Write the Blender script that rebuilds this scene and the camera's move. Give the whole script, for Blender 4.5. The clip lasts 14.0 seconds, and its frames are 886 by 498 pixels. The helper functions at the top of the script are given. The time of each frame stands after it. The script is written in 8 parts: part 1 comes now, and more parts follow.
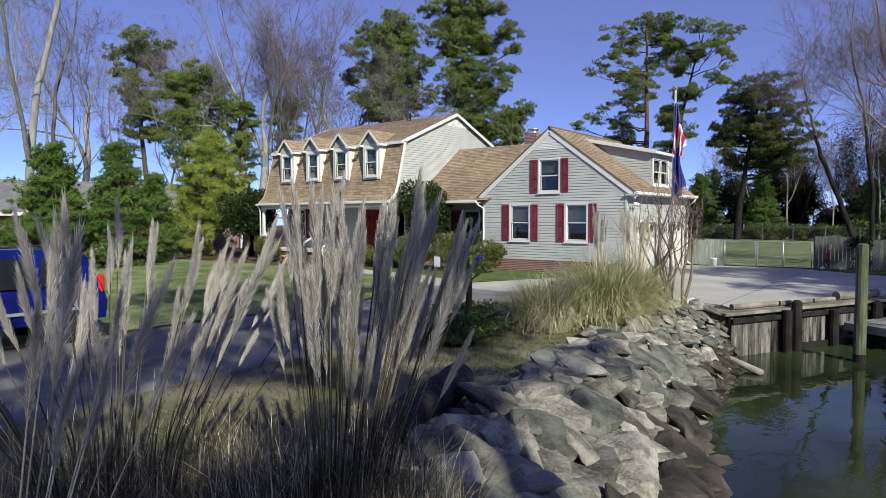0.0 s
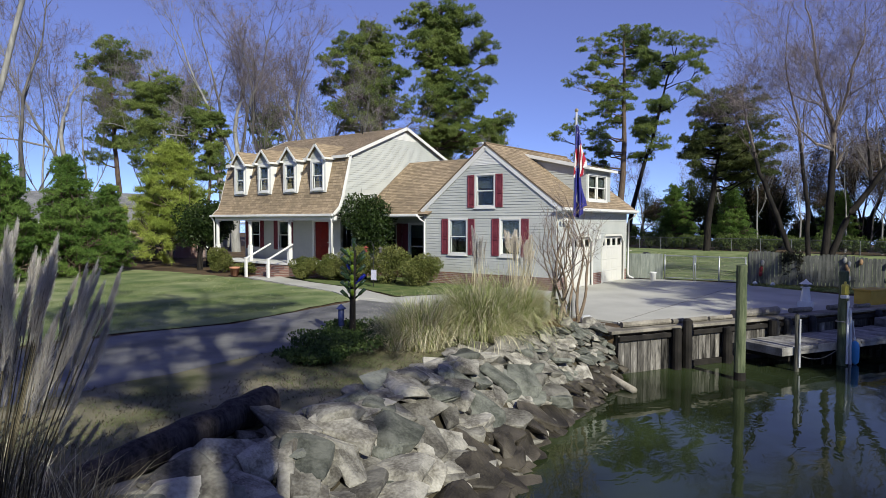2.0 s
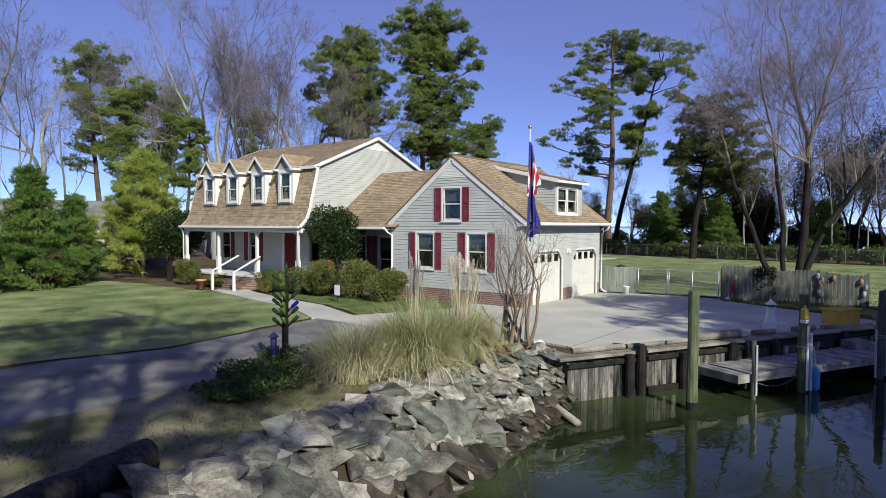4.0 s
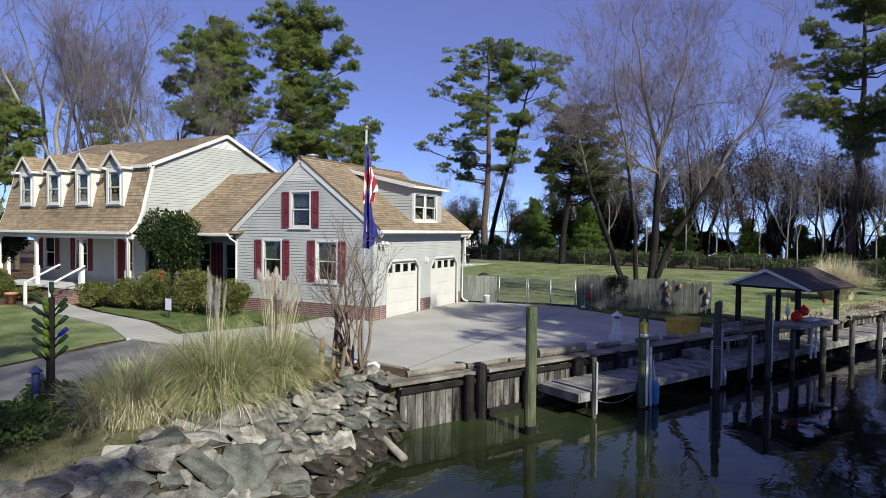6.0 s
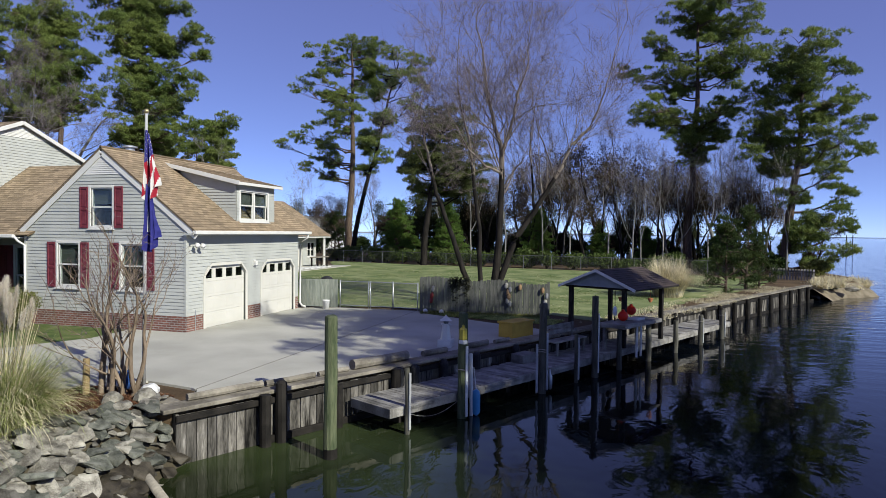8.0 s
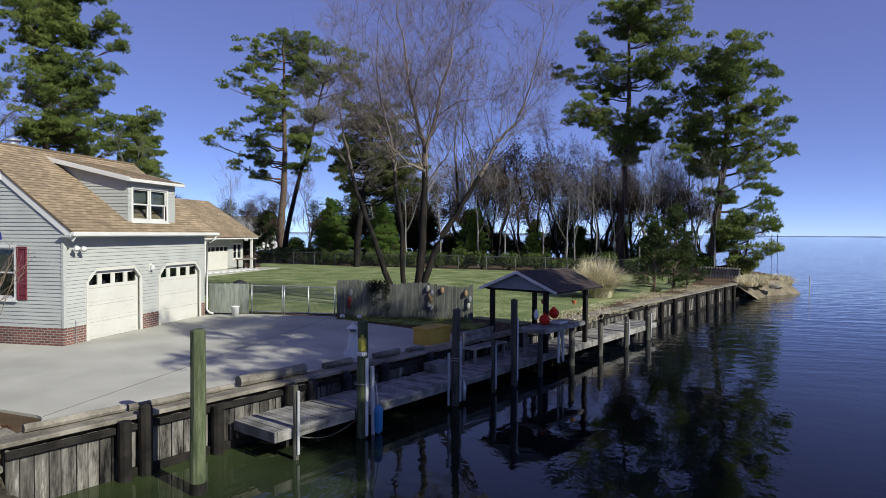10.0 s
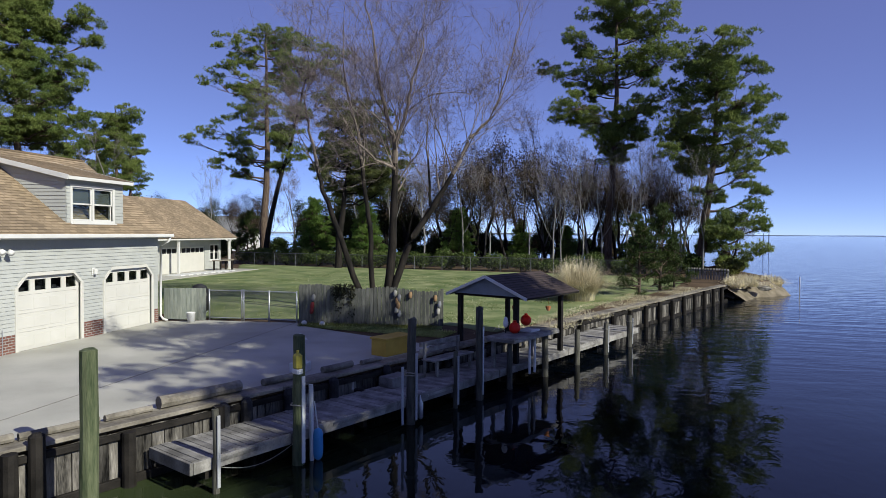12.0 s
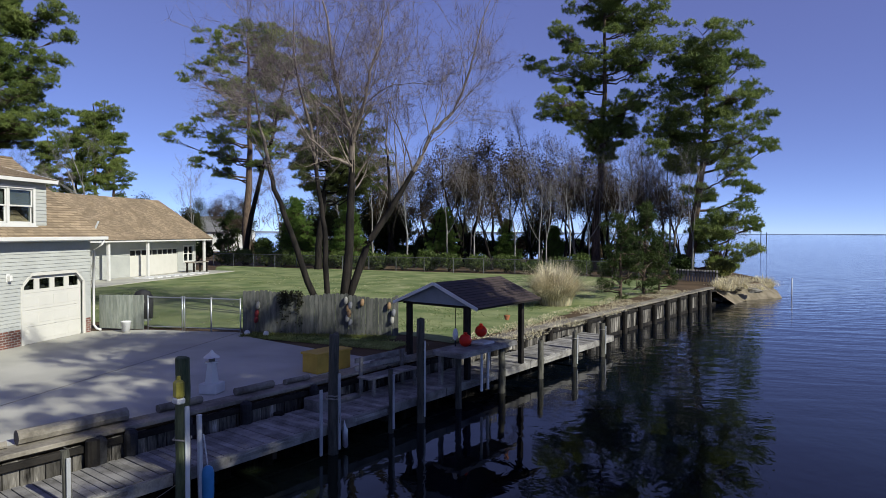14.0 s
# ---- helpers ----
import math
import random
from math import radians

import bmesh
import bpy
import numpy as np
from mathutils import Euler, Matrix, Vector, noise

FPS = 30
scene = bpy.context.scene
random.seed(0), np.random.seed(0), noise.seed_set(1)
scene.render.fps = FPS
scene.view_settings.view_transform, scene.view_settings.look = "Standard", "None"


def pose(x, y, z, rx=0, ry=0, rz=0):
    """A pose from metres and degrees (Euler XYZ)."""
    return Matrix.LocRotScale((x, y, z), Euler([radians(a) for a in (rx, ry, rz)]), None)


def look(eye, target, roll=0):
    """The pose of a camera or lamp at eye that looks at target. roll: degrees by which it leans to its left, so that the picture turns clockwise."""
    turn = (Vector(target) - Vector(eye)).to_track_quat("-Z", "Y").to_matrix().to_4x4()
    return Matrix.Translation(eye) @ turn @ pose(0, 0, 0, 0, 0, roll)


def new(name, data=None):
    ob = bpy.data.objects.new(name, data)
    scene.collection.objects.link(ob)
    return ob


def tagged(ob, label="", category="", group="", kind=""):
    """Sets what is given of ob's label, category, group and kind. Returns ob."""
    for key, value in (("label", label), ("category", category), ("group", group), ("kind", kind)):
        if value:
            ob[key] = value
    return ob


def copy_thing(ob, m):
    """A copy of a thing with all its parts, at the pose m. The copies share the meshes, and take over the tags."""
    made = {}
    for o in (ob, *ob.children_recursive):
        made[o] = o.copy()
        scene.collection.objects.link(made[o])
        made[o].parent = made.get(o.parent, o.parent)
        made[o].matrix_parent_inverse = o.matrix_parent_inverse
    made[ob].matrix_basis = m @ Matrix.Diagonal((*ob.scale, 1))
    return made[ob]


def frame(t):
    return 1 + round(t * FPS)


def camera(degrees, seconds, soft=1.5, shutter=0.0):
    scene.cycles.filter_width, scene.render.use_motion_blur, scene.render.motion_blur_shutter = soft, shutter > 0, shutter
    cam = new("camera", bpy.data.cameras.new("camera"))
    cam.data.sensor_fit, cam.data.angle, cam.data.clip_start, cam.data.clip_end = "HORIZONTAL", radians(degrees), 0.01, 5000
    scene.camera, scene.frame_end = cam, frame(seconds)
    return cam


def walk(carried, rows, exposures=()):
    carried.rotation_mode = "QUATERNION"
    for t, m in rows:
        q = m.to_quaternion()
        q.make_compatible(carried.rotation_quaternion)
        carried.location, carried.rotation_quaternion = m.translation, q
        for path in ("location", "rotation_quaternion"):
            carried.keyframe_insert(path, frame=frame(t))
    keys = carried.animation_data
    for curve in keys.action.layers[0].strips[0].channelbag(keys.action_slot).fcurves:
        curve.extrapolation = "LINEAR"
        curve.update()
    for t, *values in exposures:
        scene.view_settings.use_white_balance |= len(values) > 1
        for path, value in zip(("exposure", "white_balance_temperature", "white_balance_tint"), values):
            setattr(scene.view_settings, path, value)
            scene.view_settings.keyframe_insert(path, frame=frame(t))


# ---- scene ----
cam = camera(69.4, 14.0, 0.6)
PATH = [
    (0, (-0.354, 0.479, 2.345), (-1.583, 2.053, 2.244), -0.2),
    (0.5, (0.178, 0.87, 2.371), (-1.05, 2.446, 2.278), -0.1),
    (1, (0.771, 1.223, 2.418), (-0.457, 2.799, 2.332), -0.1),
    (1.5, (1.349, 1.512, 2.51), (0.122, 3.09, 2.429), 0.1),
    (2, (1.859, 1.741, 2.649), (0.636, 3.321, 2.569), 0.1),
    (2.5, (2.273, 1.972, 2.769), (1.051, 3.554, 2.691), 0.1),
    (5, (2.562, 3.994, 3.252), (1.368, 5.597, 3.188), 0.5),
    (5.5, (2.656, 4.531, 3.257), (1.551, 6.197, 3.196), 0.6),
    (6, (2.78, 5.009, 3.304), (1.86, 6.784, 3.244), 0.6),
    (6.5, (2.939, 5.508, 3.31), (2.223, 7.374, 3.255), 0.7),
    (7, (3.154, 6.003, 3.304), (2.52, 7.9, 3.251), 0.7),
    (7.5, (3.414, 6.48, 3.308), (2.82, 8.389, 3.254), 0.7),
    (8, (3.686, 6.889, 3.297), (3.121, 8.807, 3.245), 0.6),
    (8.5, (3.93, 7.291, 3.263), (3.424, 9.225, 3.214), 0.6),
    (9, (4.07, 7.7, 3.27), (3.623, 9.649, 3.22), 0.55),
    (11.5, (4.675, 9.518, 3.362), (4.296, 11.481, 3.312), 0.3),
    (12, (4.877, 9.989, 3.371), (4.502, 11.953, 3.32), 0.3),
    (12.5, (5.124, 10.487, 3.388), (4.752, 12.452, 3.337), 0.3),
    (13, (5.395, 11.01, 3.425), (5.027, 12.975, 3.372), 0.2),
    (13.5, (5.711, 11.536, 3.434), (5.344, 13.501, 3.381), 0.2),
    (14, (5.99, 12.01, 3.463), (5.618, 13.975, 3.41), 0.2),
]
walk(cam, [(t, look(eye, target, roll)) for t, eye, target, roll in PATH], [(0, 0.4), (5.5, 0.4), (8.0, 0.32), (14, 0.26)])

# ---- light ----
SUN_EL, SUN_AZ = 32.0, 118.0  # elevation; azimuth from +y towards +x
world = bpy.data.worlds.new("world")
scene.world = world
world.use_nodes = True
wn = world.node_tree
sky = wn.nodes.new("ShaderNodeTexSky")
sky.sky_type = "NISHITA"
sky.sun_disc = False
sky.sun_elevation, sky.sun_rotation = radians(SUN_EL), radians(SUN_AZ)
sky.air_density, sky.dust_density, sky.ozone_density = 0.32, 0.0, 4.0
tone = wn.nodes.new("ShaderNodeMix")  # the clear winter sky runs to violet blue
tone.data_type, tone.blend_type = "RGBA", "MULTIPLY"
tone.inputs[0].default_value = 1.0
tone.inputs[7].default_value = (1.08, 1.04, 1.10, 1)
wn.links.new(sky.outputs[0], tone.inputs[6])
lift = wn.nodes.new("ShaderNodeMix")
lift.data_type, lift.blend_type = "RGBA", "ADD"
lift.inputs[0].default_value = 1.0
lift.inputs[7].default_value = (0.78, 0.76, 2.15, 1)
wn.links.new(tone.outputs[2], lift.inputs[6])
wn.links.new(lift.outputs[2], wn.nodes["Background"].inputs[0])
wn.nodes["Background"].inputs[1].default_value = 0.091
sun = new("sun", bpy.data.lights.new("sun", "SUN"))
sun.data.energy, sun.data.angle, sun.data.color = 5.0, radians(0.5), (0.985, 0.975, 0.865)
_e, _a = radians(SUN_EL), radians(SUN_AZ)
TO_SUN = Vector((math.sin(_a) * math.cos(_e), math.cos(_a) * math.cos(_e), math.sin(_e)))
sun.matrix_world = look(TO_SUN * 60, (0, 0, 0))

# ---- materials ----
def surf(name, c1, c2, scale=4.0, rough=0.7, bump=0.2, metal=0.0, fine=40.0, island=0.0, spec=0.2, stretch=(1, 1, 1), c3=None, uv=False, thin=0.0):
    """A two-scale surface: broad patches from c1 to c2, fine grain, relief; island: how far single pieces differ."""
    m = bpy.data.materials.new(name)
    m.use_nodes = True
    nt = m.node_tree
    nd, ln = nt.nodes, nt.links
    bsdf = nd["Principled BSDF"]
    tc = nd.new("ShaderNodeTexCoord")
    mp = nd.new("ShaderNodeMapping")
    mp.inputs["Scale"].default_value = stretch
    ln.new(tc.outputs["UV" if uv else "Object"], mp.inputs[0])
    n1 = nd.new("ShaderNodeTexNoise")
    n1.inputs["Scale"].default_value, n1.inputs["Detail"].default_value = scale, 6
    n2 = nd.new("ShaderNodeTexNoise")
    n2.inputs["Scale"].default_value, n2.inputs["Detail"].default_value = fine, 4
    for n in (n1, n2):
        ln.new(mp.outputs[0], n.inputs["Vector"])
    ramp = nd.new("ShaderNodeValToRGB")
    ramp.color_ramp.elements[0].position, ramp.color_ramp.elements[1].position = 0.35, 0.65
    ramp.color_ramp.elements[0].color, ramp.color_ramp.elements[1].color = (*c1, 1), (*c2, 1)
    if c3:
        e = ramp.color_ramp.elements.new(0.8)
        e.color = (*c3, 1)
    mixv = nd.new("ShaderNodeMath")
    mixv.operation = "MULTIPLY_ADD"
    ln.new(n2.outputs[0], mixv.inputs[0])
    mixv.inputs[1].default_value = 0.35
    ln.new(n1.outputs[0], mixv.inputs[2])
    sub = nd.new("ShaderNodeMath")
    sub.operation = "SUBTRACT"
    ln.new(mixv.outputs[0], sub.inputs[0])
    sub.inputs[1].default_value = 0.175
    ln.new(sub.outputs[0], ramp.inputs[0])
    col = ramp.outputs[0]
    if island:
        hsv = nd.new("ShaderNodeHueSaturation")
        geo, info, add, rng = nd.new("ShaderNodeNewGeometry"), nd.new("ShaderNodeObjectInfo"), nd.new("ShaderNodeMath"), nd.new("ShaderNodeMapRange")
        add.operation = "ADD"
        ln.new(geo.outputs["Random Per Island"], add.inputs[0])
        ln.new(info.outputs["Random"], add.inputs[1])
        frac = nd.new("ShaderNodeMath")
        frac.operation = "FRACT"
        ln.new(add.outputs[0], frac.inputs[0])
        ln.new(frac.outputs[0], rng.inputs[0])
        rng.inputs[3].default_value, rng.inputs[4].default_value = 1 - island, 1 + island
        ln.new(rng.outputs[0], hsv.inputs["Value"])
        ln.new(col, hsv.inputs["Color"])
        col = hsv.outputs[0]
    ln.new(col, bsdf.inputs["Base Color"])
    bsdf.inputs["Roughness"].default_value, bsdf.inputs["Metallic"].default_value = rough, metal
    bsdf.inputs["Specular IOR Level"].default_value = spec
    if bump:
        b = nd.new("ShaderNodeBump")
        b.inputs["Strength"].default_value, b.inputs["Distance"].default_value = bump, 0.03
        ln.new(sub.outputs[0], b.inputs["Height"])
        ln.new(b.outputs[0], bsdf.inputs["Normal"])
    if thin:  # leaves and blades let light through
        tr, mx = nd.new("ShaderNodeBsdfTranslucent"), nd.new("ShaderNodeMixShader")
        ln.new(col, tr.inputs[0])
        mx.inputs[0].default_value = thin
        ln.new(bsdf.outputs[0], mx.inputs[1])
        ln.new(tr.outputs[0], mx.inputs[2])
        ln.new(mx.outputs[0], nd["Material Output"].inputs[0])
    return m


def bricks(name, c1, c2, mortar, w, h, gap, bump=0.4, uv=True, rough=0.85, offset=0.5, noise_amt=0.5):
    """Courses of bricks or shingle tabs, laid out in metres."""
    m = bpy.data.materials.new(name)
    m.use_nodes = True
    nt = m.node_tree
    nd, ln = nt.nodes, nt.links
    bsdf = nd["Principled BSDF"]
    tc = nd.new("ShaderNodeTexCoord")
    br = nd.new("ShaderNodeTexBrick")
    br.offset = offset
    ln.new(tc.outputs["UV" if uv else "Object"], br.inputs["Vector"])
    for key, value in (("Color1", (*c1, 1)), ("Color2", (*c2, 1)), ("Mortar", (*mortar, 1)), ("Scale", 1.0), ("Brick Width", w), ("Row Height", h), ("Mortar Size", gap), ("Bias", 0.0)):
        br.inputs[key].default_value = value
    nz = nd.new("ShaderNodeTexNoise")
    nz.inputs["Scale"].default_value, nz.inputs["Detail"].default_value = 0.7, 8
    ln.new(tc.outputs["Object"], nz.inputs["Vector"])
    mul = nd.new("ShaderNodeMix")
    mul.data_type, mul.blend_type = "RGBA", "OVERLAY"
    mul.inputs[0].default_value = noise_amt
    ln.new(br.outputs["Color"], mul.inputs[6])
    ln.new(nz.outputs[0], mul.inputs[7])
    ln.new(mul.outputs[2], bsdf.inputs["Base Color"])
    bsdf.inputs["Roughness"].default_value = rough
    b = nd.new("ShaderNodeBump")
    b.invert = True
    b.inputs["Strength"].default_value, b.inputs["Distance"].default_value = bump, 0.01
    ln.new(br.outputs["Fac"], b.inputs["Height"])
    ln.new(b.outputs[0], bsdf.inputs["Normal"])
    return m


def water_material():
    m = bpy.data.materials.new("creek_water")
    m.use_nodes = True
    nt = m.node_tree
    nd, ln = nt.nodes, nt.links
    bsdf = nd["Principled BSDF"]
    tc, mp, mp2 = nd.new("ShaderNodeTexCoord"), nd.new("ShaderNodeMapping"), nd.new("ShaderNodeMapping")
    mp.inputs["Scale"].default_value = (1.3, 0.8, 1)
    mp2.inputs["Rotation"].default_value = (0, 0, radians(25))
    mp2.inputs["Scale"].default_value = (0.35, 1.2, 1)
    a, c, d = nd.new("ShaderNodeTexNoise"), nd.new("ShaderNodeTexNoise"), nd.new("ShaderNodeTexNoise")
    a.inputs["Scale"].default_value, a.inputs["Detail"].default_value, a.inputs["Distortion"].default_value = 1.6, 3, 0.6
    c.inputs["Scale"].default_value, c.inputs["Detail"].default_value = 0.25, 3
    d.inputs["Scale"].default_value, d.inputs["Detail"].default_value = 1.0, 4
    for t_, s_ in ((mp, a), (mp, c), (mp2, d)):
        ln.new(tc.outputs["Object"], t_.inputs[0]) if not t_.inputs[0].is_linked else None
        ln.new(t_.outputs[0], s_.inputs["Vector"])
    ramp = nd.new("ShaderNodeValToRGB")
    ramp.color_ramp.elements[0].color, ramp.color_ramp.elements[1].color = (0.35, 0.35, 0.35, 1), (1.0, 1.0, 1.0, 1)
    ramp.color_ramp.elements[0].position, ramp.color_ramp.elements[1].position = 0.4, 0.62
    ln.new(c.outputs[0], ramp.inputs[0])
    # green over the shallows, dark over the channel
    sx, shal, depth, tint_ = nd.new("ShaderNodeSeparateXYZ"), nd.new("ShaderNodeMapRange"), nd.new("ShaderNodeMix"), nd.new("ShaderNodeMix")
    ln.new(tc.outputs["Object"], sx.inputs[0])
    ln.new(sx.outputs[0], shal.inputs[0])
    shal.inputs[1].default_value, shal.inputs[2].default_value, shal.inputs[3].default_value, shal.inputs[4].default_value = -4.5, 4.0, 1.0, 0.0
    depth.data_type = tint_.data_type = "RGBA"
    depth.inputs[6].default_value, depth.inputs[7].default_value = (0.0025, 0.005, 0.010, 1), (0.045, 0.062, 0.022, 1)
    ln.new(shal.outputs[0], depth.inputs[0])
    tint_.blend_type = "MULTIPLY"
    tint_.inputs[0].default_value = 1.0
    ln.new(depth.outputs[2], tint_.inputs[6])
    ln.new(ramp.outputs[0], tint_.inputs[7])
    ln.new(tint_.outputs[2], bsdf.inputs["Base Color"])
    bsdf.inputs["Roughness"].default_value, bsdf.inputs["IOR"].default_value = 0.03, 1.33
    bsdf.inputs["Specular IOR Level"].default_value = 0.5
    # wind roughens the open water, the creek lies calm
    sep, far = nd.new("ShaderNodeSeparateXYZ"), nd.new("ShaderNodeMapRange")
    ln.new(tc.outputs["Object"], sep.inputs[0])
    ln.new(sep.outputs[1], far.inputs[0])
    far.inputs[1].default_value, far.inputs[2].default_value, far.inputs[3].default_value, far.inputs[4].default_value = 25, 70, 0.0, 22.0
    add = nd.new("ShaderNodeMath")
    add.operation = "MULTIPLY_ADD"
    ln.new(d.outputs[0], add.inputs[0])
    ln.new(far.outputs[0], add.inputs[1])
    ln.new(a.outputs[0], add.inputs[2])
    b = nd.new("ShaderNodeBump")
    b.inputs["Strength"].default_value, b.inputs["Distance"].default_value = 0.055, 0.12
    ln.new(add.outputs[0], b.inputs["Height"])
    ln.new(b.outputs[0], bsdf.inputs["Normal"])
    return m


def glass_material():
    """Thin clear window glass: mostly seen through, a little gloss."""
    m = bpy.data.materials.new("window_glass")
    m.use_nodes = True
    nd, ln = m.node_tree.nodes, m.node_tree.links
    clear, gloss, mix = nd.new("ShaderNodeBsdfTransparent"), nd.new("ShaderNodeBsdfGlossy"), nd.new("ShaderNodeMixShader")
    clear.inputs[0].default_value = (0.80, 0.86, 0.85, 1)
    gloss.inputs["Roughness"].default_value = 0.02
    mix.inputs[0].default_value = 0.045
    ln.new(clear.outputs[0], mix.inputs[1])
    ln.new(gloss.outputs[0], mix.inputs[2])
    ln.new(mix.outputs[0], nd["Material Output"].inputs[0])
    return m


SIDING = surf("vinyl_siding", (0.36, 0.368, 0.346), (0.41, 0.418, 0.39), 1.2, 0.5, 0.03, fine=14)
TRIM = surf("white_trim", (0.555, 0.548, 0.52), (0.605, 0.598, 0.57), 2, 0.45, 0.03)
DOORWHITE = surf("garage_door_paint", (0.52, 0.507, 0.457), (0.555, 0.54, 0.49), 1.5, 0.45, 0.02)
SHUTTER = surf("burgundy_shutter", (0.114, 0.0228, 0.0342), (0.16, 0.0342, 0.0456), 5, 0.5, 0.05)
REDDOOR = surf("red_door_paint", (0.106, 0.00608, 0.00608), (0.137, 0.00912, 0.0076), 3, 0.35, 0.03)
ROOF = bricks("tan_shingles", (0.315, 0.238, 0.15), (0.185, 0.138, 0.086), (0.128, 0.092, 0.056), 0.24, 0.14, 0.006, 0.5)
GREYROOF = bricks("grey_shingles", (0.198, 0.198, 0.198), (0.137, 0.137, 0.141), (0.076, 0.076, 0.076), 0.3, 0.14, 0.006, 0.5)
BROWNROOF = bricks("brown_shingles", (0.057, 0.038, 0.0319), (0.0342, 0.0228, 0.0198), (0.0152, 0.0114, 0.00912), 0.26, 0.14, 0.006, 0.5)
BRICK = bricks("red_brick", (0.171, 0.0646, 0.0456), (0.103, 0.0441, 0.0342), (0.258, 0.239, 0.217), 0.205, 0.075, 0.011, 0.6)
GLASS = glass_material()
BLIND = surf("window_blind", (0.0988, 0.106, 0.0988), (0.144, 0.152, 0.141), 3, 0.8, 0.02)
# near-black: the shade of unlit rooms is put into this colour
ROOMSHADE = surf("room_shade", (0.0152, 0.0152, 0.0167), (0.0304, 0.0304, 0.0342), 2, 0.9, 0.0)
CONCRETE = surf("broom_concrete", (0.336, 0.328, 0.284), (0.44, 0.428, 0.372), 0.5, 0.85, 0.12, fine=60)
DRIVE = surf("worn_drive", (0.10, 0.10, 0.095), (0.205, 0.20, 0.185), 0.9, 0.9, 0.3, fine=50)
LAWN = surf("winter_lawn", (0.085, 0.125, 0.04), (0.22, 0.245, 0.11), 0.6, 0.95, 1.0, fine=14, c3=(0.34, 0.32, 0.19))
DIRT = surf("gravel_dirt", (0.0646, 0.0722, 0.0251), (0.22, 0.194, 0.129), 0.8, 0.95, 0.9, fine=60, c3=(0.319, 0.285, 0.201))
LITTER = surf("leaf_litter", (0.0456, 0.0304, 0.0167), (0.114, 0.076, 0.0418), 0.6, 0.95, 0.6, fine=22)
SAND = surf("beach_sand", (0.114, 0.095, 0.0646), (0.213, 0.182, 0.133), 1.5, 0.95, 0.3)
MUD = surf("shore_mud", (0.0418, 0.0342, 0.0228), (0.076, 0.0646, 0.0418), 2, 0.8, 0.5)
WATER = water_material()
STONE = surf("broken_concrete", (0.085, 0.077, 0.063), (0.27, 0.255, 0.215), 2.6, 0.9, 1.0, fine=22, island=0.45, c3=(0.33, 0.31, 0.265))
WETSTONE = surf("wet_stone", (0.022, 0.019, 0.014), (0.07, 0.06, 0.045), 2.2, 0.5, 0.7, fine=28, island=0.3)
DARKSTONE = surf("lichen_stone", (0.057, 0.0608, 0.0494), (0.16, 0.163, 0.137), 3.0, 0.9, 1.0, fine=26, island=0.35)
OLDWOOD = surf("grey_deck_wood", (0.13, 0.124, 0.112), (0.27, 0.26, 0.24), 3.0, 0.85, 0.15, fine=30, island=0.28)
CAPWOOD = surf("cap_timber", (0.12, 0.107, 0.086), (0.27, 0.245, 0.20), 1.5, 0.9, 0.5, fine=16, island=0.2)
TARWOOD = surf("tarred_planks", (0.008, 0.007, 0.006), (0.16, 0.148, 0.13), 1.3, 0.85, 0.5, fine=9, island=0.6, c3=(0.42, 0.395, 0.36), stretch=(5, 5, 0.8))
DARKWOOD = surf("creosote_timber", (0.007, 0.006, 0.005), (0.022, 0.019, 0.016), 3, 0.8, 0.5)
PILEWOOD = surf("green_piling", (0.040, 0.056, 0.027), (0.115, 0.13, 0.072), 2.5, 0.85, 0.6, fine=18, stretch=(4, 4, 0.5))
GREYPILE = surf("grey_piling", (0.0456, 0.0456, 0.0365), (0.114, 0.11, 0.0912), 3, 0.85, 0.6, fine=18, stretch=(4, 4, 0.5), island=0.2)
# weathered boards, darkened for the tree shade that falls on the fence
PICKET = surf("weathered_shaded_picket", (0.06, 0.064, 0.057), (0.125, 0.126, 0.112), 2.2, 0.9, 0.5, fine=14, island=0.16, stretch=(5, 5, 0.7))
# brighter copy of the same boards, with the sunlight put into the colour
LITPICKET = surf("lit_picket", (0.20, 0.225, 0.19), (0.31, 0.33, 0.28), 2.2, 0.9, 0.5, fine=14, island=0.16, stretch=(5, 5, 0.7))
LOGBARK = surf("driftwood_log", (0.012, 0.010, 0.011), (0.05, 0.043, 0.042), 3, 0.85, 0.9, fine=14, stretch=(5, 5, 0.5))
METAL = surf("galvanised_steel", (0.42, 0.43, 0.44), (0.52, 0.53, 0.54), 4, 0.4, 0.05, metal=0.7)
ALUMINIUM = surf("brushed_aluminium", (0.418, 0.418, 0.418), (0.502, 0.502, 0.502), 4, 0.45, 0.03, metal=0.25)
PVC = surf("white_pvc", (0.562, 0.562, 0.547), (0.623, 0.623, 0.608), 3, 0.4, 0.03)
# white rub boards dimmed to grey: their shade is put into the colour
SHADEDBOARD = surf("shaded_rub_board", (0.274, 0.281, 0.289), (0.38, 0.388, 0.395), 3, 0.5, 0.05)
NEEDLE = surf("pine_needles", (0.10, 0.15, 0.038), (0.235, 0.285, 0.08), 0.25, 0.6, 0, island=0.35, thin=0.4)
OLIVENEEDLE = surf("olive_needles", (0.06, 0.08, 0.024), (0.15, 0.17, 0.06), 0.25, 0.6, 0, island=0.35, thin=0.4)
NEEDLEY = surf("young_pine_needles", (0.22, 0.29, 0.05), (0.38, 0.43, 0.10), 0.5, 0.6, 0, island=0.35, thin=0.5)
CEDAR = surf("cedar_foliage", (0.078, 0.15, 0.03), (0.17, 0.255, 0.058), 0.8, 0.65, 0, island=0.35, thin=0.45)
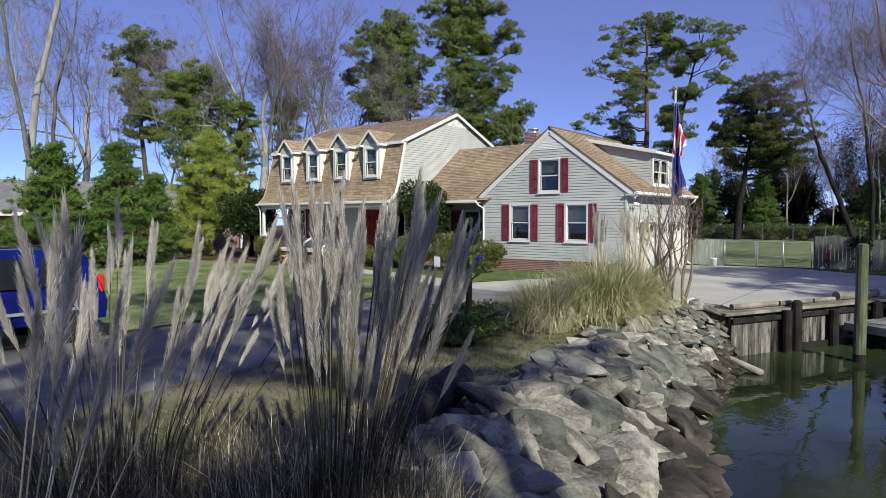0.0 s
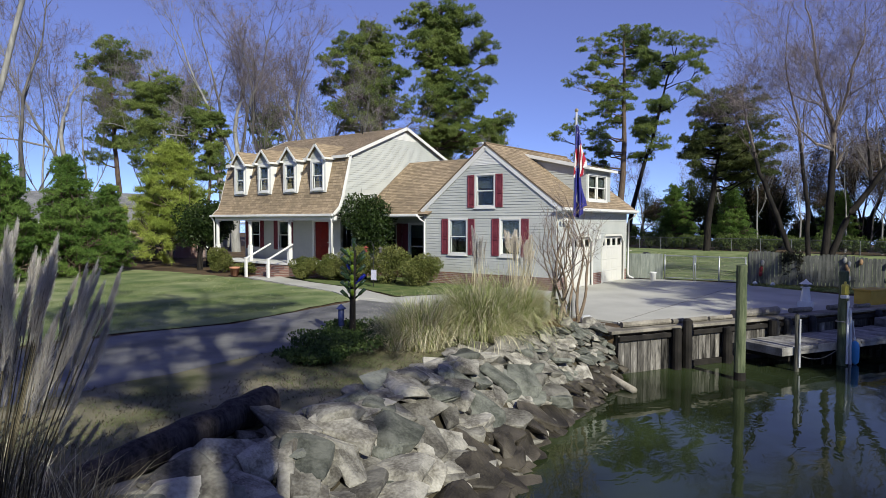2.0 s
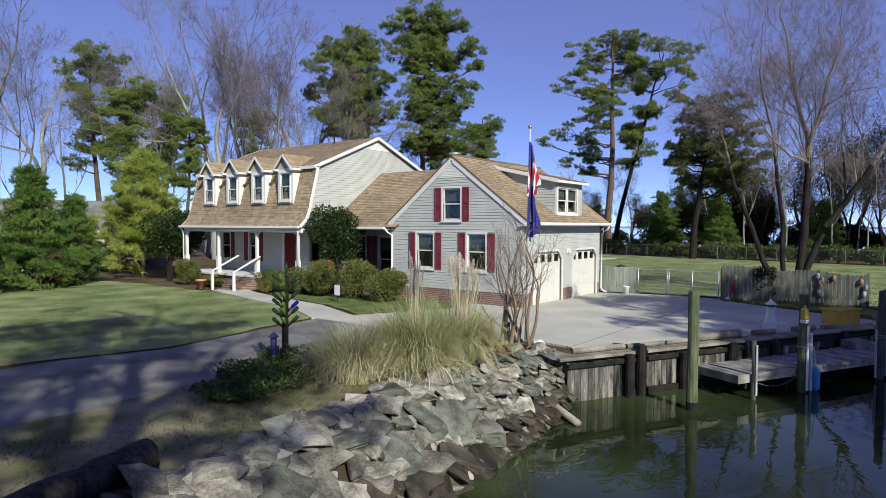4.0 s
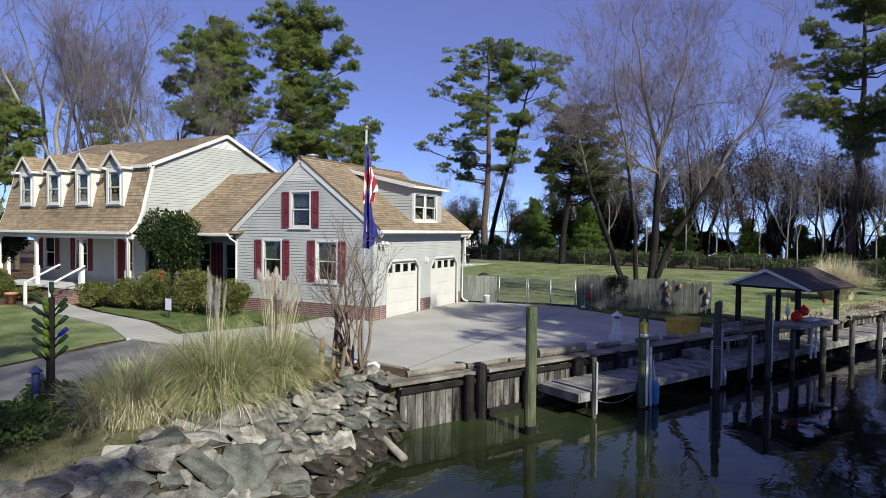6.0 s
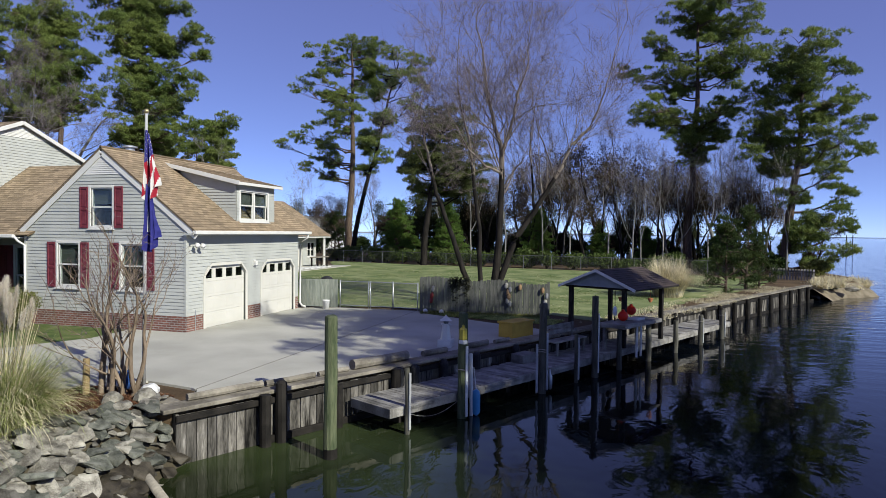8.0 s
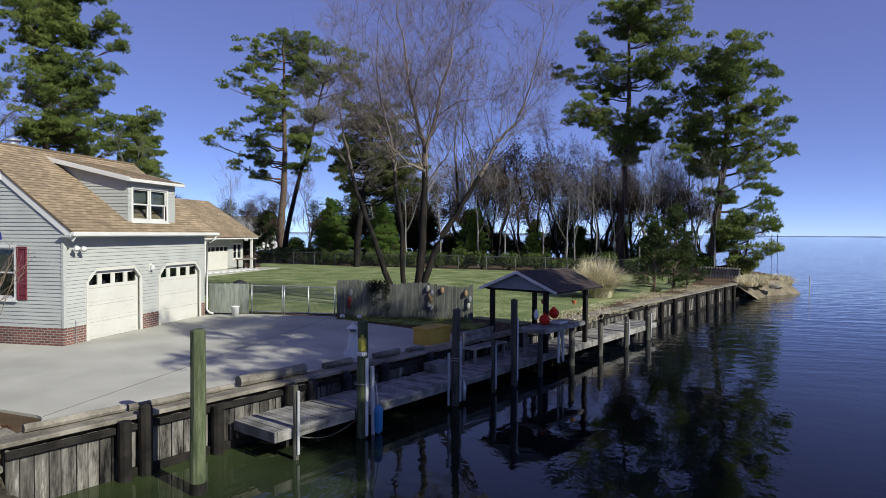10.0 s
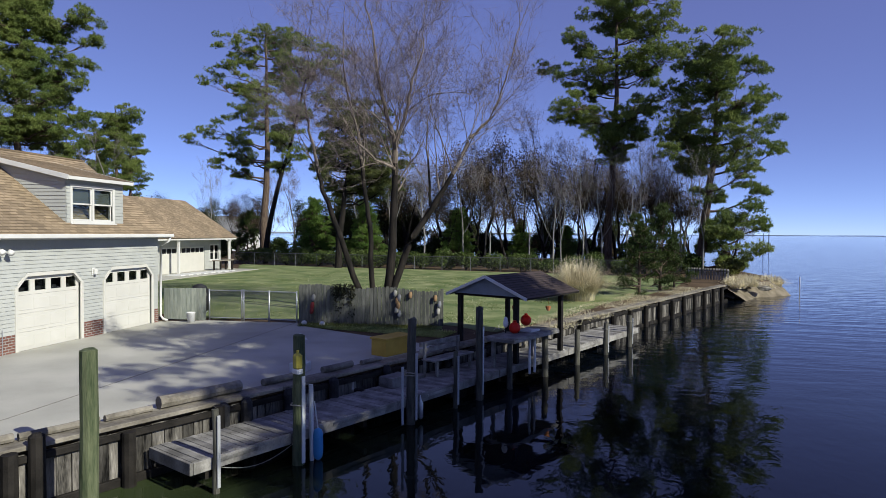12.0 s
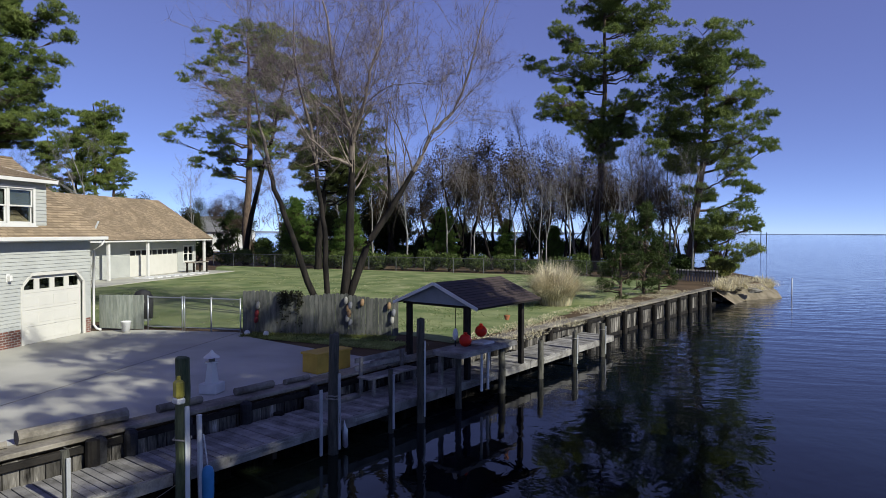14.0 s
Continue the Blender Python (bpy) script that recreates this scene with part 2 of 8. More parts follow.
JUNIPER = surf("juniper_foliage", (0.028, 0.055, 0.014), (0.075, 0.11, 0.03), 0.8, 0.65, 0, island=0.4, thin=0.3)
HEDGEROW = surf("hedge_leaf", (0.0532, 0.0874, 0.0205), (0.122, 0.16, 0.0456), 1.5, 0.5, 0, island=0.35, thin=0.4)
DARKNEEDLE = surf("dark_pine_needles", (0.0304, 0.0517, 0.0137), (0.0722, 0.0988, 0.0274), 0.5, 0.6, 0, island=0.35, thin=0.4)
POTBLUE = surf("cobalt_glaze", (0.0152, 0.0456, 0.152), (0.0304, 0.076, 0.213), 4, 0.3, 0.03)
OLDSTEEL = surf("dull_steel", (0.106, 0.11, 0.114), (0.167, 0.171, 0.175), 4, 0.6, 0.05, metal=0.5)
VINE = surf("dark_vine", (0.00912, 0.0114, 0.00608), (0.0266, 0.0266, 0.0122), 3, 0.6, 0, island=0.3)
LEAF = surf("evergreen_leaf", (0.0167, 0.0342, 0.00912), (0.0418, 0.0646, 0.0167), 1.5, 0.4, 0, island=0.4, thin=0.4)
HEDGE = surf("boxwood_leaf", (0.0988, 0.118, 0.0289), (0.19, 0.194, 0.0608), 1.5, 0.5, 0, island=0.35, thin=0.4)
BROWNLEAF = surf("clinging_oak_leaf", (0.052, 0.040, 0.024), (0.105, 0.080, 0.048), 1.0, 0.7, 0, island=0.4, thin=0.4)
GREENLEAF = surf("dark_oak_leaf", (0.0266, 0.038, 0.0137), (0.057, 0.0646, 0.0228), 0.4, 0.6, 0, island=0.4, thin=0.4)
PBARK = surf("pine_bark", (0.0646, 0.0456, 0.0342), (0.129, 0.095, 0.0722), 3, 0.9, 0.8, fine=14, stretch=(3, 3, 0.6))
BARK = surf("grey_bark", (0.0684, 0.0631, 0.0585), (0.152, 0.144, 0.133), 1.5, 0.9, 0.6, fine=12, stretch=(3, 3, 0.6))
PALEBARK = surf("pale_bark", (0.167, 0.163, 0.148), (0.274, 0.266, 0.243), 1.5, 0.9, 0.5, fine=12, stretch=(3, 3, 0.6))
TANBARK = surf("tan_bark", (0.129, 0.095, 0.0646), (0.258, 0.198, 0.144), 2.5, 0.9, 0.5, fine=12, stretch=(3, 3, 0.6))
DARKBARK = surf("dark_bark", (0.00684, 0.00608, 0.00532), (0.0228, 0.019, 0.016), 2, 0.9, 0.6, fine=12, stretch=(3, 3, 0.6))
# lit copy of the stemmed trees' bark; their shaded low stems take DARKBARK
YARDBARK = surf("lit_tan_bark", (0.10, 0.082, 0.068), (0.24, 0.20, 0.165), 1.5, 0.9, 0.5, fine=12, stretch=(3, 3, 0.6))
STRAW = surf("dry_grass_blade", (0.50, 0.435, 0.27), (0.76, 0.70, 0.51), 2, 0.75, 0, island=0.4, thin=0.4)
# dead grass, darkened: the shade lying on it is put into the colour
SHADEDBLADE = surf("shaded_dead_blade", (0.045, 0.037, 0.022), (0.21, 0.18, 0.115), 2, 0.8, 0, island=0.5, thin=0.3)
GREENBLADE = surf("green_grass_blade", (0.19, 0.245, 0.065), (0.44, 0.47, 0.19), 2, 0.7, 0, island=0.4, thin=0.4)
MOSSBLADE = surf("short_lawn_blade", (0.085, 0.13, 0.035), (0.19, 0.23, 0.085), 2, 0.7, 0, island=0.4, thin=0.3)
TWIG = surf("reddish_twigs", (0.115, 0.092, 0.10), (0.20, 0.165, 0.18), 0.5, 0.9, 0, island=0.3)
PLUME = surf("pampas_plume", (0.62, 0.56, 0.46), (0.77, 0.71, 0.61), 3, 0.9, 0, island=0.2, thin=0.4)
GREYPLUME = surf("grey_pampas_plume", (0.44, 0.41, 0.365), (0.62, 0.58, 0.52), 3, 0.9, 0, island=0.25, thin=0.4)

# ---- building blocks ----
class Shape:
    """Collects corners and faces of one mesh."""

    def __init__(self):
        self.v, self.f, self.uv, self.weld = [], [], {}, False

    def add(self, verts, faces, M=None, uvs=None):
        o = len(self.v)
        self.v += [tuple(M @ Vector(p)) if M is not None else tuple(p) for p in verts]
        for k, fc in enumerate(faces):
            if uvs:
                self.uv[len(self.f)] = uvs[k]
            self.f.append([o + i for i in fc])
        return self

    def box(self, x0, x1, y0, y1, z0, z1, M=None, bev=0.0):
        if bev <= 0:
            p = [(x, y, z) for x in (x0, x1) for y in (y0, y1) for z in (z0, z1)]
            return self.add(p, [(0, 1, 3, 2), (4, 6, 7, 5), (0, 4, 5, 1), (2, 3, 7, 6), (0, 2, 6, 4), (1, 5, 7, 3)], M)
        b = min(bev, (x1 - x0) / 2.5, (y1 - y0) / 2.5, (z1 - z0) / 2.5)
        q = []
        for z, i in ((z0, b), (z0 + b, 0), (z1 - b, 0), (z1, b)):
            for (sx, sy) in ((0, 0), (1, 0), (1, 1), (0, 1)):
                for k in (0, 1):
                    ex, ey = (x1 if sx else x0), (y1 if sy else y0)
                    dx, dy = (-1 if sx else 1), (-1 if sy else 1)
                    first = (sx + sy) % 2 == 0
                    cx, cy = (0, b) if (first == (k == 0)) else (b, 0)
                    q.append((ex + dx * (cx + i * (cx == 0)), ey + dy * (cy + i * (cy == 0)), z))
        fc = [list(range(7, -1, -1)), list(range(24, 32))]
        for r in range(3):
            for j in range(8):
                fc.append((r * 8 + j, r * 8 + (j + 1) % 8, r * 8 + 8 + (j + 1) % 8, r * 8 + 8 + j))
        return self.add(q, fc, M)

    def tube(self, pts, radii, n=8, cap=True, M=None):
        pts = [Vector(p) for p in pts]
        ring, up = [], Vector((0.13, 0.21, 0.97))
        for i, p in enumerate(pts):
            d = (pts[min(i + 1, len(pts) - 1)] - pts[max(i - 1, 0)])
            d = d.normalized() if d.length > 1e-9 else Vector((0, 0, 1))
            a = d.cross(up if abs(d.dot(up)) < 0.95 else Vector((1, 0, 0))).normalized()
            c = d.cross(a)
            r = radii[i] if hasattr(radii, "__len__") else radii
            ring += [p + (a * math.cos(2 * math.pi * k / n) + c * math.sin(2 * math.pi * k / n)) * r for k in range(n)]
        fc = [(i * n + k, i * n + (k + 1) % n, (i + 1) * n + (k + 1) % n, (i + 1) * n + k) for i in range(len(pts) - 1) for k in range(n)]
        if cap:
            fc += [list(range(n - 1, -1, -1)), list(range((len(pts) - 1) * n, len(pts) * n))]
        return self.add(ring, fc, M)

    def lathe(self, prof, n=16, M=None):
        """prof: rows of radius, height."""
        v = [(r * math.cos(2 * math.pi * k / n), r * math.sin(2 * math.pi * k / n), z) for r, z in prof for k in range(n)]
        fc = [(i * n + k, i * n + (k + 1) % n, (i + 1) * n + (k + 1) % n, (i + 1) * n + k) for i in range(len(prof) - 1) for k in range(n)]
        fc += [list(range(n - 1, -1, -1)), list(range((len(prof) - 1) * n, len(prof) * n))]
        return self.add(v, fc, M)

    def mesh(self, name, mat, origin=(0, 0, 0), smooth=False):
        me = bpy.data.meshes.new(name)
        ox, oy, oz = origin
        if self.weld:
            seen, keep, idx = {}, [], []
            for p in self.v:
                key = tuple(round(c, 4) for c in p)
                if key not in seen:
                    seen[key] = len(keep)
                    keep.append(p)
                idx.append(seen[key])
            faces, uvs = [], {}
            for i, f in enumerate(self.f):
                g = [idx[j] for j in f]
                if len(set(g)) == len(g):
                    if i in self.uv:
                        uvs[len(faces)] = self.uv[i]
                    faces.append(g)
            self.v, self.f, self.uv = keep, faces, uvs
        me.from_pydata([(x - ox, y - oy, z - oz) for x, y, z in self.v], [], self.f)
        if self.uv:
            layer = me.uv_layers.new()
            for pl in me.polygons:
                for li, co in zip(pl.loop_indices, self.uv.get(pl.index, [(0, 0)] * pl.loop_total)):
                    layer.data[li].uv = co
        if mat:
            me.materials.append(mat)
        if smooth:
            me.shade_smooth()
        me.update()
        return me


ORIGIN = {}


def thing(name, label, category, loc=(0, 0, 0), group="", kind=""):
    ob = tagged(new(name), label, category, group, kind)
    ob.location = loc
    ORIGIN[ob] = tuple(loc)
    return ob


def part(name, shape, mat, parent, label="", smooth=False):
    """One mesh under a thing or a part; the shape is given in the world's metres."""
    org = ORIGIN[parent]
    ob = new(name, shape.mesh(name, mat, org, smooth))
    ob.parent = parent
    ORIGIN[ob] = org
    return tagged(ob, label)


def solo(name, shape, mat, label, category, loc=(0, 0, 0), group="", kind="", smooth=False):
    """A thing of one mesh."""
    ob = tagged(new(name, shape.mesh(name, mat, loc, smooth)), label, category, group, kind)
    ob.location = loc
    ORIGIN[ob] = tuple(loc)
    return ob


def piece(name, me, parent, m):
    """One of many alike pieces, sharing a mesh."""
    ob = new(name, me)
    ob.parent = parent
    ob.matrix_local = Matrix.Translation(-Vector(ORIGIN[parent])) @ m
    return ob


def raw_mesh(name, verts, faces, mat, smooth=False):
    """A mesh from arrays: corners, and triangles or quads."""
    me = bpy.data.meshes.new(name)
    verts, faces = np.asarray(verts, np.float32), np.asarray(faces, np.int32)
    k = faces.shape[1]
    me.vertices.add(len(verts))
    me.vertices.foreach_set("co", verts.ravel())
    me.loops.add(faces.size)
    me.loops.foreach_set("vertex_index", faces.ravel())
    me.polygons.add(len(faces))
    me.polygons.foreach_set("loop_start", np.arange(0, faces.size, k, dtype=np.int32))
    me.polygons.foreach_set("loop_total", np.full(len(faces), k, np.int32))
    me.materials.append(mat)
    me.update(calc_edges=True)
    if smooth:
        me.shade_smooth()
    return me


def wallframe(p, a, out):
    """Local axes of a wall: x along it, y out of it, z up."""
    a, out = Vector((*a, 0)).normalized(), Vector((*out, 0)).normalized()
    m = Matrix(((a.x, out.x, 0, p[0]), (a.y, out.y, 0, p[1]), (0, 0, 1, p[2] if len(p) > 2 else 0), (0, 0, 0, 1)))
    return m


def cut(span, holes):
    out = [span]
    for h0, h1 in holes:
        nxt = []
        for s0, s1 in out:
            if h1 <= s0 or h0 >= s1:
                nxt.append((s0, s1))
                continue
            if h0 > s0:
                nxt.append((s0, h0))
            if h1 < s1:
                nxt.append((h1, s1))
        out = nxt
    return out


def lapped(shape, M, z0, z1, span, holes=(), course=0.112, lap=0.020, tilt=None, uv=False, thick=0.0):
    """Lapped courses on a plane: siding, or shingles. span(z) gives the two ends at that height."""
    shape.weld = True
    z = z0
    while z < z1 - 1e-4:
        zt = min(z + course, z1)
        marks = sorted({z, zt, *[h for _, _, a, b in holes for h in (a, b) if z < h < zt]})
        for lo, hi in zip(marks, marks[1:]):
            mid = (lo + hi) / 2
            hs = [(a, b) for a, b, c, d in holes if c <= mid <= d]
            sl, sh, sm = span(lo + 1e-5), span(hi - 1e-5), span(mid)
            for s0, s1 in cut(sm, hs):
                a0, a1 = (sl[0] if s0 == sm[0] else s0), (sl[1] if s1 == sm[1] else s1)
                b0, b1 = (sh[0] if s0 == sm[0] else s0), (sh[1] if s1 == sm[1] else s1)
                if a1 - a0 < 1e-4 and b1 - b0 < 1e-4:
                    continue
                yl, yh = lap * (zt - lo) / course + 0.002, lap * (zt - hi) / course + 0.002
                q = [(a0, yl, lo), (a1, yl, lo), (b1, yh, hi), (b0, yh, hi), (a0, 0.002, lo), (a1, 0.002, lo)]
                fc = [(0, 1, 2, 3), (4, 5, 1, 0)]
                u = [[(a0, lo), (a1, lo), (b1, hi), (b0, hi)], [(a0, lo)] * 4]
                shape.add(q, fc, M, u if uv else None)
        z = zt
    return shape


def slab_wall(shape, M, z0, z1, span, holes=(), t=0.16):
    """The solid wall behind the cladding, with its openings going through."""
    shape.weld = True
    marks = sorted({z0, z1, *[h for _, _, a, b in holes for h in (a, b) if z0 < h < z1]})
    fine = []
    for lo, hi in zip(marks, marks[1:]):
        k = max(1, int((hi - lo) / 0.4)) if abs(span(lo + 1e-5)[0] - span(hi - 1e-5)[0]) + abs(span(lo + 1e-5)[1] - span(hi - 1e-5)[1]) > 1e-3 else 1
        fine += [(lo + (hi - lo) * i / k, lo + (hi - lo) * (i + 1) / k) for i in range(k)]
    for lo, hi in fine:
        mid = (lo + hi) / 2
        sl, sh, sm = span(lo + 1e-5), span(hi - 1e-5), span(mid)
        for s0, s1 in cut(sm, [(a, b) for a, b, c, d in holes if c <= mid <= d]):
            a0, a1 = (sl[0] if s0 == sm[0] else s0), (sl[1] if s1 == sm[1] else s1)
            b0, b1 = (sh[0] if s0 == sm[0] else s0), (sh[1] if s1 == sm[1] else s1)
            q = [(a0, -0.004, lo), (a1, -0.004, lo), (b1, -0.004, hi), (b0, -0.004, hi), (a0, -t, lo), (a1, -t, lo), (b1, -t, hi), (b0, -t, hi)]
            shape.add(q, [(0, 1, 2, 3), (5, 4, 7, 6), (4, 0, 3, 7), (1, 5, 6, 2), (3, 2, 6, 7), (4, 5, 1, 0)], M)
    return shape


def sheet(name, outline, z, mat, label, category, kind="structure", thick=0.0):
    """A flat sheet over an outline, with its edge turned down."""
    bm = bmesh.new()
    vs = [bm.verts.new((x, y, z)) for x, y in outline]
    es = [bm.edges.new((vs[i], vs[(i + 1) % len(vs)])) for i in range(len(vs))]
    bmesh.ops.triangle_fill(bm, edges=es, use_beauty=True)
    bmesh.ops.recalc_face_normals(bm, faces=bm.faces)
    for f in bm.faces:
        if f.normal.z < 0:
            f.normal_flip()
    if thick:
        low = [bm.verts.new((x, y, z - thick)) for x, y in outline]
        for i in range(len(vs)):
            j = (i + 1) % len(vs)
            bm.faces.new((vs[i], low[i], low[j], vs[j]))
    me = bpy.data.meshes.new(name)
    bm.to_mesh(me)
    bm.free()
    me.materials.append(mat)
    return tagged(new(name, me), label, category, kind=kind)


def wavy(pts, step=0.6, amp=0.12, seed=0, closed=True):
    """An outline with an uneven edge."""
    r = random.Random(seed)
    out = []
    for i in range(len(pts) if closed else len(pts) - 1):
        a, b = Vector(pts[i]), Vector(pts[(i + 1) % len(pts)])
        k = max(1, int((b - a).length / step))
        nrm = Vector((-(b - a).y, (b - a).x)).normalized()
        for j in range(k):
            out.append(tuple(a.lerp(b, j / k) + nrm * (r.uniform(-amp, amp) if j else 0)))
    return out


U, N = Vector((0.456, 0.890)), Vector((0.890, -0.456))
P0 = Vector((-4.27, 16.68))


def quay(s, d, z=0.0):
    """A place by its way along the bulkhead and its distance out over the water."""
    p = P0 + U * s + N * d
    return Vector((p.x, p.y, z))


QUAY = Matrix(((U.x, N.x, 0, P0.x), (U.y, N.y, 0, P0.y), (0, 0, 1, 0), (0, 0, 0, 1)))  # x along, y out to the water
WATER_Z = -1.05

# ---- ground and water ----
SHORE = [(-2.0, -30), (-2.4, -5), (-2.9, 0), (-3.3, 2.5), (-3.9, 4.2), (-4.55, 6.0), (-4.95, 8.4), (-5.2, 10.5), (-5.4, 12.5), (-5.4, 15.0), (-5.0, 16.6)]
BANK = [(0.6, -30), (0.3, -5), (-0.1, 0), (-0.5, 2.5), (-1.0, 4.2), (-1.6, 6.0), (-2.3, 8.6), (-3.1, 10.8), (-3.5, 12.8), (-3.7, 15.0), (-4.1, 16.8)]
SLOPE = ((0, -0.04), (0.15, 0.03), (0.35, -0.18), (0.6, -0.6), (1.0, -1.2), (1.4, -2.0))
POINT = [(15.3, 55.6), (16.6, 58.0), (19.5, 60.2), (21.0, 66), (20.5, 76), (12, 92), (-8, 103), (-45, 113), (-150, 122)]
land_outline = wavy(SHORE, 1.5, 0.12, 3, closed=False) + [SHORE[-1]] + [tuple(quay(s, -0.12))[:2] for s in (0.05, 10, 20, 30, 43)] + POINT + [(-150, -40)]
sheet("ground", land_outline, -0.03, LITTER, "brown leaf-littered ground under the trees", "ground", thick=0.3)

sh = Shape()
rows = []
for (x0, y0), (x1, y1) in zip(SHORE, BANK):
    rows.append([(x0 + (x1 - x0) * k, y0 + (y1 - y0) * k, z) for k, z in SLOPE])
sh.add([p for r in rows for p in r], [(i * 6 + k, i * 6 + k + 1, i * 6 + 7 + k, i * 6 + 6 + k) for i in range(len(rows) - 1) for k in range(5)])
tagged(new("bank", sh.mesh("bank", MUD)), "dark muddy bank under the riprap", "bank", kind="structure")
sh = Shape()
tip = [(15.2, 55.4), (16.6, 58.0), (19.5, 60.2), (21.0, 66), (20.5, 76), (12, 92), (-8, 103), (-45, 113), (-150, 122)]
rows = []
for x, y in tip:
    d = (Vector((x, y)) - Vector((-20, 60))).normalized()
    rows.append([(x + d.x * k * 2.0, y + d.y * k * 1.6, -0.05 - 1.35 * k) for k in (0, 0.3, 0.6, 1.0, 1.3)])
sh.add([p for r in rows for p in r], [(i * 5 + k, i * 5 + k + 1, i * 5 + 6 + k, i * 5 + 5 + k) for i in range(len(rows) - 1) for k in range(4)])
tagged(new("beach", sh.mesh("beach", SAND)), "pale sandy beach at the point", "beach", kind="structure")

sh = Shape()
sh.add([(-4500, -4500, WATER_Z), (4500, -4500, WATER_Z), (4500, 4500, WATER_Z), (-4500, 4500, WATER_Z)], [(0, 1, 2, 3)])
tagged(new("water", sh.mesh("water", WATER)), "dark green creek water with small ripples", "water", kind="structure")

sheet("lawn", wavy([(-13.7, -20), (-13.6, 9.4), (-13.0, 11.6), (-13.75, 15.0), (-14.3, 17.8), (-16.6, 18.7), (-20, 19.2), (-24.2, 20.2), (-33, 20.0), (-42, 17), (-48, 10), (-50, -20)], 0.7, 0.15, 5), 0.0, LAWN,
      "patchy green winter lawn before the porch", "lawn")
sheet("lawn", wavy([(-8.4, 32.5), (-0.6, 33.6), (2.6, 31.6), (5.2, 37.2), (7.0, 42.0), (11.6, 52.0), (13.6, 58.5), (8, 63.5), (-28, 71), (-24, 63), (-24, 50), (-20, 34), (-10, 33.4)], 0.8, 0.2, 6), 0.0, LAWN,
      "mown green back lawn with bare straw patches", "lawn")
sheet("bare_yard", wavy([(-2.9, -20), (-3.3, 1), (-4.3, 4.4), (-5.3, 8.8), (-5.9, 12.3), (-6.1, 15.5), (-8.5, 16.2), (-9.3, 13.5), (-9.2, 10.5), (-9.0, -20)], 0.7, 0.14, 7), 0.0, DIRT,
      "gravelly bare yard with moss beside the drive", "yard")
sheet("driveway", wavy([(-13.4, -20), (-13.3, 9.4), (-12.7, 11.6), (-13.4, 15.0), (-13.9, 17.5), (-8.6, 17.5), (-9.0, 14.0), (-8.9, 10.5), (-8.6, 4), (-8.5, -20)], 0.9, 0.1, 8), 0.006, DRIVE,
      "worn grey driveway along the lawn", "driveway")
sheet("path", [(-14.0, 17.3), (-13.4, 18.6), (-16.4, 19.9), (-20.2, 20.6), (-23.9, 21.7), (-25.2, 21.7), (-24.6, 20.4), (-20.4, 19.4), (-16.6, 18.6)], 0.03, CONCRETE, "pale concrete garden path to the porch", "path", thick=0.1)
sheet("planting_bed", wavy([(-13.6, 19.0), (-16.4, 20.1), (-20.2, 20.8), (-23.6, 21.9), (-20.6, 25.2), (-16.6, 25.2), (-16.5, 23.95), (-12.2, 23.95), (-11.6, 22.4)], 0.5, 0.08, 9), 0.012, surf("groundcover", (0.05, 0.085, 0.02), (0.13, 0.15, 0.05), 1.6, 0.95, 0.8, fine=20), "planting bed of low green ground cover", "bed")
# slabs of the apron, with open joints
apron = tagged(new("apron"), "broad pale concrete apron before the garage", "pavement", kind="structure")
ORIGIN[apron] = (0, 0, 0)
q = lambda s, d: tuple(quay(s, d))[:2]
for pts in ([(-14.0, 17.4), (-13.4, 18.7), (-11.8, 22.2), (-12.0, 24.05), (-9.9, 24.05), (-9.9, 31.3), (-8.3, 31.95), (-4.862, 32.05), (-4.862, 18.0), (-5.02, 18.07), (-6.3, 18.3), (-6.9, 17.2)],
            [(-4.836, 18.0), (-4.836, 32.05), (-3.9, 31.15), (-2.3, 30.3), (-0.8, 29.5), (0.9, 28.7), q(12.9, -0.42), q(0.6, -0.42)]):
    s_ = Shape()
    k = len(pts)
    s_.add([(x, y, 0.022) for x, y in pts] + [(x, y, -0.1) for x, y in pts], [list(range(k))] + [(i, k + i, k + (i + 1) % k, (i + 1) % k) for i in range(k)])
    part("slab", s_, CONCRETE, apron)

part("joint", Shape().box(-4.862, -4.836, 18.02, 32.03, -0.1, 0.026), surf("joint_filler", (0.15, 0.142, 0.125), (0.23, 0.22, 0.19), 5, 0.9, 0.2), apron, "dark joint between the slabs")
sheet("far_bank", wavy([(9, -60), (9.5, -12), (9.4, -3), (13, 0), (17.5, 6), (18.5, 20), (30, 23), (90, 20), (90, -60)], 2.0, 0.3, 12), -0.1, LITTER, "wooded bank across the creek", "ground", thick=2.2)

# ---- bulkhead ----
bulk = thing("bulkhead", "tarred timber bulkhead with a weathered cap", "bulkhead", (P0.x, P0.y, WATER_Z), kind="structure")
r = random.Random(11)
x = 0.0
while x < 42.5:
    w = r.uniform(0.17, 0.24)
    s_ = Shape().box(x, x + w - 0.012, -0.07 + r.uniform(-0.008, 0.008), 0.0 + r.uniform(-0.006, 0.006), -1.9, -0.12 + r.uniform(-0.02, 0.0), QUAY, 0.008)
    part("plank", s_, TARWOOD, bulk)
    x += w
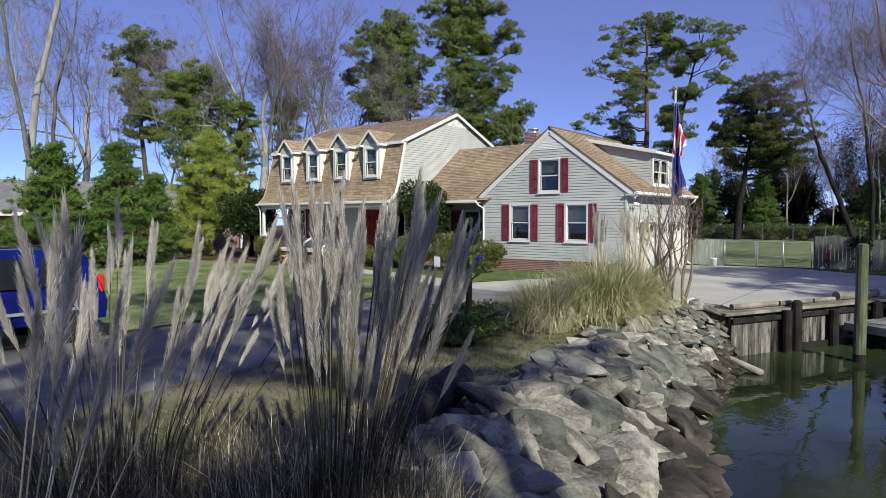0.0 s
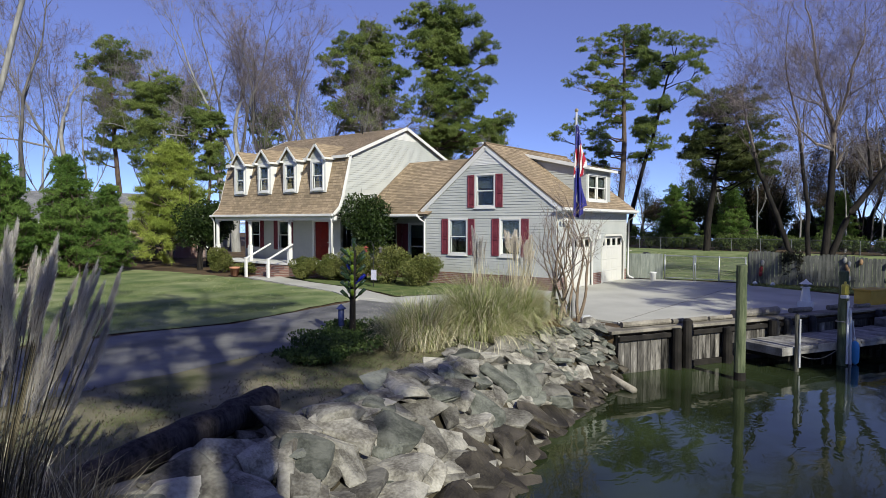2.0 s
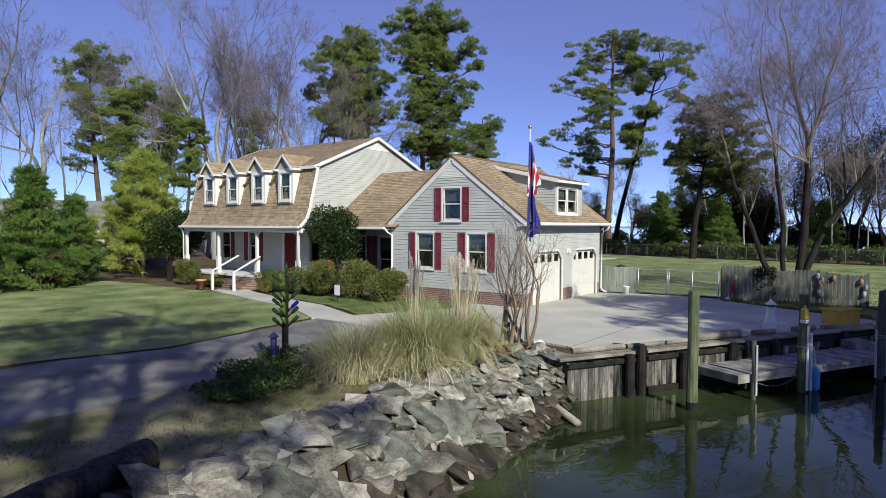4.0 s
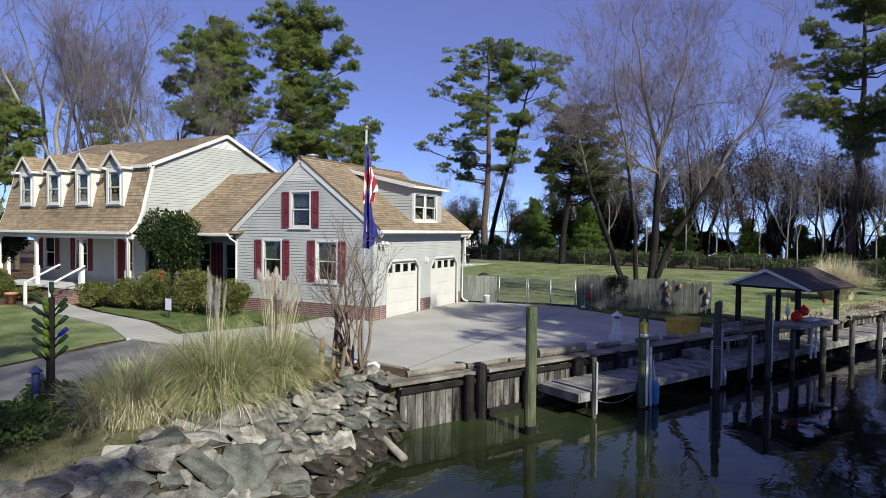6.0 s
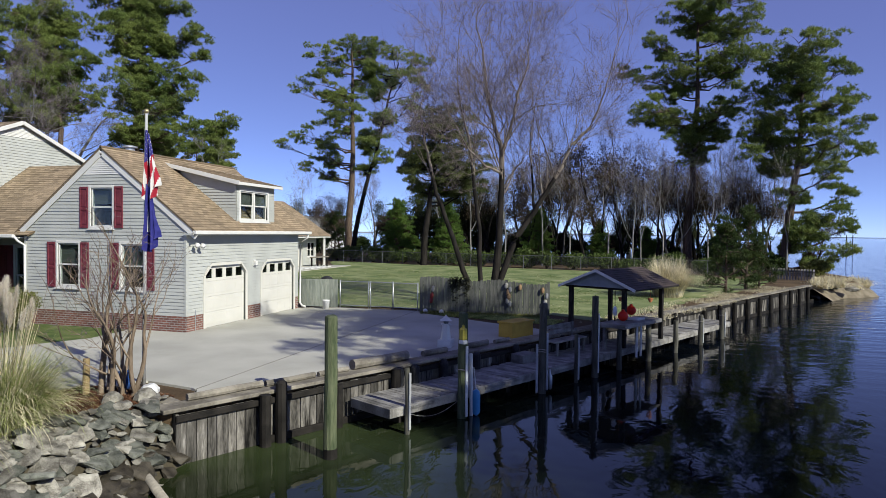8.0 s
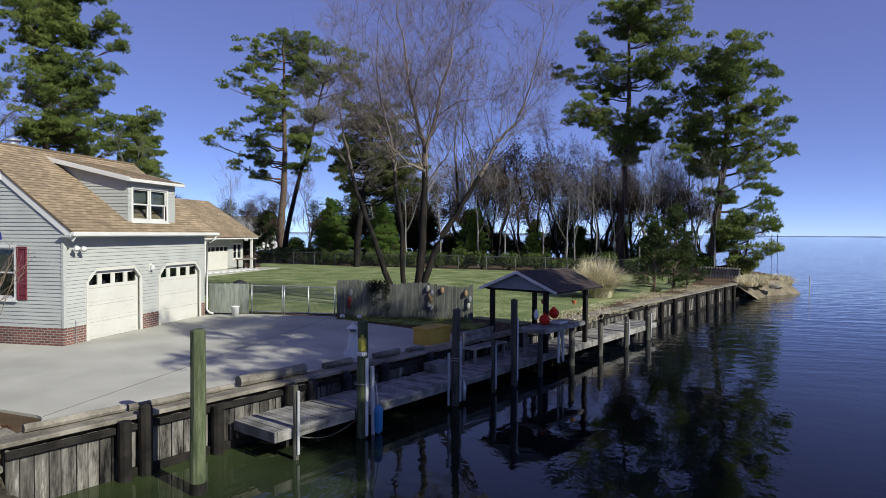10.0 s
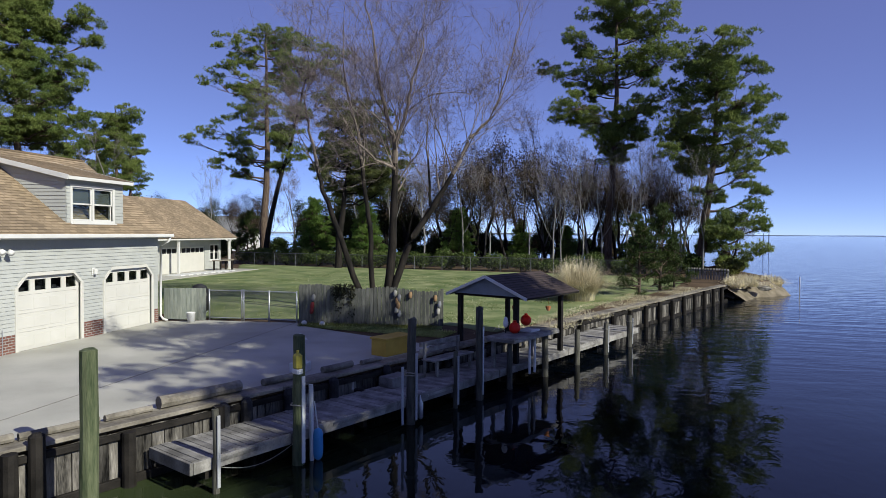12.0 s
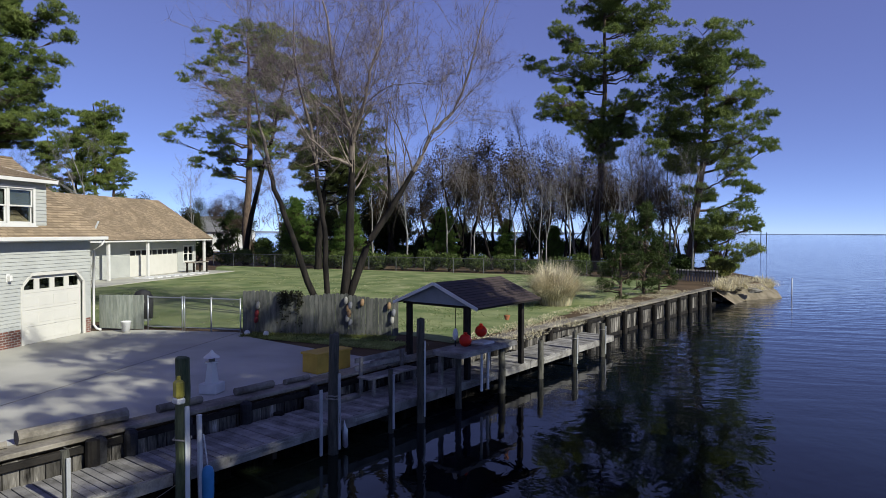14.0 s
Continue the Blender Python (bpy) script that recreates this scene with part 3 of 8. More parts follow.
for i in range(6):
    part("cap_beam", Shape().box(i * 7.2 - 0.25, i * 7.2 + 6.93, -0.42, 0.06, -0.05, 0.03, QUAY, 0.012), CAPWOOD, bulk)
    part("wale", Shape().box(i * 7.2 - 0.02, i * 7.2 + 7.13, 0.008, 0.085, -0.24, -0.12, QUAY, 0.015), DARKWOOD, bulk)
    part("low_wale", Shape().box(max(i * 7.2 - 0.02, 1.9), i * 7.2 + 7.13, 0.008, 0.09, -1.06, -0.90, QUAY, 0.015), DARKWOOD, bulk)
for s in [1.75, 3.55] + [5.3 + 1.9 * i for i in range(20)]:
    if s < 42:
        s_ = Shape().tube([quay(s, 0.17, -2.2), quay(s, 0.16, (-0.42 if 6 < s < 23 else -0.06) + r.uniform(-0.05, 0.06))], [0.125, 0.115], 10)
        part("piling", s_, DARKWOOD, bulk, smooth=False)
part("piling", Shape().tube([quay(2.13, 0.16, -2.2), quay(2.13, 0.14, 0.17)], [0.13, 0.12], 10).tube([quay(2.13, 0.14, 0.17), quay(2.13, 0.14, 0.22)], [0.12, 0.06], 10), DARKWOOD, bulk, "taller black-topped piling")
s_ = Shape()
end_m = Matrix(((-N.x, -U.x, 0, P0.x), (-N.y, -U.y, 0, P0.y), (0, 0, 1, 0), (0, 0, 0, 1)))
for i in range(7):
    part("plank", Shape().box(i * 0.21, i * 0.21 + 0.2, -0.06, 0.0, -1.9, -0.1, end_m, 0.008), TARWOOD, bulk)
part("cap_beam", Shape().box(0.44, 1.5, -0.3, 0.04, -0.05, 0.026, end_m, 0.012), CAPWOOD, bulk)

# ---- house ----
house = thing("house", "grey vinyl-sided house with tan shingle roofs and burgundy shutters", "house", (-18.0, 27.5, 0))


def window(M, w, h, parent, blind=0.5, double=False, deep=0.16, shutters=0.0, shut_h=None):
    """A white double-hung window set in an opening; M's origin is the middle of its sill line."""
    fr = Shape()
    t, o = 0.085, 0.035
    fr.box(-w / 2 - t, -w / 2, -0.10, o, -t, h + t, M, 0.006).box(w / 2, w / 2 + t, -0.10, o, -t, h + t, M, 0.006)
    fr.box(-w / 2, w / 2, -0.10, o, h, h + t, M, 0.006).box(-w / 2, w / 2, -0.10, o + 0.01, -t, 0, M, 0.006)
    win = part("window", fr, TRIM, house if parent is None else parent)
    part("sill", Shape().box(-w / 2 - t - 0.03, w / 2 + t + 0.03, o, o + 0.05, -t - 0.035, -t + 0.002, M, 0.006), TRIM, win)
    lites = [(-w / 2, w / 2)] if not double else [(-w / 2, -0.04), (0.04, w / 2)]
    if double:
        part("mullion", Shape().box(-0.04, 0.04, -0.10, 0.02, 0, h, M, 0.005), TRIM, win)
    for a, b in lites:
        s = 0.045
        for z0, z1, y in ((0, h / 2 + 0.02, -0.075), (h / 2 - 0.02, h, -0.045)):
            sa = Shape().box(a, a + s, y, y + 0.03, z0, z1, M, 0.004).box(b - s, b, y, y + 0.03, z0, z1, M, 0.004)
            sa.box(a + s, b - s, y, y + 0.03, z0, z0 + s, M, 0.004).box(a + s, b - s, y, y + 0.03, z1 - s, z1, M, 0.004)
            part("sash", sa, TRIM, win)
            g = part("pane", Shape().box(a + s, b - s, y + 0.012, y + 0.018, z0 + s, z1 - s, M), GLASS, win)
            g.visible_shadow = False
        if blind:
            bl = Shape()
            k = max(3, int(h * blind / 0.05))
            for i in range(k):
                z = h - 0.02 - i * h * blind / k
                bl.add([(a, -0.12, z), (b, -0.12, z), (b, -0.135, z - h * blind / k * 0.92), (a, -0.135, z - h * blind / k * 0.92)], [(0, 1, 2, 3)], M)
            part("blind", bl, BLIND, win, "half-drawn pale blind")
    # shallow box whose colour holds the shade of the room
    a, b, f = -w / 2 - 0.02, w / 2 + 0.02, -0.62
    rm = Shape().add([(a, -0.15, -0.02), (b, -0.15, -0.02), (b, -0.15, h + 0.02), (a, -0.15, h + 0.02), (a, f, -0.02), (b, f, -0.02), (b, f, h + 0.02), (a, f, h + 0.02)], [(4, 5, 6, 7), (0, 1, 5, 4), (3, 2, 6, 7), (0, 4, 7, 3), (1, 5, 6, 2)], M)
    part("room", rm, ROOMSHADE, win, "near-black box behind the glass, room shade in its colour")
    if shutters:
        hh = shut_h or h + 0.1
        for sx in (-1, 1):
            c = sx * (w / 2 + t + 0.015 + shutters / 2)
            x0, x1 = c - shutters / 2, c + shutters / 2
            zb = -0.06
            sp = Shape().box(x0, x0 + 0.055, 0.014, 0.05, zb, zb + hh, M, 0.005).box(x1 - 0.055, x1, 0.014, 0.05, zb, zb + hh, M, 0.005)
            for z0, z1 in ((zb, zb + 0.08), (zb + hh * 0.42, zb + hh * 0.42 + 0.08), (zb + hh - 0.08, zb + hh)):
                sp.box(x0 + 0.055, x1 - 0.055, 0.014, 0.048, z0, z1, M, 0.005)
            sp.box(x0 + 0.055, x1 - 0.055, 0.012, 0.026, zb + 0.08, zb + hh - 0.08, M)
            for z0, z1 in ((zb + 0.13, zb + hh * 0.42 - 0.05), (zb + hh * 0.42 + 0.13, zb + hh - 0.13)):
                sp.box(x0 + 0.085, x1 - 0.085, 0.026, 0.04, z0, z1, M, 0.01)
            part("shutter", sp, SHUTTER, house, "burgundy raised-panel shutter")
    return win


def roof_plane(a, b, top_a, top_b, name="roof", mat=ROOF, parent=None, thick=0.05):
    """A shingled plane from the eave a-b up to the ridge ends top_a-top_b."""
    a, b, ta, tb = Vector(a), Vector(b), Vector(top_a), Vector(top_b)
    x = (b - a).normalized()
    up = (ta - a) - x * (ta - a).dot(x)
    L = up.length
    z = up.normalized()
    y = x.cross(z)
    if y.z < 0:
        y = -y
    M = Matrix(((x.x, y.x, z.x, a.x), (x.y, y.y, z.y, a.y), (x.z, y.z, z.z, a.z), (0, 0, 0, 1)))
    w, l0, l1 = (b - a).length, (ta - a).dot(x), (tb - a).dot(x)
    span = lambda v: (l0 * v / L, w + (l1 - w) * v / L)
    s = Shape()
    lapped(s, M, 0, L, span, course=0.14, lap=0.008, uv=True)
    s.add([(0, -0.003, 0), (w, -0.003, 0), (l1, -0.003, L), (l0, -0.003, L), (0, -thick, 0), (w, -thick, 0), (l1, -thick, L), (l0, -thick, L)],
          [(5, 4, 7, 6), (4, 5, 1, 0), (5, 6, 2, 1), (4, 0, 3, 7), (3, 2, 6, 7)], M)
    return part(name, s, mat, parent or house)


def beam(name, p, q, w, h, mat=TRIM, parent=None, label="", bev=0.008):
    """A straight board from p to q; w across, h tall."""
    p, q = Vector(p), Vector(q)
    x = (q - p).normalized()
    y = Vector((0, 0, 1)).cross(x)
    y = y.normalized() if y.length > 1e-6 else Vector((1, 0, 0))
    z = x.cross(y)
    M = Matrix(((x.x, y.x, z.x, p.x), (x.y, y.y, z.y, p.y), (x.z, y.z, z.z, p.z), (0, 0, 0, 1)))
    return part(name, Shape().box(0, (q - p).length, -w / 2, w / 2, -h / 2, h / 2, M, bev), mat, parent or house, label)


def brick_band(x0, x1, z0, z1, M, holes=(), name="brick_base", t=0.12):
    for a, b in cut((x0, x1), [(h[0], h[1]) for h in holes]):
        s = Shape()
        s.add([(a, 0.018, z0), (b, 0.018, z0), (b, 0.018, z1), (a, 0.018, z1), (a, -t, z0), (b, -t, z0), (b, -t, z1), (a, -t, z1)],
              [(0, 1, 2, 3), (3, 2, 6, 7), (4, 0, 3, 7), (1, 5, 6, 2)], M,
              [[(a, z0), (b, z0), (b, z1), (a, z1)], [(a, 0), (b, 0), (b, t), (a, t)], [(0, z0), (t, z0), (t, z1), (0, z1)], [(0, z0), (t, z0), (t, z1), (0, z1)]])
        part(name, s, BRICK, house, "red brick foundation")


# garage wing: the gable faces -y, the doors face +x
GX0, GX1, GY0, GY1, RX, RZ, SL = -16.5, -9.9, 24.1, 31.2, -13.2, 5.93, 0.775
gable = wallframe((RX, GY0), (1, 0), (0, -1))
SLR = 0.742  # the slope over the doors runs a little flatter
gspan = lambda z: (-min(3.3, max(0.0, (RZ - 0.10 - z) / SL)), min(3.3, max(0.0, (RZ - 0.10 - z) / SLR)))
gholes = [(-1.86, -0.98, 1.36, 2.80), (0.78, 1.66, 1.36, 2.80), (-0.46, 0.42, 3.38, 4.66)]
part("siding", lapped(Shape(), gable, 0.52, 5.80, gspan, gholes), SIDING, house, "grey lapped vinyl siding")
part("wall", slab_wall(Shape(), gable, 0.0, 5.80, gspan, gholes), SIDING, house)
brick_band(-3.3, 3.3, -0.1, 0.52, gable)
for (a, b, c, d), bl in zip(gholes, (0.45, 0.5, 0.4)):
    window(gable @ Matrix.Translation(((a + b) / 2, 0, c)), b - a, d - c, None, bl, shutters=0.34)
s_ = Shape()
for i in range(9):
    z = 5.1 + i * 0.065
    hw = (RZ - 0.16 - z) / SL - 0.05
    s_.add([(-hw, 0.03, z), (hw, 0.03, z), (hw - 0.06, 0.012, z + 0.07), (-hw + 0.06, 0.012, z + 0.07), (-hw, 0.01, z), (hw, 0.01, z)], [(0, 1, 2, 3), (4, 5, 1, 0)], gable)
part("gable_vent", s_, TRIM, house, "white louvred gable vent")
for sx in (-1, 1):
    ex = 3.72 if sx > 0 else 3.45
    beam("rake_board", (RX, GY0 - 0.045, RZ - 0.10), (RX + sx * ex, GY0 - 0.045, RZ - 0.10 - ex * (SLR if sx > 0 else SL)), 0.03, 0.2)
part("corner_board", Shape().box(3.24, 3.325, -0.01, 0.03, 0.52, 3.3, gable, 0.004), SIDING, house)
part("corner_board", Shape().box(-3.325, -3.24, -0.01, 0.03, 0.52, 3.2, gable, 0.004), SIDING, house)

gface = wallframe((GX1, GY0), (0, 1), (1, 0))
doors = [(0.93, 3.25), (4.33, 6.72)]
dholes = [(a, b, 0.0, 2.08) for a, b in doors]
flat = lambda a, b: (lambda z: (a, b))
part("siding", lapped(Shape(), gface, 0.52, 3.24, flat(0, 7.1), dholes), SIDING, house, "grey lapped vinyl siding")
part("wall", slab_wall(Shape(), gface, 0.0, 3.24, flat(0, 7.1), dholes), SIDING, house)
brick_band(0, 7.1, -0.1, 0.52, gface, [(a - 0.09, b + 0.09) for a, b in doors])
part("corner_board", Shape().box(0.0, 0.085, -0.01, 0.032, 0.52, 3.1, gface, 0.004), SIDING, house)
for a, b in doors:
    ch = 0.30
    c, w = (a + b) / 2, (b - a)
    fr = Shape().box(a - 0.10, a, -0.05, 0.045, 0, 2.08 - ch, gface, 0.006).box(b, b + 0.10, -0.05, 0.045, 0, 2.08 - ch, gface, 0.006)
    fr.box(a + ch, b - ch, -0.05, 0.045, 2.08, 2.18, gface, 0.006)
    for x0, x1, sgn in ((a, a + ch, 1), (b - ch, b, -1)):
        lo, hi = (2.08 - ch, 2.08)
        p = [(x0 if sgn > 0 else x1, lo), (x1 if sgn > 0 else x0, hi)]
        o = (-0.1 * sgn, 0.0)
        quad = [p[0], p[1], (p[1][0], hi + 0.1), (p[0][0] + o[0], lo)]
        full = [p[0], p[1], (p[1][0], hi + 0.1), (p[0][0] + o[0], hi + 0.1), (p[0][0] + o[0], lo)]
        for pts, y in ((quad, 0.045),):
            fr.add([(u, y, z) for u, z in pts] + [(u, -0.05, z) for u, z in pts], [(0, 1, 2, 3), (0, 4, 5, 1)], gface)
        tri = [p[1], (p[0][0], hi), p[0]]
        fr2 = [(p[0][0] + o[0], lo), (p[1][0], hi + 0.1), (p[0][0] + o[0], hi + 0.1)]
        part("siding", Shape().add([(u, 0.006, z) for u, z in fr2], [(0, 1, 2)], gface), SIDING, house)
        part("wall", Shape().add([(u, -0.002, z) for u, z in tri], [(0, 1, 2)], gface), TRIM, house)
    gd = part("garage_door", fr, DOORWHITE, house, "white panelled garage door with clipped corners")
    for i in range(4):
        z0, z1 = 0.01 + i * 0.518, 0.01 + i * 0.518 + 0.512
        hl = [(a + w * (k + 0.5) / 4 - 0.2, a + w * (k + 0.5) / 4 + 0.2, z0 + 0.1, z1 - 0.10) for k in range(4)] if i == 3 else []
        pn = Shape()
        slab_wall(pn, gface @ Matrix.Translation((0, -0.07, 0)), z0, z1, flat(a, b), hl, 0.04)
        if i < 3:
            for k in range(4):
                x0 = a + w * (k + 0.5) / 4 - w / 9.5
                pn.box(x0, x0 + w / 4.75, -0.075, -0.066, z0 + 0.1, z1 - 0.1, gface, 0.008)
        part("panel", pn, DOORWHITE, gd)
        for h0, h1, c0, c1 in hl:
            part("pane", Shape().box(h0, h1, -0.10, -0.095, c0, c1, gface), GLASS, gd).visible_shadow = False
    # plate behind the panes, coloured as the shade inside the garage
    part("room", Shape().box(a - 0.1, b + 0.1, -0.45, -0.4, 1.2, 2.3, gface), ROOMSHADE, gd)
# eave of the garage, gutter and downspouts
part("soffit", Shape().box(-0.15, 7.35, 0.0, 0.36, 3.12, 3.18, gface), SIDING, house)
part("fascia", Shape().box(-0.16, 7.36, 0.36, 0.385, 3.12, 3.26, gface, 0.004), TRIM, house)
part("gutter", Shape().box(-0.16, 7.4, 0.385, 0.50, 3.15, 3.27, gface, 0.02), TRIM, house, "white metal gutter")
def downspout(pts):
    part("downspout", Shape().tube(pts, 0.042, 8), TRIM, house, "white downspout", smooth=True)
downspout([(-9.46, 31.35, 3.18), (-9.55, 31.34, 3.0), (-9.82, 31.28, 2.8), (-9.83, 31.26, 0.25), (-9.72, 31.26, 0.12), (-9.55, 31.26, 0.08)])
downspout([(-16.75, 23.85, 3.02), (-16.68, 23.95, 2.85), (-16.46, 24.03, 2.7), (-16.46, 24.03, 0.3), (-16.4, 23.9, 0.1)])
roof_plane((-9.45, 24.02, 3.225), (-9.45, 31.45, 3.225), (RX, 24.02, RZ + 0.08), (RX, 31.45, RZ + 0.08))
roof_plane((-16.9, 31.45, 3.15), (-16.9, 24.02, 3.15), (RX, 31.45, RZ + 0.08), (RX, 24.02, RZ + 0.08))
part("ridge_cap", Shape().tube([(RX, 24.02, RZ + 0.075), (RX, 31.45, RZ + 0.075)], 0.06, 6), ROOF, house)
back = wallframe((RX, GY1), (-1, 0), (0, 1))
part("siding", lapped(Shape(), back, 0.0, 5.80, gspan), SIDING, house)
# shed dormer over the doors
dm = wallframe((-9.98, 28.16), (0, 1), (1, 0))
part("siding", lapped(Shape(), dm, 3.42, 5.03, flat(-1.26, 1.27), [(-1.02, 0.76, 3.69, 4.72)]), SIDING, house)
part("wall", slab_wall(Shape(), dm, 3.30, 5.0, flat(-1.26, 1.27), [(-1.02, 0.76, 3.69, 4.72)]), SIDING, house)
window(dm @ Matrix.Translation((-0.13, 0, 3.69)), 1.78, 1.03, None, 0.45, double=True)
for yy, oy in ((26.9, -1), (29.43, 1)):
    ck = wallframe((-9.98, yy), (-1, 0), (0, oy))
    top = lambda z: (max(0.0, (z - 5.0) / 0.226), min(3.05, (z - 3.5) / SL + 0.02))
    part("siding", lapped(Shape(), ck, 3.44, 5.66, top), SIDING, house)
roof_plane((-9.70, 26.70, 5.04), (-9.70, 29.60, 5.04), (-12.85, 26.70, 5.76), (-12.85, 29.60, 5.76))
part("fascia", Shape().box(-1.46, 1.44, 0.25, 0.28, 4.92, 5.025, dm, 0.004), TRIM, house)
part("soffit", Shape().box(-1.45, 1.43, 0.0, 0.25, 4.95, 4.98, dm), TRIM, house)
for yy in (26.68, 29.62):
    beam("rake_board", (-9.70, yy, 4.975), (-12.9, yy, 5.70), 0.03, 0.15)

# connecting wing
part("siding", lapped(Shape(), wallframe((-20.5, 25.4), (1, 0), (0, -1)), 0.3, 3.0, flat(0, 4.0), [(2.0, 2.86, 0.45, 2.6), (0.35, 1.1, 1.1, 2.6)]), SIDING, house)
part("wall", slab_wall(Shape(), wallframe((-20.5, 25.4), (1, 0), (0, -1)), 0.0, 3.0, flat(0, 4.0), [(2.0, 2.86, 0.45, 2.6), (0.35, 1.1, 1.1, 2.6)]), SIDING, house)
part("wall", Shape().box(-16.5, -16.34, 24.1, 25.4, 0, 3.0), SIDING, house)
brick_band(0, 4.0, -0.1, 0.3, wallframe((-20.5, 25.4), (1, 0), (0, -1)))
window(wallframe((-18.07, 25.4, 0.45), (1, 0), (0, -1)), 0.86, 2.15, None, 0.3, shutters=0.36)
window(wallframe((-19.77, 25.4, 1.1), (1, 0), (0, -1)), 0.75, 1.5, None, 0.3, shutters=0.3)
roof_plane((-20.6, 23.9, 3.06), (-16.2, 23.9, 3.06), (-20.6, 27.7, 5.86), (-13.3, 27.7, 5.86))
roof_plane((-13.3, 31.5, 3.06), (-20.6, 31.5, 3.06), (-13.3, 27.7, 5.86), (-20.6, 27.7, 5.86))
part("fascia", Shape().box(-20.5, -16.75, 23.9, 23.93, 2.93, 3.06, None, 0.004), TRIM, house)
part("gutter", Shape().box(-20.5, -16.72, 23.78, 23.9, 2.95, 3.07, None, 0.02), TRIM, house, "white metal gutter")
part("soffit", Shape().box(-20.5, -16.6, 23.93, 25.4, 2.94, 2.98), TRIM, house)
ch = part("chimney", Shape().add([(-17.5, 29.3, 4.5), (-16.8, 29.3, 4.5), (-16.8, 30.0, 4.5), (-17.5, 30.0, 4.5), (-17.5, 29.3, 6.6), (-16.8, 29.3, 6.6), (-16.8, 30.0, 6.6), (-17.5, 30.0, 6.6)],
     [(0, 1, 5, 4), (1, 2, 6, 5), (2, 3, 7, 6), (3, 0, 4, 7), (4, 5, 6, 7)], None, [[(0, 0), (0.7, 0), (0.7, 2.1), (0, 2.1)]] * 5), BRICK, house, "red brick chimney")
part("flue_cap", Shape().lathe([(0.2, 6.6), (0.2, 6.78), (0.3, 6.8), (0.3, 6.86), (0.05, 6.92)], 12, Matrix.Translation((-17.15, 29.65, 0))), METAL, ch)

# main house: gambrel roof with a flared front
MX0, MX1, MY = -30.1, -20.5, 27.3
PROFILE = [(22.05, 3.08), (22.42, 3.42), (22.62, 3.9), (22.8, 4.6), (22.98, 5.25), (23.15, 5.92)]
def front_y(z):
    for (y0, z0), (y1, z1) in zip(PROFILE, PROFILE[1:]):
        if z <= z1:
            return y0 + (y1 - y0) * (z - z0) / (z1 - z0)
    return 23.15 + (MY - 23.15) * min(1.0, (z - 5.92) / 1.72)
mside = wallframe((MX1, MY), (0, 1), (1, 0))
mspan = lambda z: (-3.1, 5.0) if z < 3.08 else (front_y(z) - MY + 0.02, MY - front_y(z) - 0.02)
part("siding", lapped(Shape(), mside, 0.62, 7.60, mspan), SIDING, house, "grey lapped vinyl siding")
part("wall", slab_wall(Shape(), mside, 0.0, 3.08, mspan), SIDING, house)
brick_band(-3.1, 5.0, -0.1, 0.62, mside)
s_ = Shape()
for i in range(8):
    z = 7.0 + i * 0.055
    hw = (7.53 - z) / 0.4
    s_.add([(-hw, 0.03, z), (hw, 0.03, z), (hw - 0.1, 0.014, z + 0.058), (-hw + 0.1, 0.014, z + 0.058), (-hw, 0.012, z), (hw, 0.012, z)], [(0, 1, 2, 3), (4, 5, 1, 0)], mside)
part("gable_vent", s_, TRIM, house, "white louvred gable vent")
for (y0, z0), (y1, z1) in zip(PROFILE, PROFILE[1:]):
    roof_plane((MX0, y0, z0), (MX1 + 0.18, y0, z0), (MX0, y1, z1), (MX1 + 0.18, y1, z1))
    roof_plane((MX1 + 0.18, 2 * MY - y0, z0), (MX0, 2 * MY - y0, z0), (MX1 + 0.18, 2 * MY - y1, z1), (MX0, 2 * MY - y1, z1))
    for xx in (MX1 + 0.19, MX0 - 0.01):
        beam("rake_board", (xx, y0 + 0.06, z0 - 0.03), (xx, y1 + 0.06, z1 - 0.03), 0.03, 0.16)
        beam("rake_board", (xx, 2 * MY - y0 - 0.06, z0 - 0.03), (xx, 2 * MY - y1 - 0.06, z1 - 0.03), 0.03, 0.16)
roof_plane((MX0, 22.98, 5.90), (MX1 + 0.2, 22.98, 5.90), (MX0, MY, 7.68), (MX1 + 0.2, MY, 7.68))
roof_plane((MX1 + 0.2, 2 * MY - 22.98, 5.90), (MX0, 2 * MY - 22.98, 5.90), (MX1 + 0.2, MY, 7.68), (MX0, MY, 7.68))
for yb in (22.98, 2 * MY - 22.98):
    for xx in (MX1 + 0.19, MX0 - 0.01):
        beam("rake_board", (xx, yb, 5.83), (xx, MY, 7.61), 0.03, 0.16)
part("fascia", Shape().box(MX0, MX1 + 0.18, 22.94, 22.97, 5.76, 5.90, None, 0.004), TRIM, house)
part("vent_pipe", Shape().tube([(-23.2, 26.9, 7.2), (-23.2, 26.9, 7.95)], 0.04, 8), DARKWOOD, house)
part("siding", lapped(Shape(), wallframe((MX0, MY), (0, 1), (-1, 0)), 0.0, 7.60, mspan), SIDING, house)
part("wall", Shape().box(MX0, GX0, 32.3, 32.5, 0, 3.1), SIDING, house)
# porch
fwall = wallframe((MX0, 24.2), (1, 0), (0, -1))
fh = [(0.55, 1.35, 1.25, 2.75), (3.1, 3.9, 1.25, 2.75), (6.0, 7.2, 0.72, 2.75), (8.0, 8.8, 1.25, 2.75)]
part("siding", lapped(Shape(), fwall, 0.65, 3.05, flat(0, 9.6), fh), SIDING, house)
part("wall", slab_wall(Shape(), fwall, 0.6, 3.05, flat(0, 9.6), fh), SIDING, house)
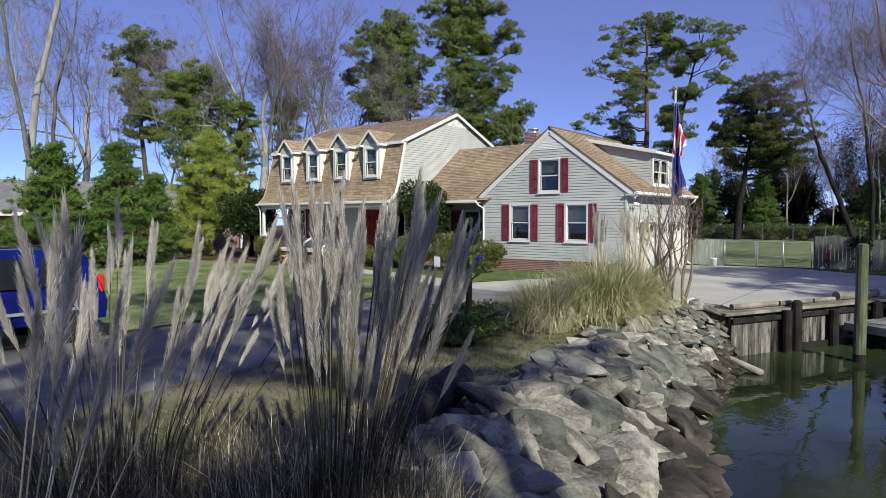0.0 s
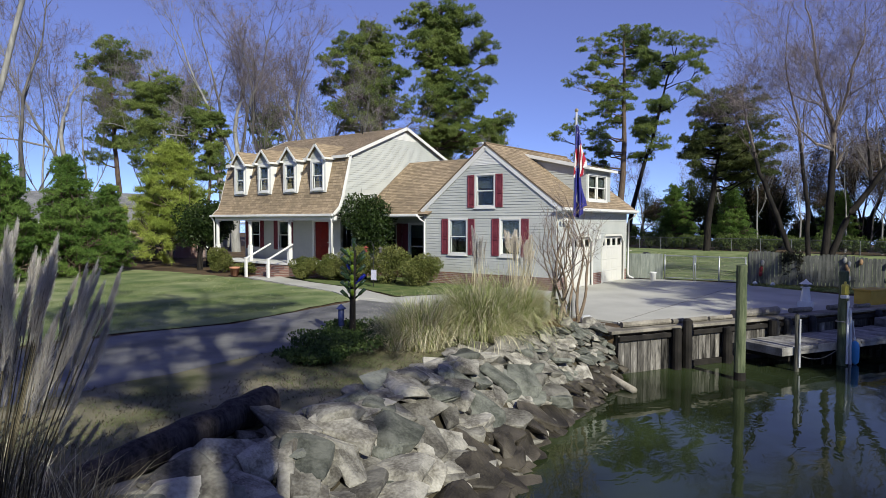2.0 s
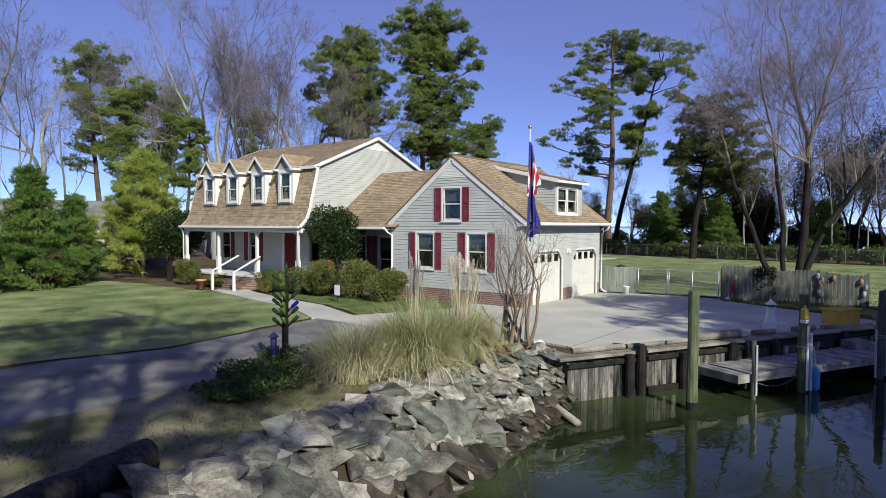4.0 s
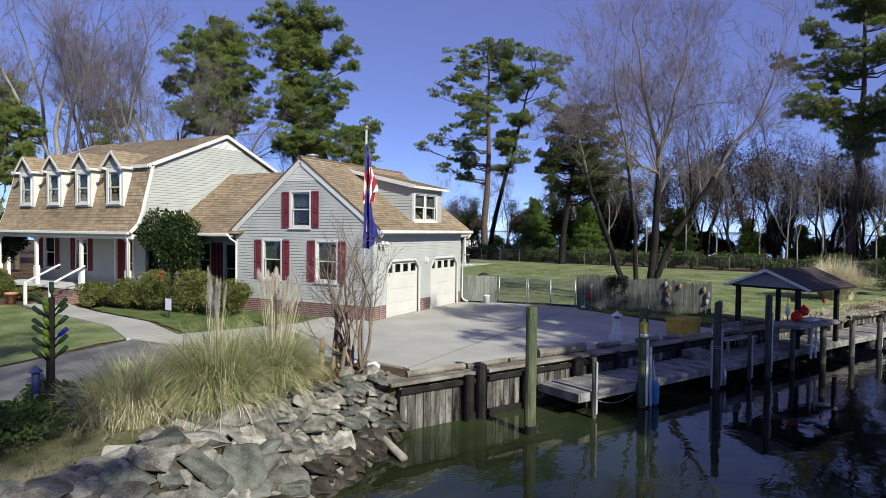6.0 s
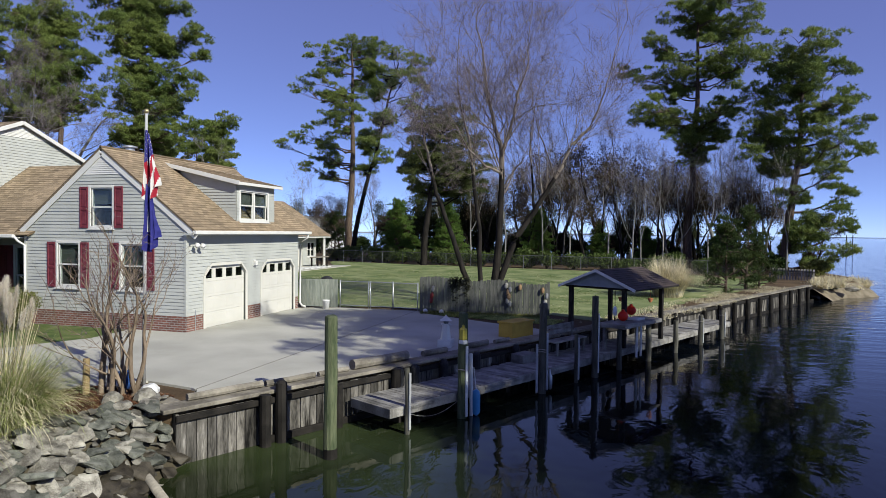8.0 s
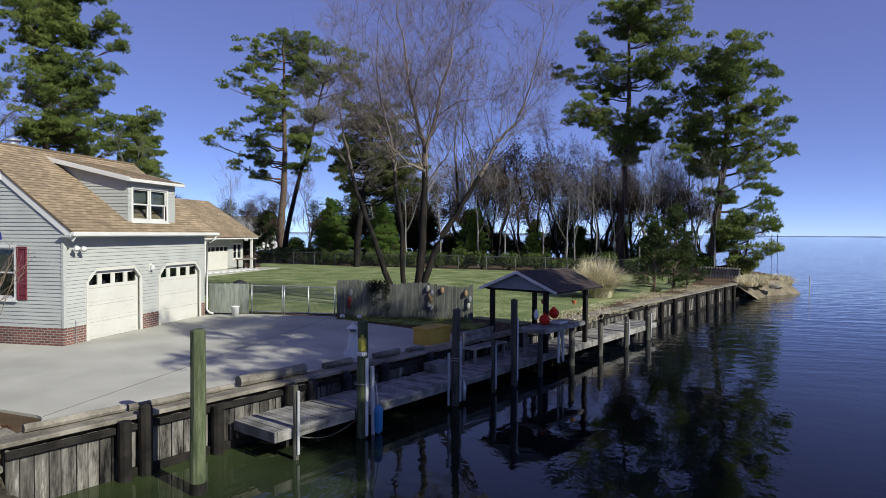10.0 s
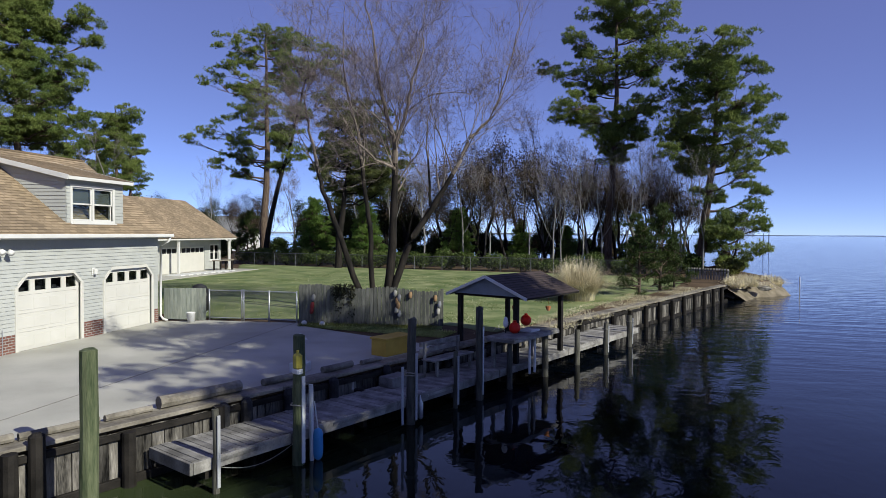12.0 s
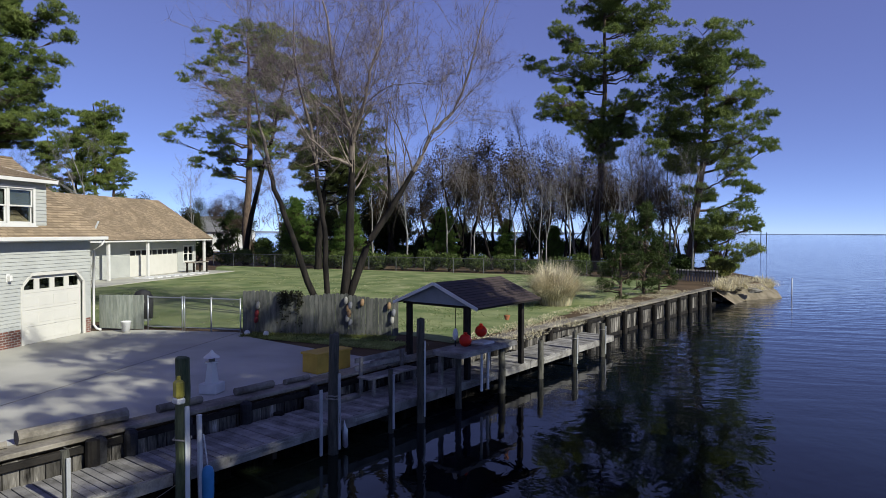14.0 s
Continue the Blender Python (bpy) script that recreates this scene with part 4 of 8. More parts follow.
for a, b, c, d in (fh[0], fh[1]):
    window(fwall @ Matrix.Translation(((a + b) / 2, 0, c)), b - a, d - c, None, 0.4, shutters=0.32)
dr = part("front_door", Shape().box(6.05, 7.15, -0.1, -0.05, 0.72, 2.72, fwall, 0.004), REDDOOR, house, "dark red front door")
for k in range(2):
    for z0, z1 in ((0.85, 1.5), (1.65, 2.55)):
        part("panel", Shape().box(6.15 + k * 0.5, 6.55 + k * 0.5, -0.052, -0.035, z0, z1, fwall, 0.015), REDDOOR, dr)
part("door_handle", Shape().lathe([(0.0, 0), (0.03, 0.01), (0.03, 0.05), (0, 0.06)], 8, fwall @ pose(7.05, -0.05, 1.65, -90, 0, 0)), METAL, dr)
part("door_frame", Shape().box(5.9, 6.04, -0.08, 0.04, 0.65, 2.9, fwall, 0.005).box(7.16, 7.3, -0.08, 0.04, 0.65, 2.9, fwall, 0.005).box(6.04, 7.16, -0.08, 0.04, 2.73, 2.9, fwall, 0.005), TRIM, dr)
part("porch_floor", Shape().box(MX0 - 0.05, MX1 + 0.05, 22.15, 24.2, 0.55, 0.65, None, 0.01), TRIM, house, "white-edged porch floor")
brick_band(0, 9.6, -0.1, 0.55, wallframe((MX0, 22.3), (1, 0), (0, -1)))
brick_band(0, 1.9, -0.1, 0.55, wallframe((MX1 - 0.02, 22.3), (0, 1), (1, 0)))
part("porch_ceiling", Shape().box(MX0, MX1, 22.3, 24.2, 2.92, 2.96), TRIM, house)
part("porch_beam", Shape().box(MX0, MX1 + 0.1, 22.22, 22.38, 2.78, 3.0, None, 0.008), TRIM, house)
part("gutter", Shape().box(MX0 - 0.1, MX1 + 0.25, 21.93, 22.05, 2.97, 3.09, None, 0.02), TRIM, house, "white metal gutter")
for x in (-29.95, -26.97, -23.73, -20.7):
    ps = Shape().box(x - 0.07, x + 0.07, 22.23, 22.37, 1.5, 2.8, None, 0.02).box(x - 0.1, x + 0.1, 22.2, 22.4, 0.65, 1.5, None, 0.015).box(x - 0.11, x + 0.11, 22.19, 22.41, 2.7, 2.78, None, 0.01)
    part("porch_post", ps, TRIM, house, "square white porch post")
downspout([(-30.15, 22.0, 3.0), (-30.05, 22.1, 2.8), (-30.1, 22.18, 2.6), (-30.1, 22.18, 0.1)])
downspout([(-20.42, 22.0, 3.0), (-20.5, 22.12, 2.75), (-20.52, 22.16, 2.5), (-20.52, 22.16, 0.7)])
for i in range(4):
    y1 = 22.15 - i * 0.3
    s_ = Shape()
    z1 = 0.52 - i * 0.16
    s_.add([(-25.1, y1 - 0.3, -0.05), (-23.6, y1 - 0.3, -0.05), (-23.6, y1 - 0.3, z1), (-25.1, y1 - 0.3, z1), (-25.1, y1, z1), (-23.6, y1, z1), (-25.1, y1, -0.05), (-23.6, y1, -0.05)],
           [(0, 1, 2, 3), (3, 2, 5, 4), (0, 3, 4, 6), (1, 7, 5, 2)], None, [[(0, 0), (1.5, 0), (1.5, z1), (0, z1)], [(0, 0), (1.5, 0), (1.5, 0.3), (0, 0.3)], [(0, 0), (0.3, 0), (0.3, z1), (0, z1)], [(0, 0), (0.3, 0), (0.3, z1), (0, z1)]])
    part("step", s_, BRICK, house, "brick porch step")
for x in (-25.25, -23.5):
    rl = part("handrail_post", Shape().box(x - 0.06, x + 0.06, 20.75, 20.87, -0.05, 0.95, None, 0.012), TRIM, house)
    beam("handrail", (x, 20.8, 0.9), (x, 22.3, 1.6), 0.09, 0.07)
# dormers
for k in range(4):
    cx = -28.28 + 2.1 * k
    dM = wallframe((cx, 22.62), (1, 0), (0, -1))
    hole = [(-0.34, 0.34, 4.34, 5.58)]
    dsp = lambda z: (-0.55, 0.55) if z < 5.82 else (-max(0.0, (6.42 - z) / 1.05), max(0.0, (6.42 - z) / 1.05))
    part("dormer_front", slab_wall(Shape(), dM, 4.15, 5.82, dsp, hole, 0.1), TRIM, house, "white dormer face")
    part("siding", lapped(Shape(), dM, 5.82, 6.40, dsp), SIDING, house)
    window(dM @ Matrix.Translation((0, 0.0, 4.34)), 0.68, 1.24, None, 0.45)
    for sx in (-1, 1):
        x = cx + sx * 0.556
        chk = Shape().add([(x, 22.628, 4.15), (x, 22.628, 5.85), (x, 23.4, 5.95), (x, 22.72, 4.15), (x - sx * 0.06, 22.628, 4.15), (x - sx * 0.06, 22.628, 5.85), (x - sx * 0.06, 23.4, 5.95), (x - sx * 0.06, 22.72, 4.15)],
                          [(0, 1, 2, 3), (4, 7, 6, 5), (0, 4, 5, 1), (3, 2, 6, 7)])
        part("dormer_cheek", chk, TRIM, house)
        roof_plane((cx + sx * 0.72, 22.42, 5.74), (cx + sx * 0.72, 23.6, 5.74), (cx, 22.42, 6.50), (cx, 25.1, 6.50))
        beam("rake_board", (cx, 22.43, 6.44), (cx + sx * 0.72, 22.43, 5.68), 0.03, 0.11)
        part("eave_return", Shape().box(cx + sx * 0.62 - 0.11, cx + sx * 0.62 + 0.11, 22.42, 23.2, 5.70, 5.80, None, 0.01), TRIM, house)
for (x, y, z) in ((-9.72, 24.35, 2.86), (-9.72, 24.62, 2.84)):
    fl = part("floodlight", Shape().lathe([(0.03, 0), (0.05, 0.03), (0.085, 0.12), (0.09, 0.15), (0.0, 0.16)], 10, Matrix.Translation((x, y, z)) @ pose(0, 0, 0, 120, 0, 60)), TRIM, house, "white twin floodlight", smooth=True)
part("wall_lamp", Shape().box(3.72, 3.86, 0.02, 0.05, 1.95, 2.2, gface, 0.01).box(3.74, 3.84, 0.05, 0.16, 1.98, 2.16, gface, 0.02), TRIM, house, "small wall lamp between the garage doors")
part("conduit", Shape().tube([(-9.86, 24.5, 0.0), (-9.86, 24.5, 0.7)], 0.012, 6), METAL, house)

# ---- trees and plants ----
def tubes_mesh(name, paths, mat):
    """Many tapering limbs in one mesh: each path is (points, radii, sides)."""
    V, F, o = [], [], 0
    for pts, rad, n in paths:
        P, R = np.asarray(pts, float), np.asarray(rad, float)
        T = np.gradient(P, axis=0)
        T /= np.linalg.norm(T, axis=1, keepdims=True) + 1e-9
        ref = np.where(np.abs(T[:, 2:3]) > 0.9, np.array([[1.0, 0, 0]]), np.array([[0, 0, 1.0]]))
        A = np.cross(T, ref)
        A /= np.linalg.norm(A, axis=1, keepdims=True) + 1e-9
        C = np.cross(T, A)
        ang = np.arange(n) * 2 * np.pi / n
        ring = P[:, None] + R[:, None, None] * (A[:, None] * np.cos(ang)[None, :, None] + C[:, None] * np.sin(ang)[None, :, None])
        V.append(ring.reshape(-1, 3))
        i, k = np.meshgrid(np.arange(len(P) - 1), np.arange(n), indexing="ij")
        F.append((o + np.stack([i * n + k, i * n + (k + 1) % n, (i + 1) * n + (k + 1) % n, (i + 1) * n + k], -1)).reshape(-1, 4))
        o += len(P) * n
    return raw_mesh(name, np.concatenate(V), np.concatenate(F), mat, True)


def wander(rg, p, d, length, k, bend=0.15, lift=0.0):
    """A wandering path of k steps from p along d."""
    pts, d = [np.array(p, float)], np.array(d, float)
    for _ in range(k):
        d = d + rg.normal(0, bend, 3) + np.array([0, 0, lift])
        d /= np.linalg.norm(d)
        pts.append(pts[-1] + d * length / k)
    return np.array(pts), d


def tufts(rg, centres, per, length, width, up=0.25, flat=1.0):
    """Needle or leaf blades as slim triangles round each centre."""
    C = np.repeat(np.asarray(centres), per, axis=0)
    D = rg.normal(0, 1, C.shape)
    D[:, 2] = D[:, 2] * flat + up
    D /= np.linalg.norm(D, axis=1, keepdims=True)
    S = np.cross(D, rg.normal(0, 1, C.shape))
    S /= np.linalg.norm(S, axis=1, keepdims=True)
    L = length * rg.uniform(0.6, 1.2, (len(C), 1))
    a, b, c = C - S * width / 2, C + S * width / 2, C + D * L
    V = np.stack([a, b, c], 1).reshape(-1, 3)
    return V, np.arange(len(V)).reshape(-1, 3)


def leaves(rg, centres, size, droop=0.0, long=1.6):
    """Small four-cornered leaves, one at each centre."""
    C = np.asarray(centres)
    D = rg.normal(0, 1, C.shape)
    D[:, 2] -= droop
    D /= np.linalg.norm(D, axis=1, keepdims=True)
    S = np.cross(D, rg.normal(0, 1, C.shape))
    S /= np.linalg.norm(S, axis=1, keepdims=True)
    z = size * rg.uniform(0.6, 1.25, (len(C), 1))
    V = np.stack([C, C + D * z * long * 0.5 + S * z * 0.5, C + D * z * long, C + D * z * long * 0.5 - S * z * 0.5], 1).reshape(-1, 3)
    return V, np.arange(len(V)).reshape(-1, 4)


def pine(name, seed, height, crown0, spread, label, lean=(0, 0), trunk_r=0.32, dens=1.0, mat=NEEDLE, per=17, blade=(0.28, 0.043), shape="round", base=(0, 0), limbs=46, plate=1.0, bark=None, boughs=None, across=(1, 0)):
    """A tall pine: bare trunk, crooked limbs, and plates of needle tufts. boughs: the foliage plates of a known tree, by their way across, height and size."""
    rg = np.random.default_rng(seed)
    k = 14
    zs = np.linspace(0, height, k)
    wob = np.cumsum(rg.normal(0, 0.12, (k, 2)), axis=0) * (height / 25)
    wob -= wob[0]
    trunk = np.column_stack([wob[:, 0] + lean[0] * (zs / height) ** 1.3, wob[:, 1] + lean[1] * (zs / height) ** 1.3, zs - 0.15])
    paths = [(trunk, trunk_r * (1 - 0.88 * zs / height) + 0.02, 9)]
    cen = []
    for bx_, bz_, br_ in boughs or ():
        for deep in ((0,) if br_ < 1.3 else (-1.2, 0, 1.2)):
            hub = deep == 0 and br_ >= 1.3
            if hub:  # a smaller plate nearer to the trunk
                bx_, bz_, br_ = bx_ * 0.55 + rg.normal(0, 0.5), bz_ - rg.uniform(0.6, 1.6), br_ * 0.8
            dd = deep * rg.uniform(0.3, 1.0) * (br_ * 0.8 + 0.25 * abs(bx_)) + rg.normal(0, 0.4)
            tz = max(0.5, min(bz_ - 0.30 * math.hypot(bx_, dd) - 0.4, height * 0.97))
            p = np.array([np.interp(tz, zs, trunk[:, j]) for j in range(2)] + [tz])
            e = np.array([across[0] * bx_ - across[1] * dd, across[1] * bx_ + across[0] * dd, bz_ - 0.25 * br_])
            reach = np.linalg.norm(e - p)
            f_ = np.linspace(0, 1, 7)[:, None]
            pts = p + (e - p) * f_ + np.array([0, 0, -0.09 * reach]) * np.sin(np.pi * f_) + rg.normal(0, 0.035 * reach, (7, 3)) * np.sin(np.pi * f_)
            paths.append((pts, np.linspace(0.30 * trunk_r * (1 - 0.6 * tz / height) + 0.02, 0.015, 7), 5))
            for j in range(int((4 + 3.1 * br_ * br_) * dens)):
                rr, aa = br_ * rg.uniform(0.1, 1) ** 0.6 * 0.98, rg.uniform(0, 2 * np.pi)
                q = e + np.array([math.cos(aa) * rr, math.sin(aa) * rr, rg.uniform(-0.66, 0.66) * math.sqrt(max(0.2, br_ * br_ - 0.7 * rr * rr))])
                st = pts[int(rg.integers(4, 7))]
                paths.append((np.array([st, (st + q) / 2 + rg.normal(0, 0.1, 3), q]), np.array([0.03, 0.02, 0.008]), 3))
                n = int(rg.integers(20, 34) * plate)
                big = rg.uniform(0.42, 0.78)
                r2, a2 = rg.uniform(0, 1, n) ** 0.5, rg.uniform(0, 2 * np.pi, n)
                cen.append(q + np.column_stack([np.cos(a2) * r2 * big, np.sin(a2) * r2 * big, (0.8 * np.sqrt(1 - r2 ** 2) * rg.uniform(-0.2, 1.0, n) - 0.1) * big]))
    for i in range(0 if boughs else limbs):
        f = crown0 + (1 - crown0) * (i + rg.uniform(0, 1)) / limbs
        f = min(f, 0.985)
        c = (f - crown0) / (1 - crown0)
        p = np.array([np.interp(f * height, zs, trunk[:, j]) for j in range(3)])
        p[2] = f * height
        if shape == "round":
            reach = spread * (0.45 + 0.75 * math.sin(math.pi * min(1.0, 0.22 + 0.74 * c)) - 0.15) * rg.uniform(0.55, 1.15)
        elif shape == "cone":
            reach = spread * (1.05 - c) * rg.uniform(0.75, 1.1) + 0.15
        else:
            reach = spread * (0.5 + 0.5 * math.sin(math.pi * (0.1 + 0.85 * c))) * rg.uniform(0.3, 1.3)
        az = rg.uniform(0, 2 * math.pi)
        rise = (0.15 + 0.55 * c) * (0.6 if shape == "open" else 1.0)
        pts, d = wander(rg, p, (math.cos(az), math.sin(az), rise), reach, 6, 0.16, 0.03)
        paths.append((pts, np.linspace(0.35 * trunk_r * (1 - 0.7 * f) + 0.02, 0.012, 7), 5))
        m = max(2, int(reach * 1.3 * dens))
        size = max(0.35, min(1, height / 20))
        for j in range(m):
            i0 = int(rg.integers(2, 6))
            q = pts[i0 + 1] + rg.normal(0, 0.30, 3) * (0.7 + reach * 0.22) + np.array([0, 0, 0.15])
            s, e = pts[i0], q
            paths.append((np.array([s, (s + e) / 2 + rg.normal(0, 0.08, 3), e]), np.array([0.035, 0.022, 0.008]), 3))
            n = int(rg.integers(16, 30) * plate)
            big = rg.uniform(0.6, 1.05) * size
            rr = rg.uniform(0, 1, n) ** 0.5
            aa = rg.uniform(0, 2 * np.pi, n)
            cl = q + np.column_stack([np.cos(aa) * rr * big, np.sin(aa) * rr * big, (0.75 * np.sqrt(1 - rr ** 2) * rg.uniform(-0.25, 1.0, n) - 0.1) * big])
            cen.append(cl)
    cen = np.concatenate(cen)
    V, F = tufts(rg, cen, per, blade[0], blade[1], 0.4)
    ob = thing(name, label, "tree", (base[0], base[1], -0.03), group="trees")
    t = new("trunk", tubes_mesh("trunk", paths, bark or PBARK))
    c = new("crown", raw_mesh("crown", V, F, mat))
    for o in (t, c):
        o.parent = ob
        ORIGIN[o] = ORIGIN[ob]
    return ob


def branch_out(rg, paths, ends, p, d, length, r, depth, split, bend, up, thin, taper=0.66):
    """Grows one limb and, from it, finer ones; each path keeps its depth."""
    k = 5 if depth > 1 else 3
    pts, d2 = wander(rg, p, d, length, k, bend, up)
    r1 = max(r * (taper if depth > 0 else 0.4), thin)
    paths.append((depth, pts, np.linspace(max(r, thin), r1, k + 1), 8 if depth >= 5 else 5 if depth >= 3 else 3))
    if depth == 0:
        ends.append(pts[-1])
        return
    if depth <= 2:
        ends.append(pts[-2])
    n = split + (rg.random() < 0.4)
    for i in range(n):
        f = rg.uniform(0.35, 1.0) if i else 1.0
        j = f * k
        q = pts[int(j)] + (pts[min(k, int(j) + 1)] - pts[int(j)]) * (j - int(j))
        side = rg.normal(0, 1, 3)
        side -= side.dot(d2) * d2
        side /= np.linalg.norm(side) + 1e-9
        dev = rg.uniform(0.35, 0.75) if i else rg.uniform(0.05, 0.3)
        nd = d2 * (1 - dev * 0.4) + side * dev
        nd /= np.linalg.norm(nd)
        branch_out(rg, paths, ends, q, nd, length * rg.uniform(0.62, 0.85), r1 * (0.95 if i == 0 else rg.uniform(0.5, 0.75)), depth - 1, split, bend, up, thin, taper)


def bare_tree(name, seed, height, r, label, base=(0, 0), stems=1, depth=6, split=2, lean=(0, 0), mat=BARK, bend=0.10, up=0.05, leafmat=None, leafsize=0.1, leafn=6, stem_list=None, trunk_f=0.3, leafspread=0.5, twig=(4, 0.7, 0.010), thin=0.009, lowmat=None, taper=0.66):
    rg = np.random.default_rng(seed)
    ob = thing(name, label, "tree", (base[0], base[1], -0.03), group="trees")
    dirs = stem_list or [(rg.normal(0, 0.12) + lean[0], rg.normal(0, 0.12) + lean[1]) for _ in range(stems)]
    fine, tips = [], []
    for i, (lx, ly) in enumerate(dirs):
        d = np.array([lx, ly, 1.0])
        d /= np.linalg.norm(d)
        paths, ends = [], []
        branch_out(rg, paths, ends, (0.12 * i, 0.1 * (i % 2), -0.1), d, height * trunk_f * rg.uniform(0.9, 1.1), r * (1 if i == 0 else rg.uniform(0.6, 0.85)), depth, split, bend, up, thin, taper)
        t = new("trunk", tubes_mesh("trunk", [p[1:] for p in paths if p[0] >= depth - (lowmat is not None)], lowmat or mat))
        t.parent = ob
        fine += [p[1:] for p in paths if p[0] < depth - (lowmat is not None)]
        tips += ends
    t = tagged(new("branch_work", tubes_mesh("branch_work", fine, mat)), kind="stuff")
    t.parent = ob
    tips = np.array(tips)
    if twig:
        V, F = tufts(rg, tips, twig[0], twig[1], twig[2], 0.55)
        t = tagged(new("twig_spray", raw_mesh("twig_spray", V, F, TWIG)), kind="stuff")
        t.parent = ob
    if leafmat:
        E_ = np.repeat(tips, leafn, axis=0) + rg.normal(0, leafspread, (len(tips) * leafn, 3))
        V, F = leaves(rg, E_, leafsize)
        c = new("crown", raw_mesh("crown", V, F, leafmat))
        c.parent = ob
    return ob


def bush(name, seed, base, size, n, leaf, mat, label, category="bush", lumps=9, group="shrubs", stemmat=DARKBARK, trunk=0.0):
    """A dense shrub: stems inside, leaves over a lumpy, uneven volume."""
    rg = np.random.default_rng(seed)
    sx, sy, sz = size
    L = rg.normal(0, 1, (lumps, 3))
    L /= np.linalg.norm(L, axis=1, keepdims=True)
    L = L * rg.uniform(0.3, 0.68, (lumps, 1))
    rad = rg.uniform(0.34, 0.5, lumps)
    k = rg.integers(0, lumps, n)
    D = rg.normal(0, 1, (n, 3))
    D /= np.linalg.norm(D, axis=1, keepdims=True)
    P = L[k] + D * rad[k][:, None] * rg.uniform(0.8, 1.06, (n, 1)) ** 1.0
    P *= np.array([sx / 2, sy / 2, sz / 2])
    P[:, 2] += sz / 2 + trunk
    P = P[P[:, 2] > trunk * 0.9 + 0.02]
    V, F = leaves(rg, P, leaf)
    ob = thing(name, label, category, (base[0], base[1], base[2] if len(base) > 2 else 0.0), group=group)
    paths = []
    for i in range(9):
        q = L[i % lumps] * np.array([sx / 2, sy / 2, sz / 2]) + np.array([0, 0, sz / 2 + trunk])
        s = np.array([rg.normal(0, 0.05), rg.normal(0, 0.05), -0.05])
        m = s * 0.5 + q * 0.5 + rg.normal(0, 0.05, 3)
        if trunk:
            m = np.array([s[0], s[1], trunk])
        paths.append((np.array([s, m, q]), np.array([0.035, 0.022, 0.008]) * (1 + 1.2 * (trunk > 0)), 5))
    t = tagged(new("stem_work", tubes_mesh("stem_work", paths, stemmat)), kind="stuff")
    c = new("foliage", raw_mesh("foliage", V, F, mat))
    t.parent = c.parent = ob
    return ob


def place(ob, spots):
    """Further trees like this one: rows of x, y, turn, scale."""
    for x, y, turn, k in spots:
        copy_thing(ob, pose(x, y, -0.03, 0, 0, turn) @ Matrix.Scale(k, 4))


# tall pines
pine("pine", 21, 28.0, 0.26, 7.6, "tall loblolly pine with a broad dark crown", base=(-44.6, 60.8), trunk_r=0.42, dens=1.3, across=(0.77, 0.64), boughs=(
    (0.5, 27.6, 2.3), (2.4, 26.8, 1.7), (3.7, 26.3, 1.3), (-1.8, 27.2, 1.3), (-3.1, 25.8, 1.6), (0.8, 25.1, 2.0), (5.4, 23.8, 1.6), (3.4, 23.2, 1.6), (6.0, 21.9, 1.0), (0.5, 22.9, 1.8),
    (-2.5, 23.2, 2.0), (4.7, 19.3, 1.6), (2.1, 19.9, 2.0), (3.4, 17.6, 2.0), (0.1, 20.6, 1.7), (-0.5, 18.0, 2.3), (2.1, 15.7, 2.3), (-0.5, 14.0, 2.3), (2.7, 13.4, 2.0), (4.7, 14.0, 1.6)))
pine("pine", 22, 24.0, 0.28, 7.0, "loblolly pine with a dense dark crown", base=(-49.4, 55.5), trunk_r=0.38, dens=1.45, across=(0.70, 0.71), boughs=(
    (-0.6, 24.2, 1.7), (1.0, 23.8, 1.5), (-2.6, 23.0, 1.6), (-3.9, 22.5, 1.4), (-1.9, 21.1, 2.0), (0.6, 21.8, 2.0), (-4.9, 20.8, 1.3), (-0.6, 19.2, 2.0), (-3.9, 18.8, 1.7),
    (-5.8, 17.9, 1.0), (-1.9, 17.2, 2.0), (0.6, 17.2, 1.7), (-4.5, 15.6, 1.3), (-2.6, 15.0, 1.7), (0.0, 14.6, 1.7), (2.6, 19.8, 1.7), (2.6, 16.2, 1.6)))
pb = pine("pine", 23, 29.0, 0.46, 8.4, "tall loblolly pine with an open crown of flat plates", base=(-31.8, 84.0), trunk_r=0.5, dens=0.85, lean=(0.5, 0.2), across=(0.905, 0.425), boughs=(
    (0.5, 28.4, 2.8), (-3.3, 26.3, 2.2), (3.7, 27.2, 1.6), (3.0, 24.5, 2.2), (-6.3, 21.9, 1.5), (-3.7, 23.0, 1.7), (-0.3, 20.4, 2.6), (-2.6, 18.2, 2.1), (-5.6, 15.9, 1.8), (-8.5, 14.8, 1.1),
    (-3.3, 13.7, 1.7), (-4.8, 11.8, 1.3)))
pine("pine", 24, 22.6, 0.50, 4.6, "leaning pine with a thin tufted crown", base=(-26.8, 74.0), trunk_r=0.30, lean=(5.2, 1.4), bark=DARKBARK, across=(0.905, 0.425), boughs=(
    (6.8, 22.3, 1.9), (5.2, 20.4, 1.6), (2.9, 16.2, 1.5), (2.3, 13.9, 1.6), (3.0, 12.0, 1.3), (6.1, 17.8, 1.7), (4.2, 23.4, 1.3), (7.8, 20.6, 1.2)))
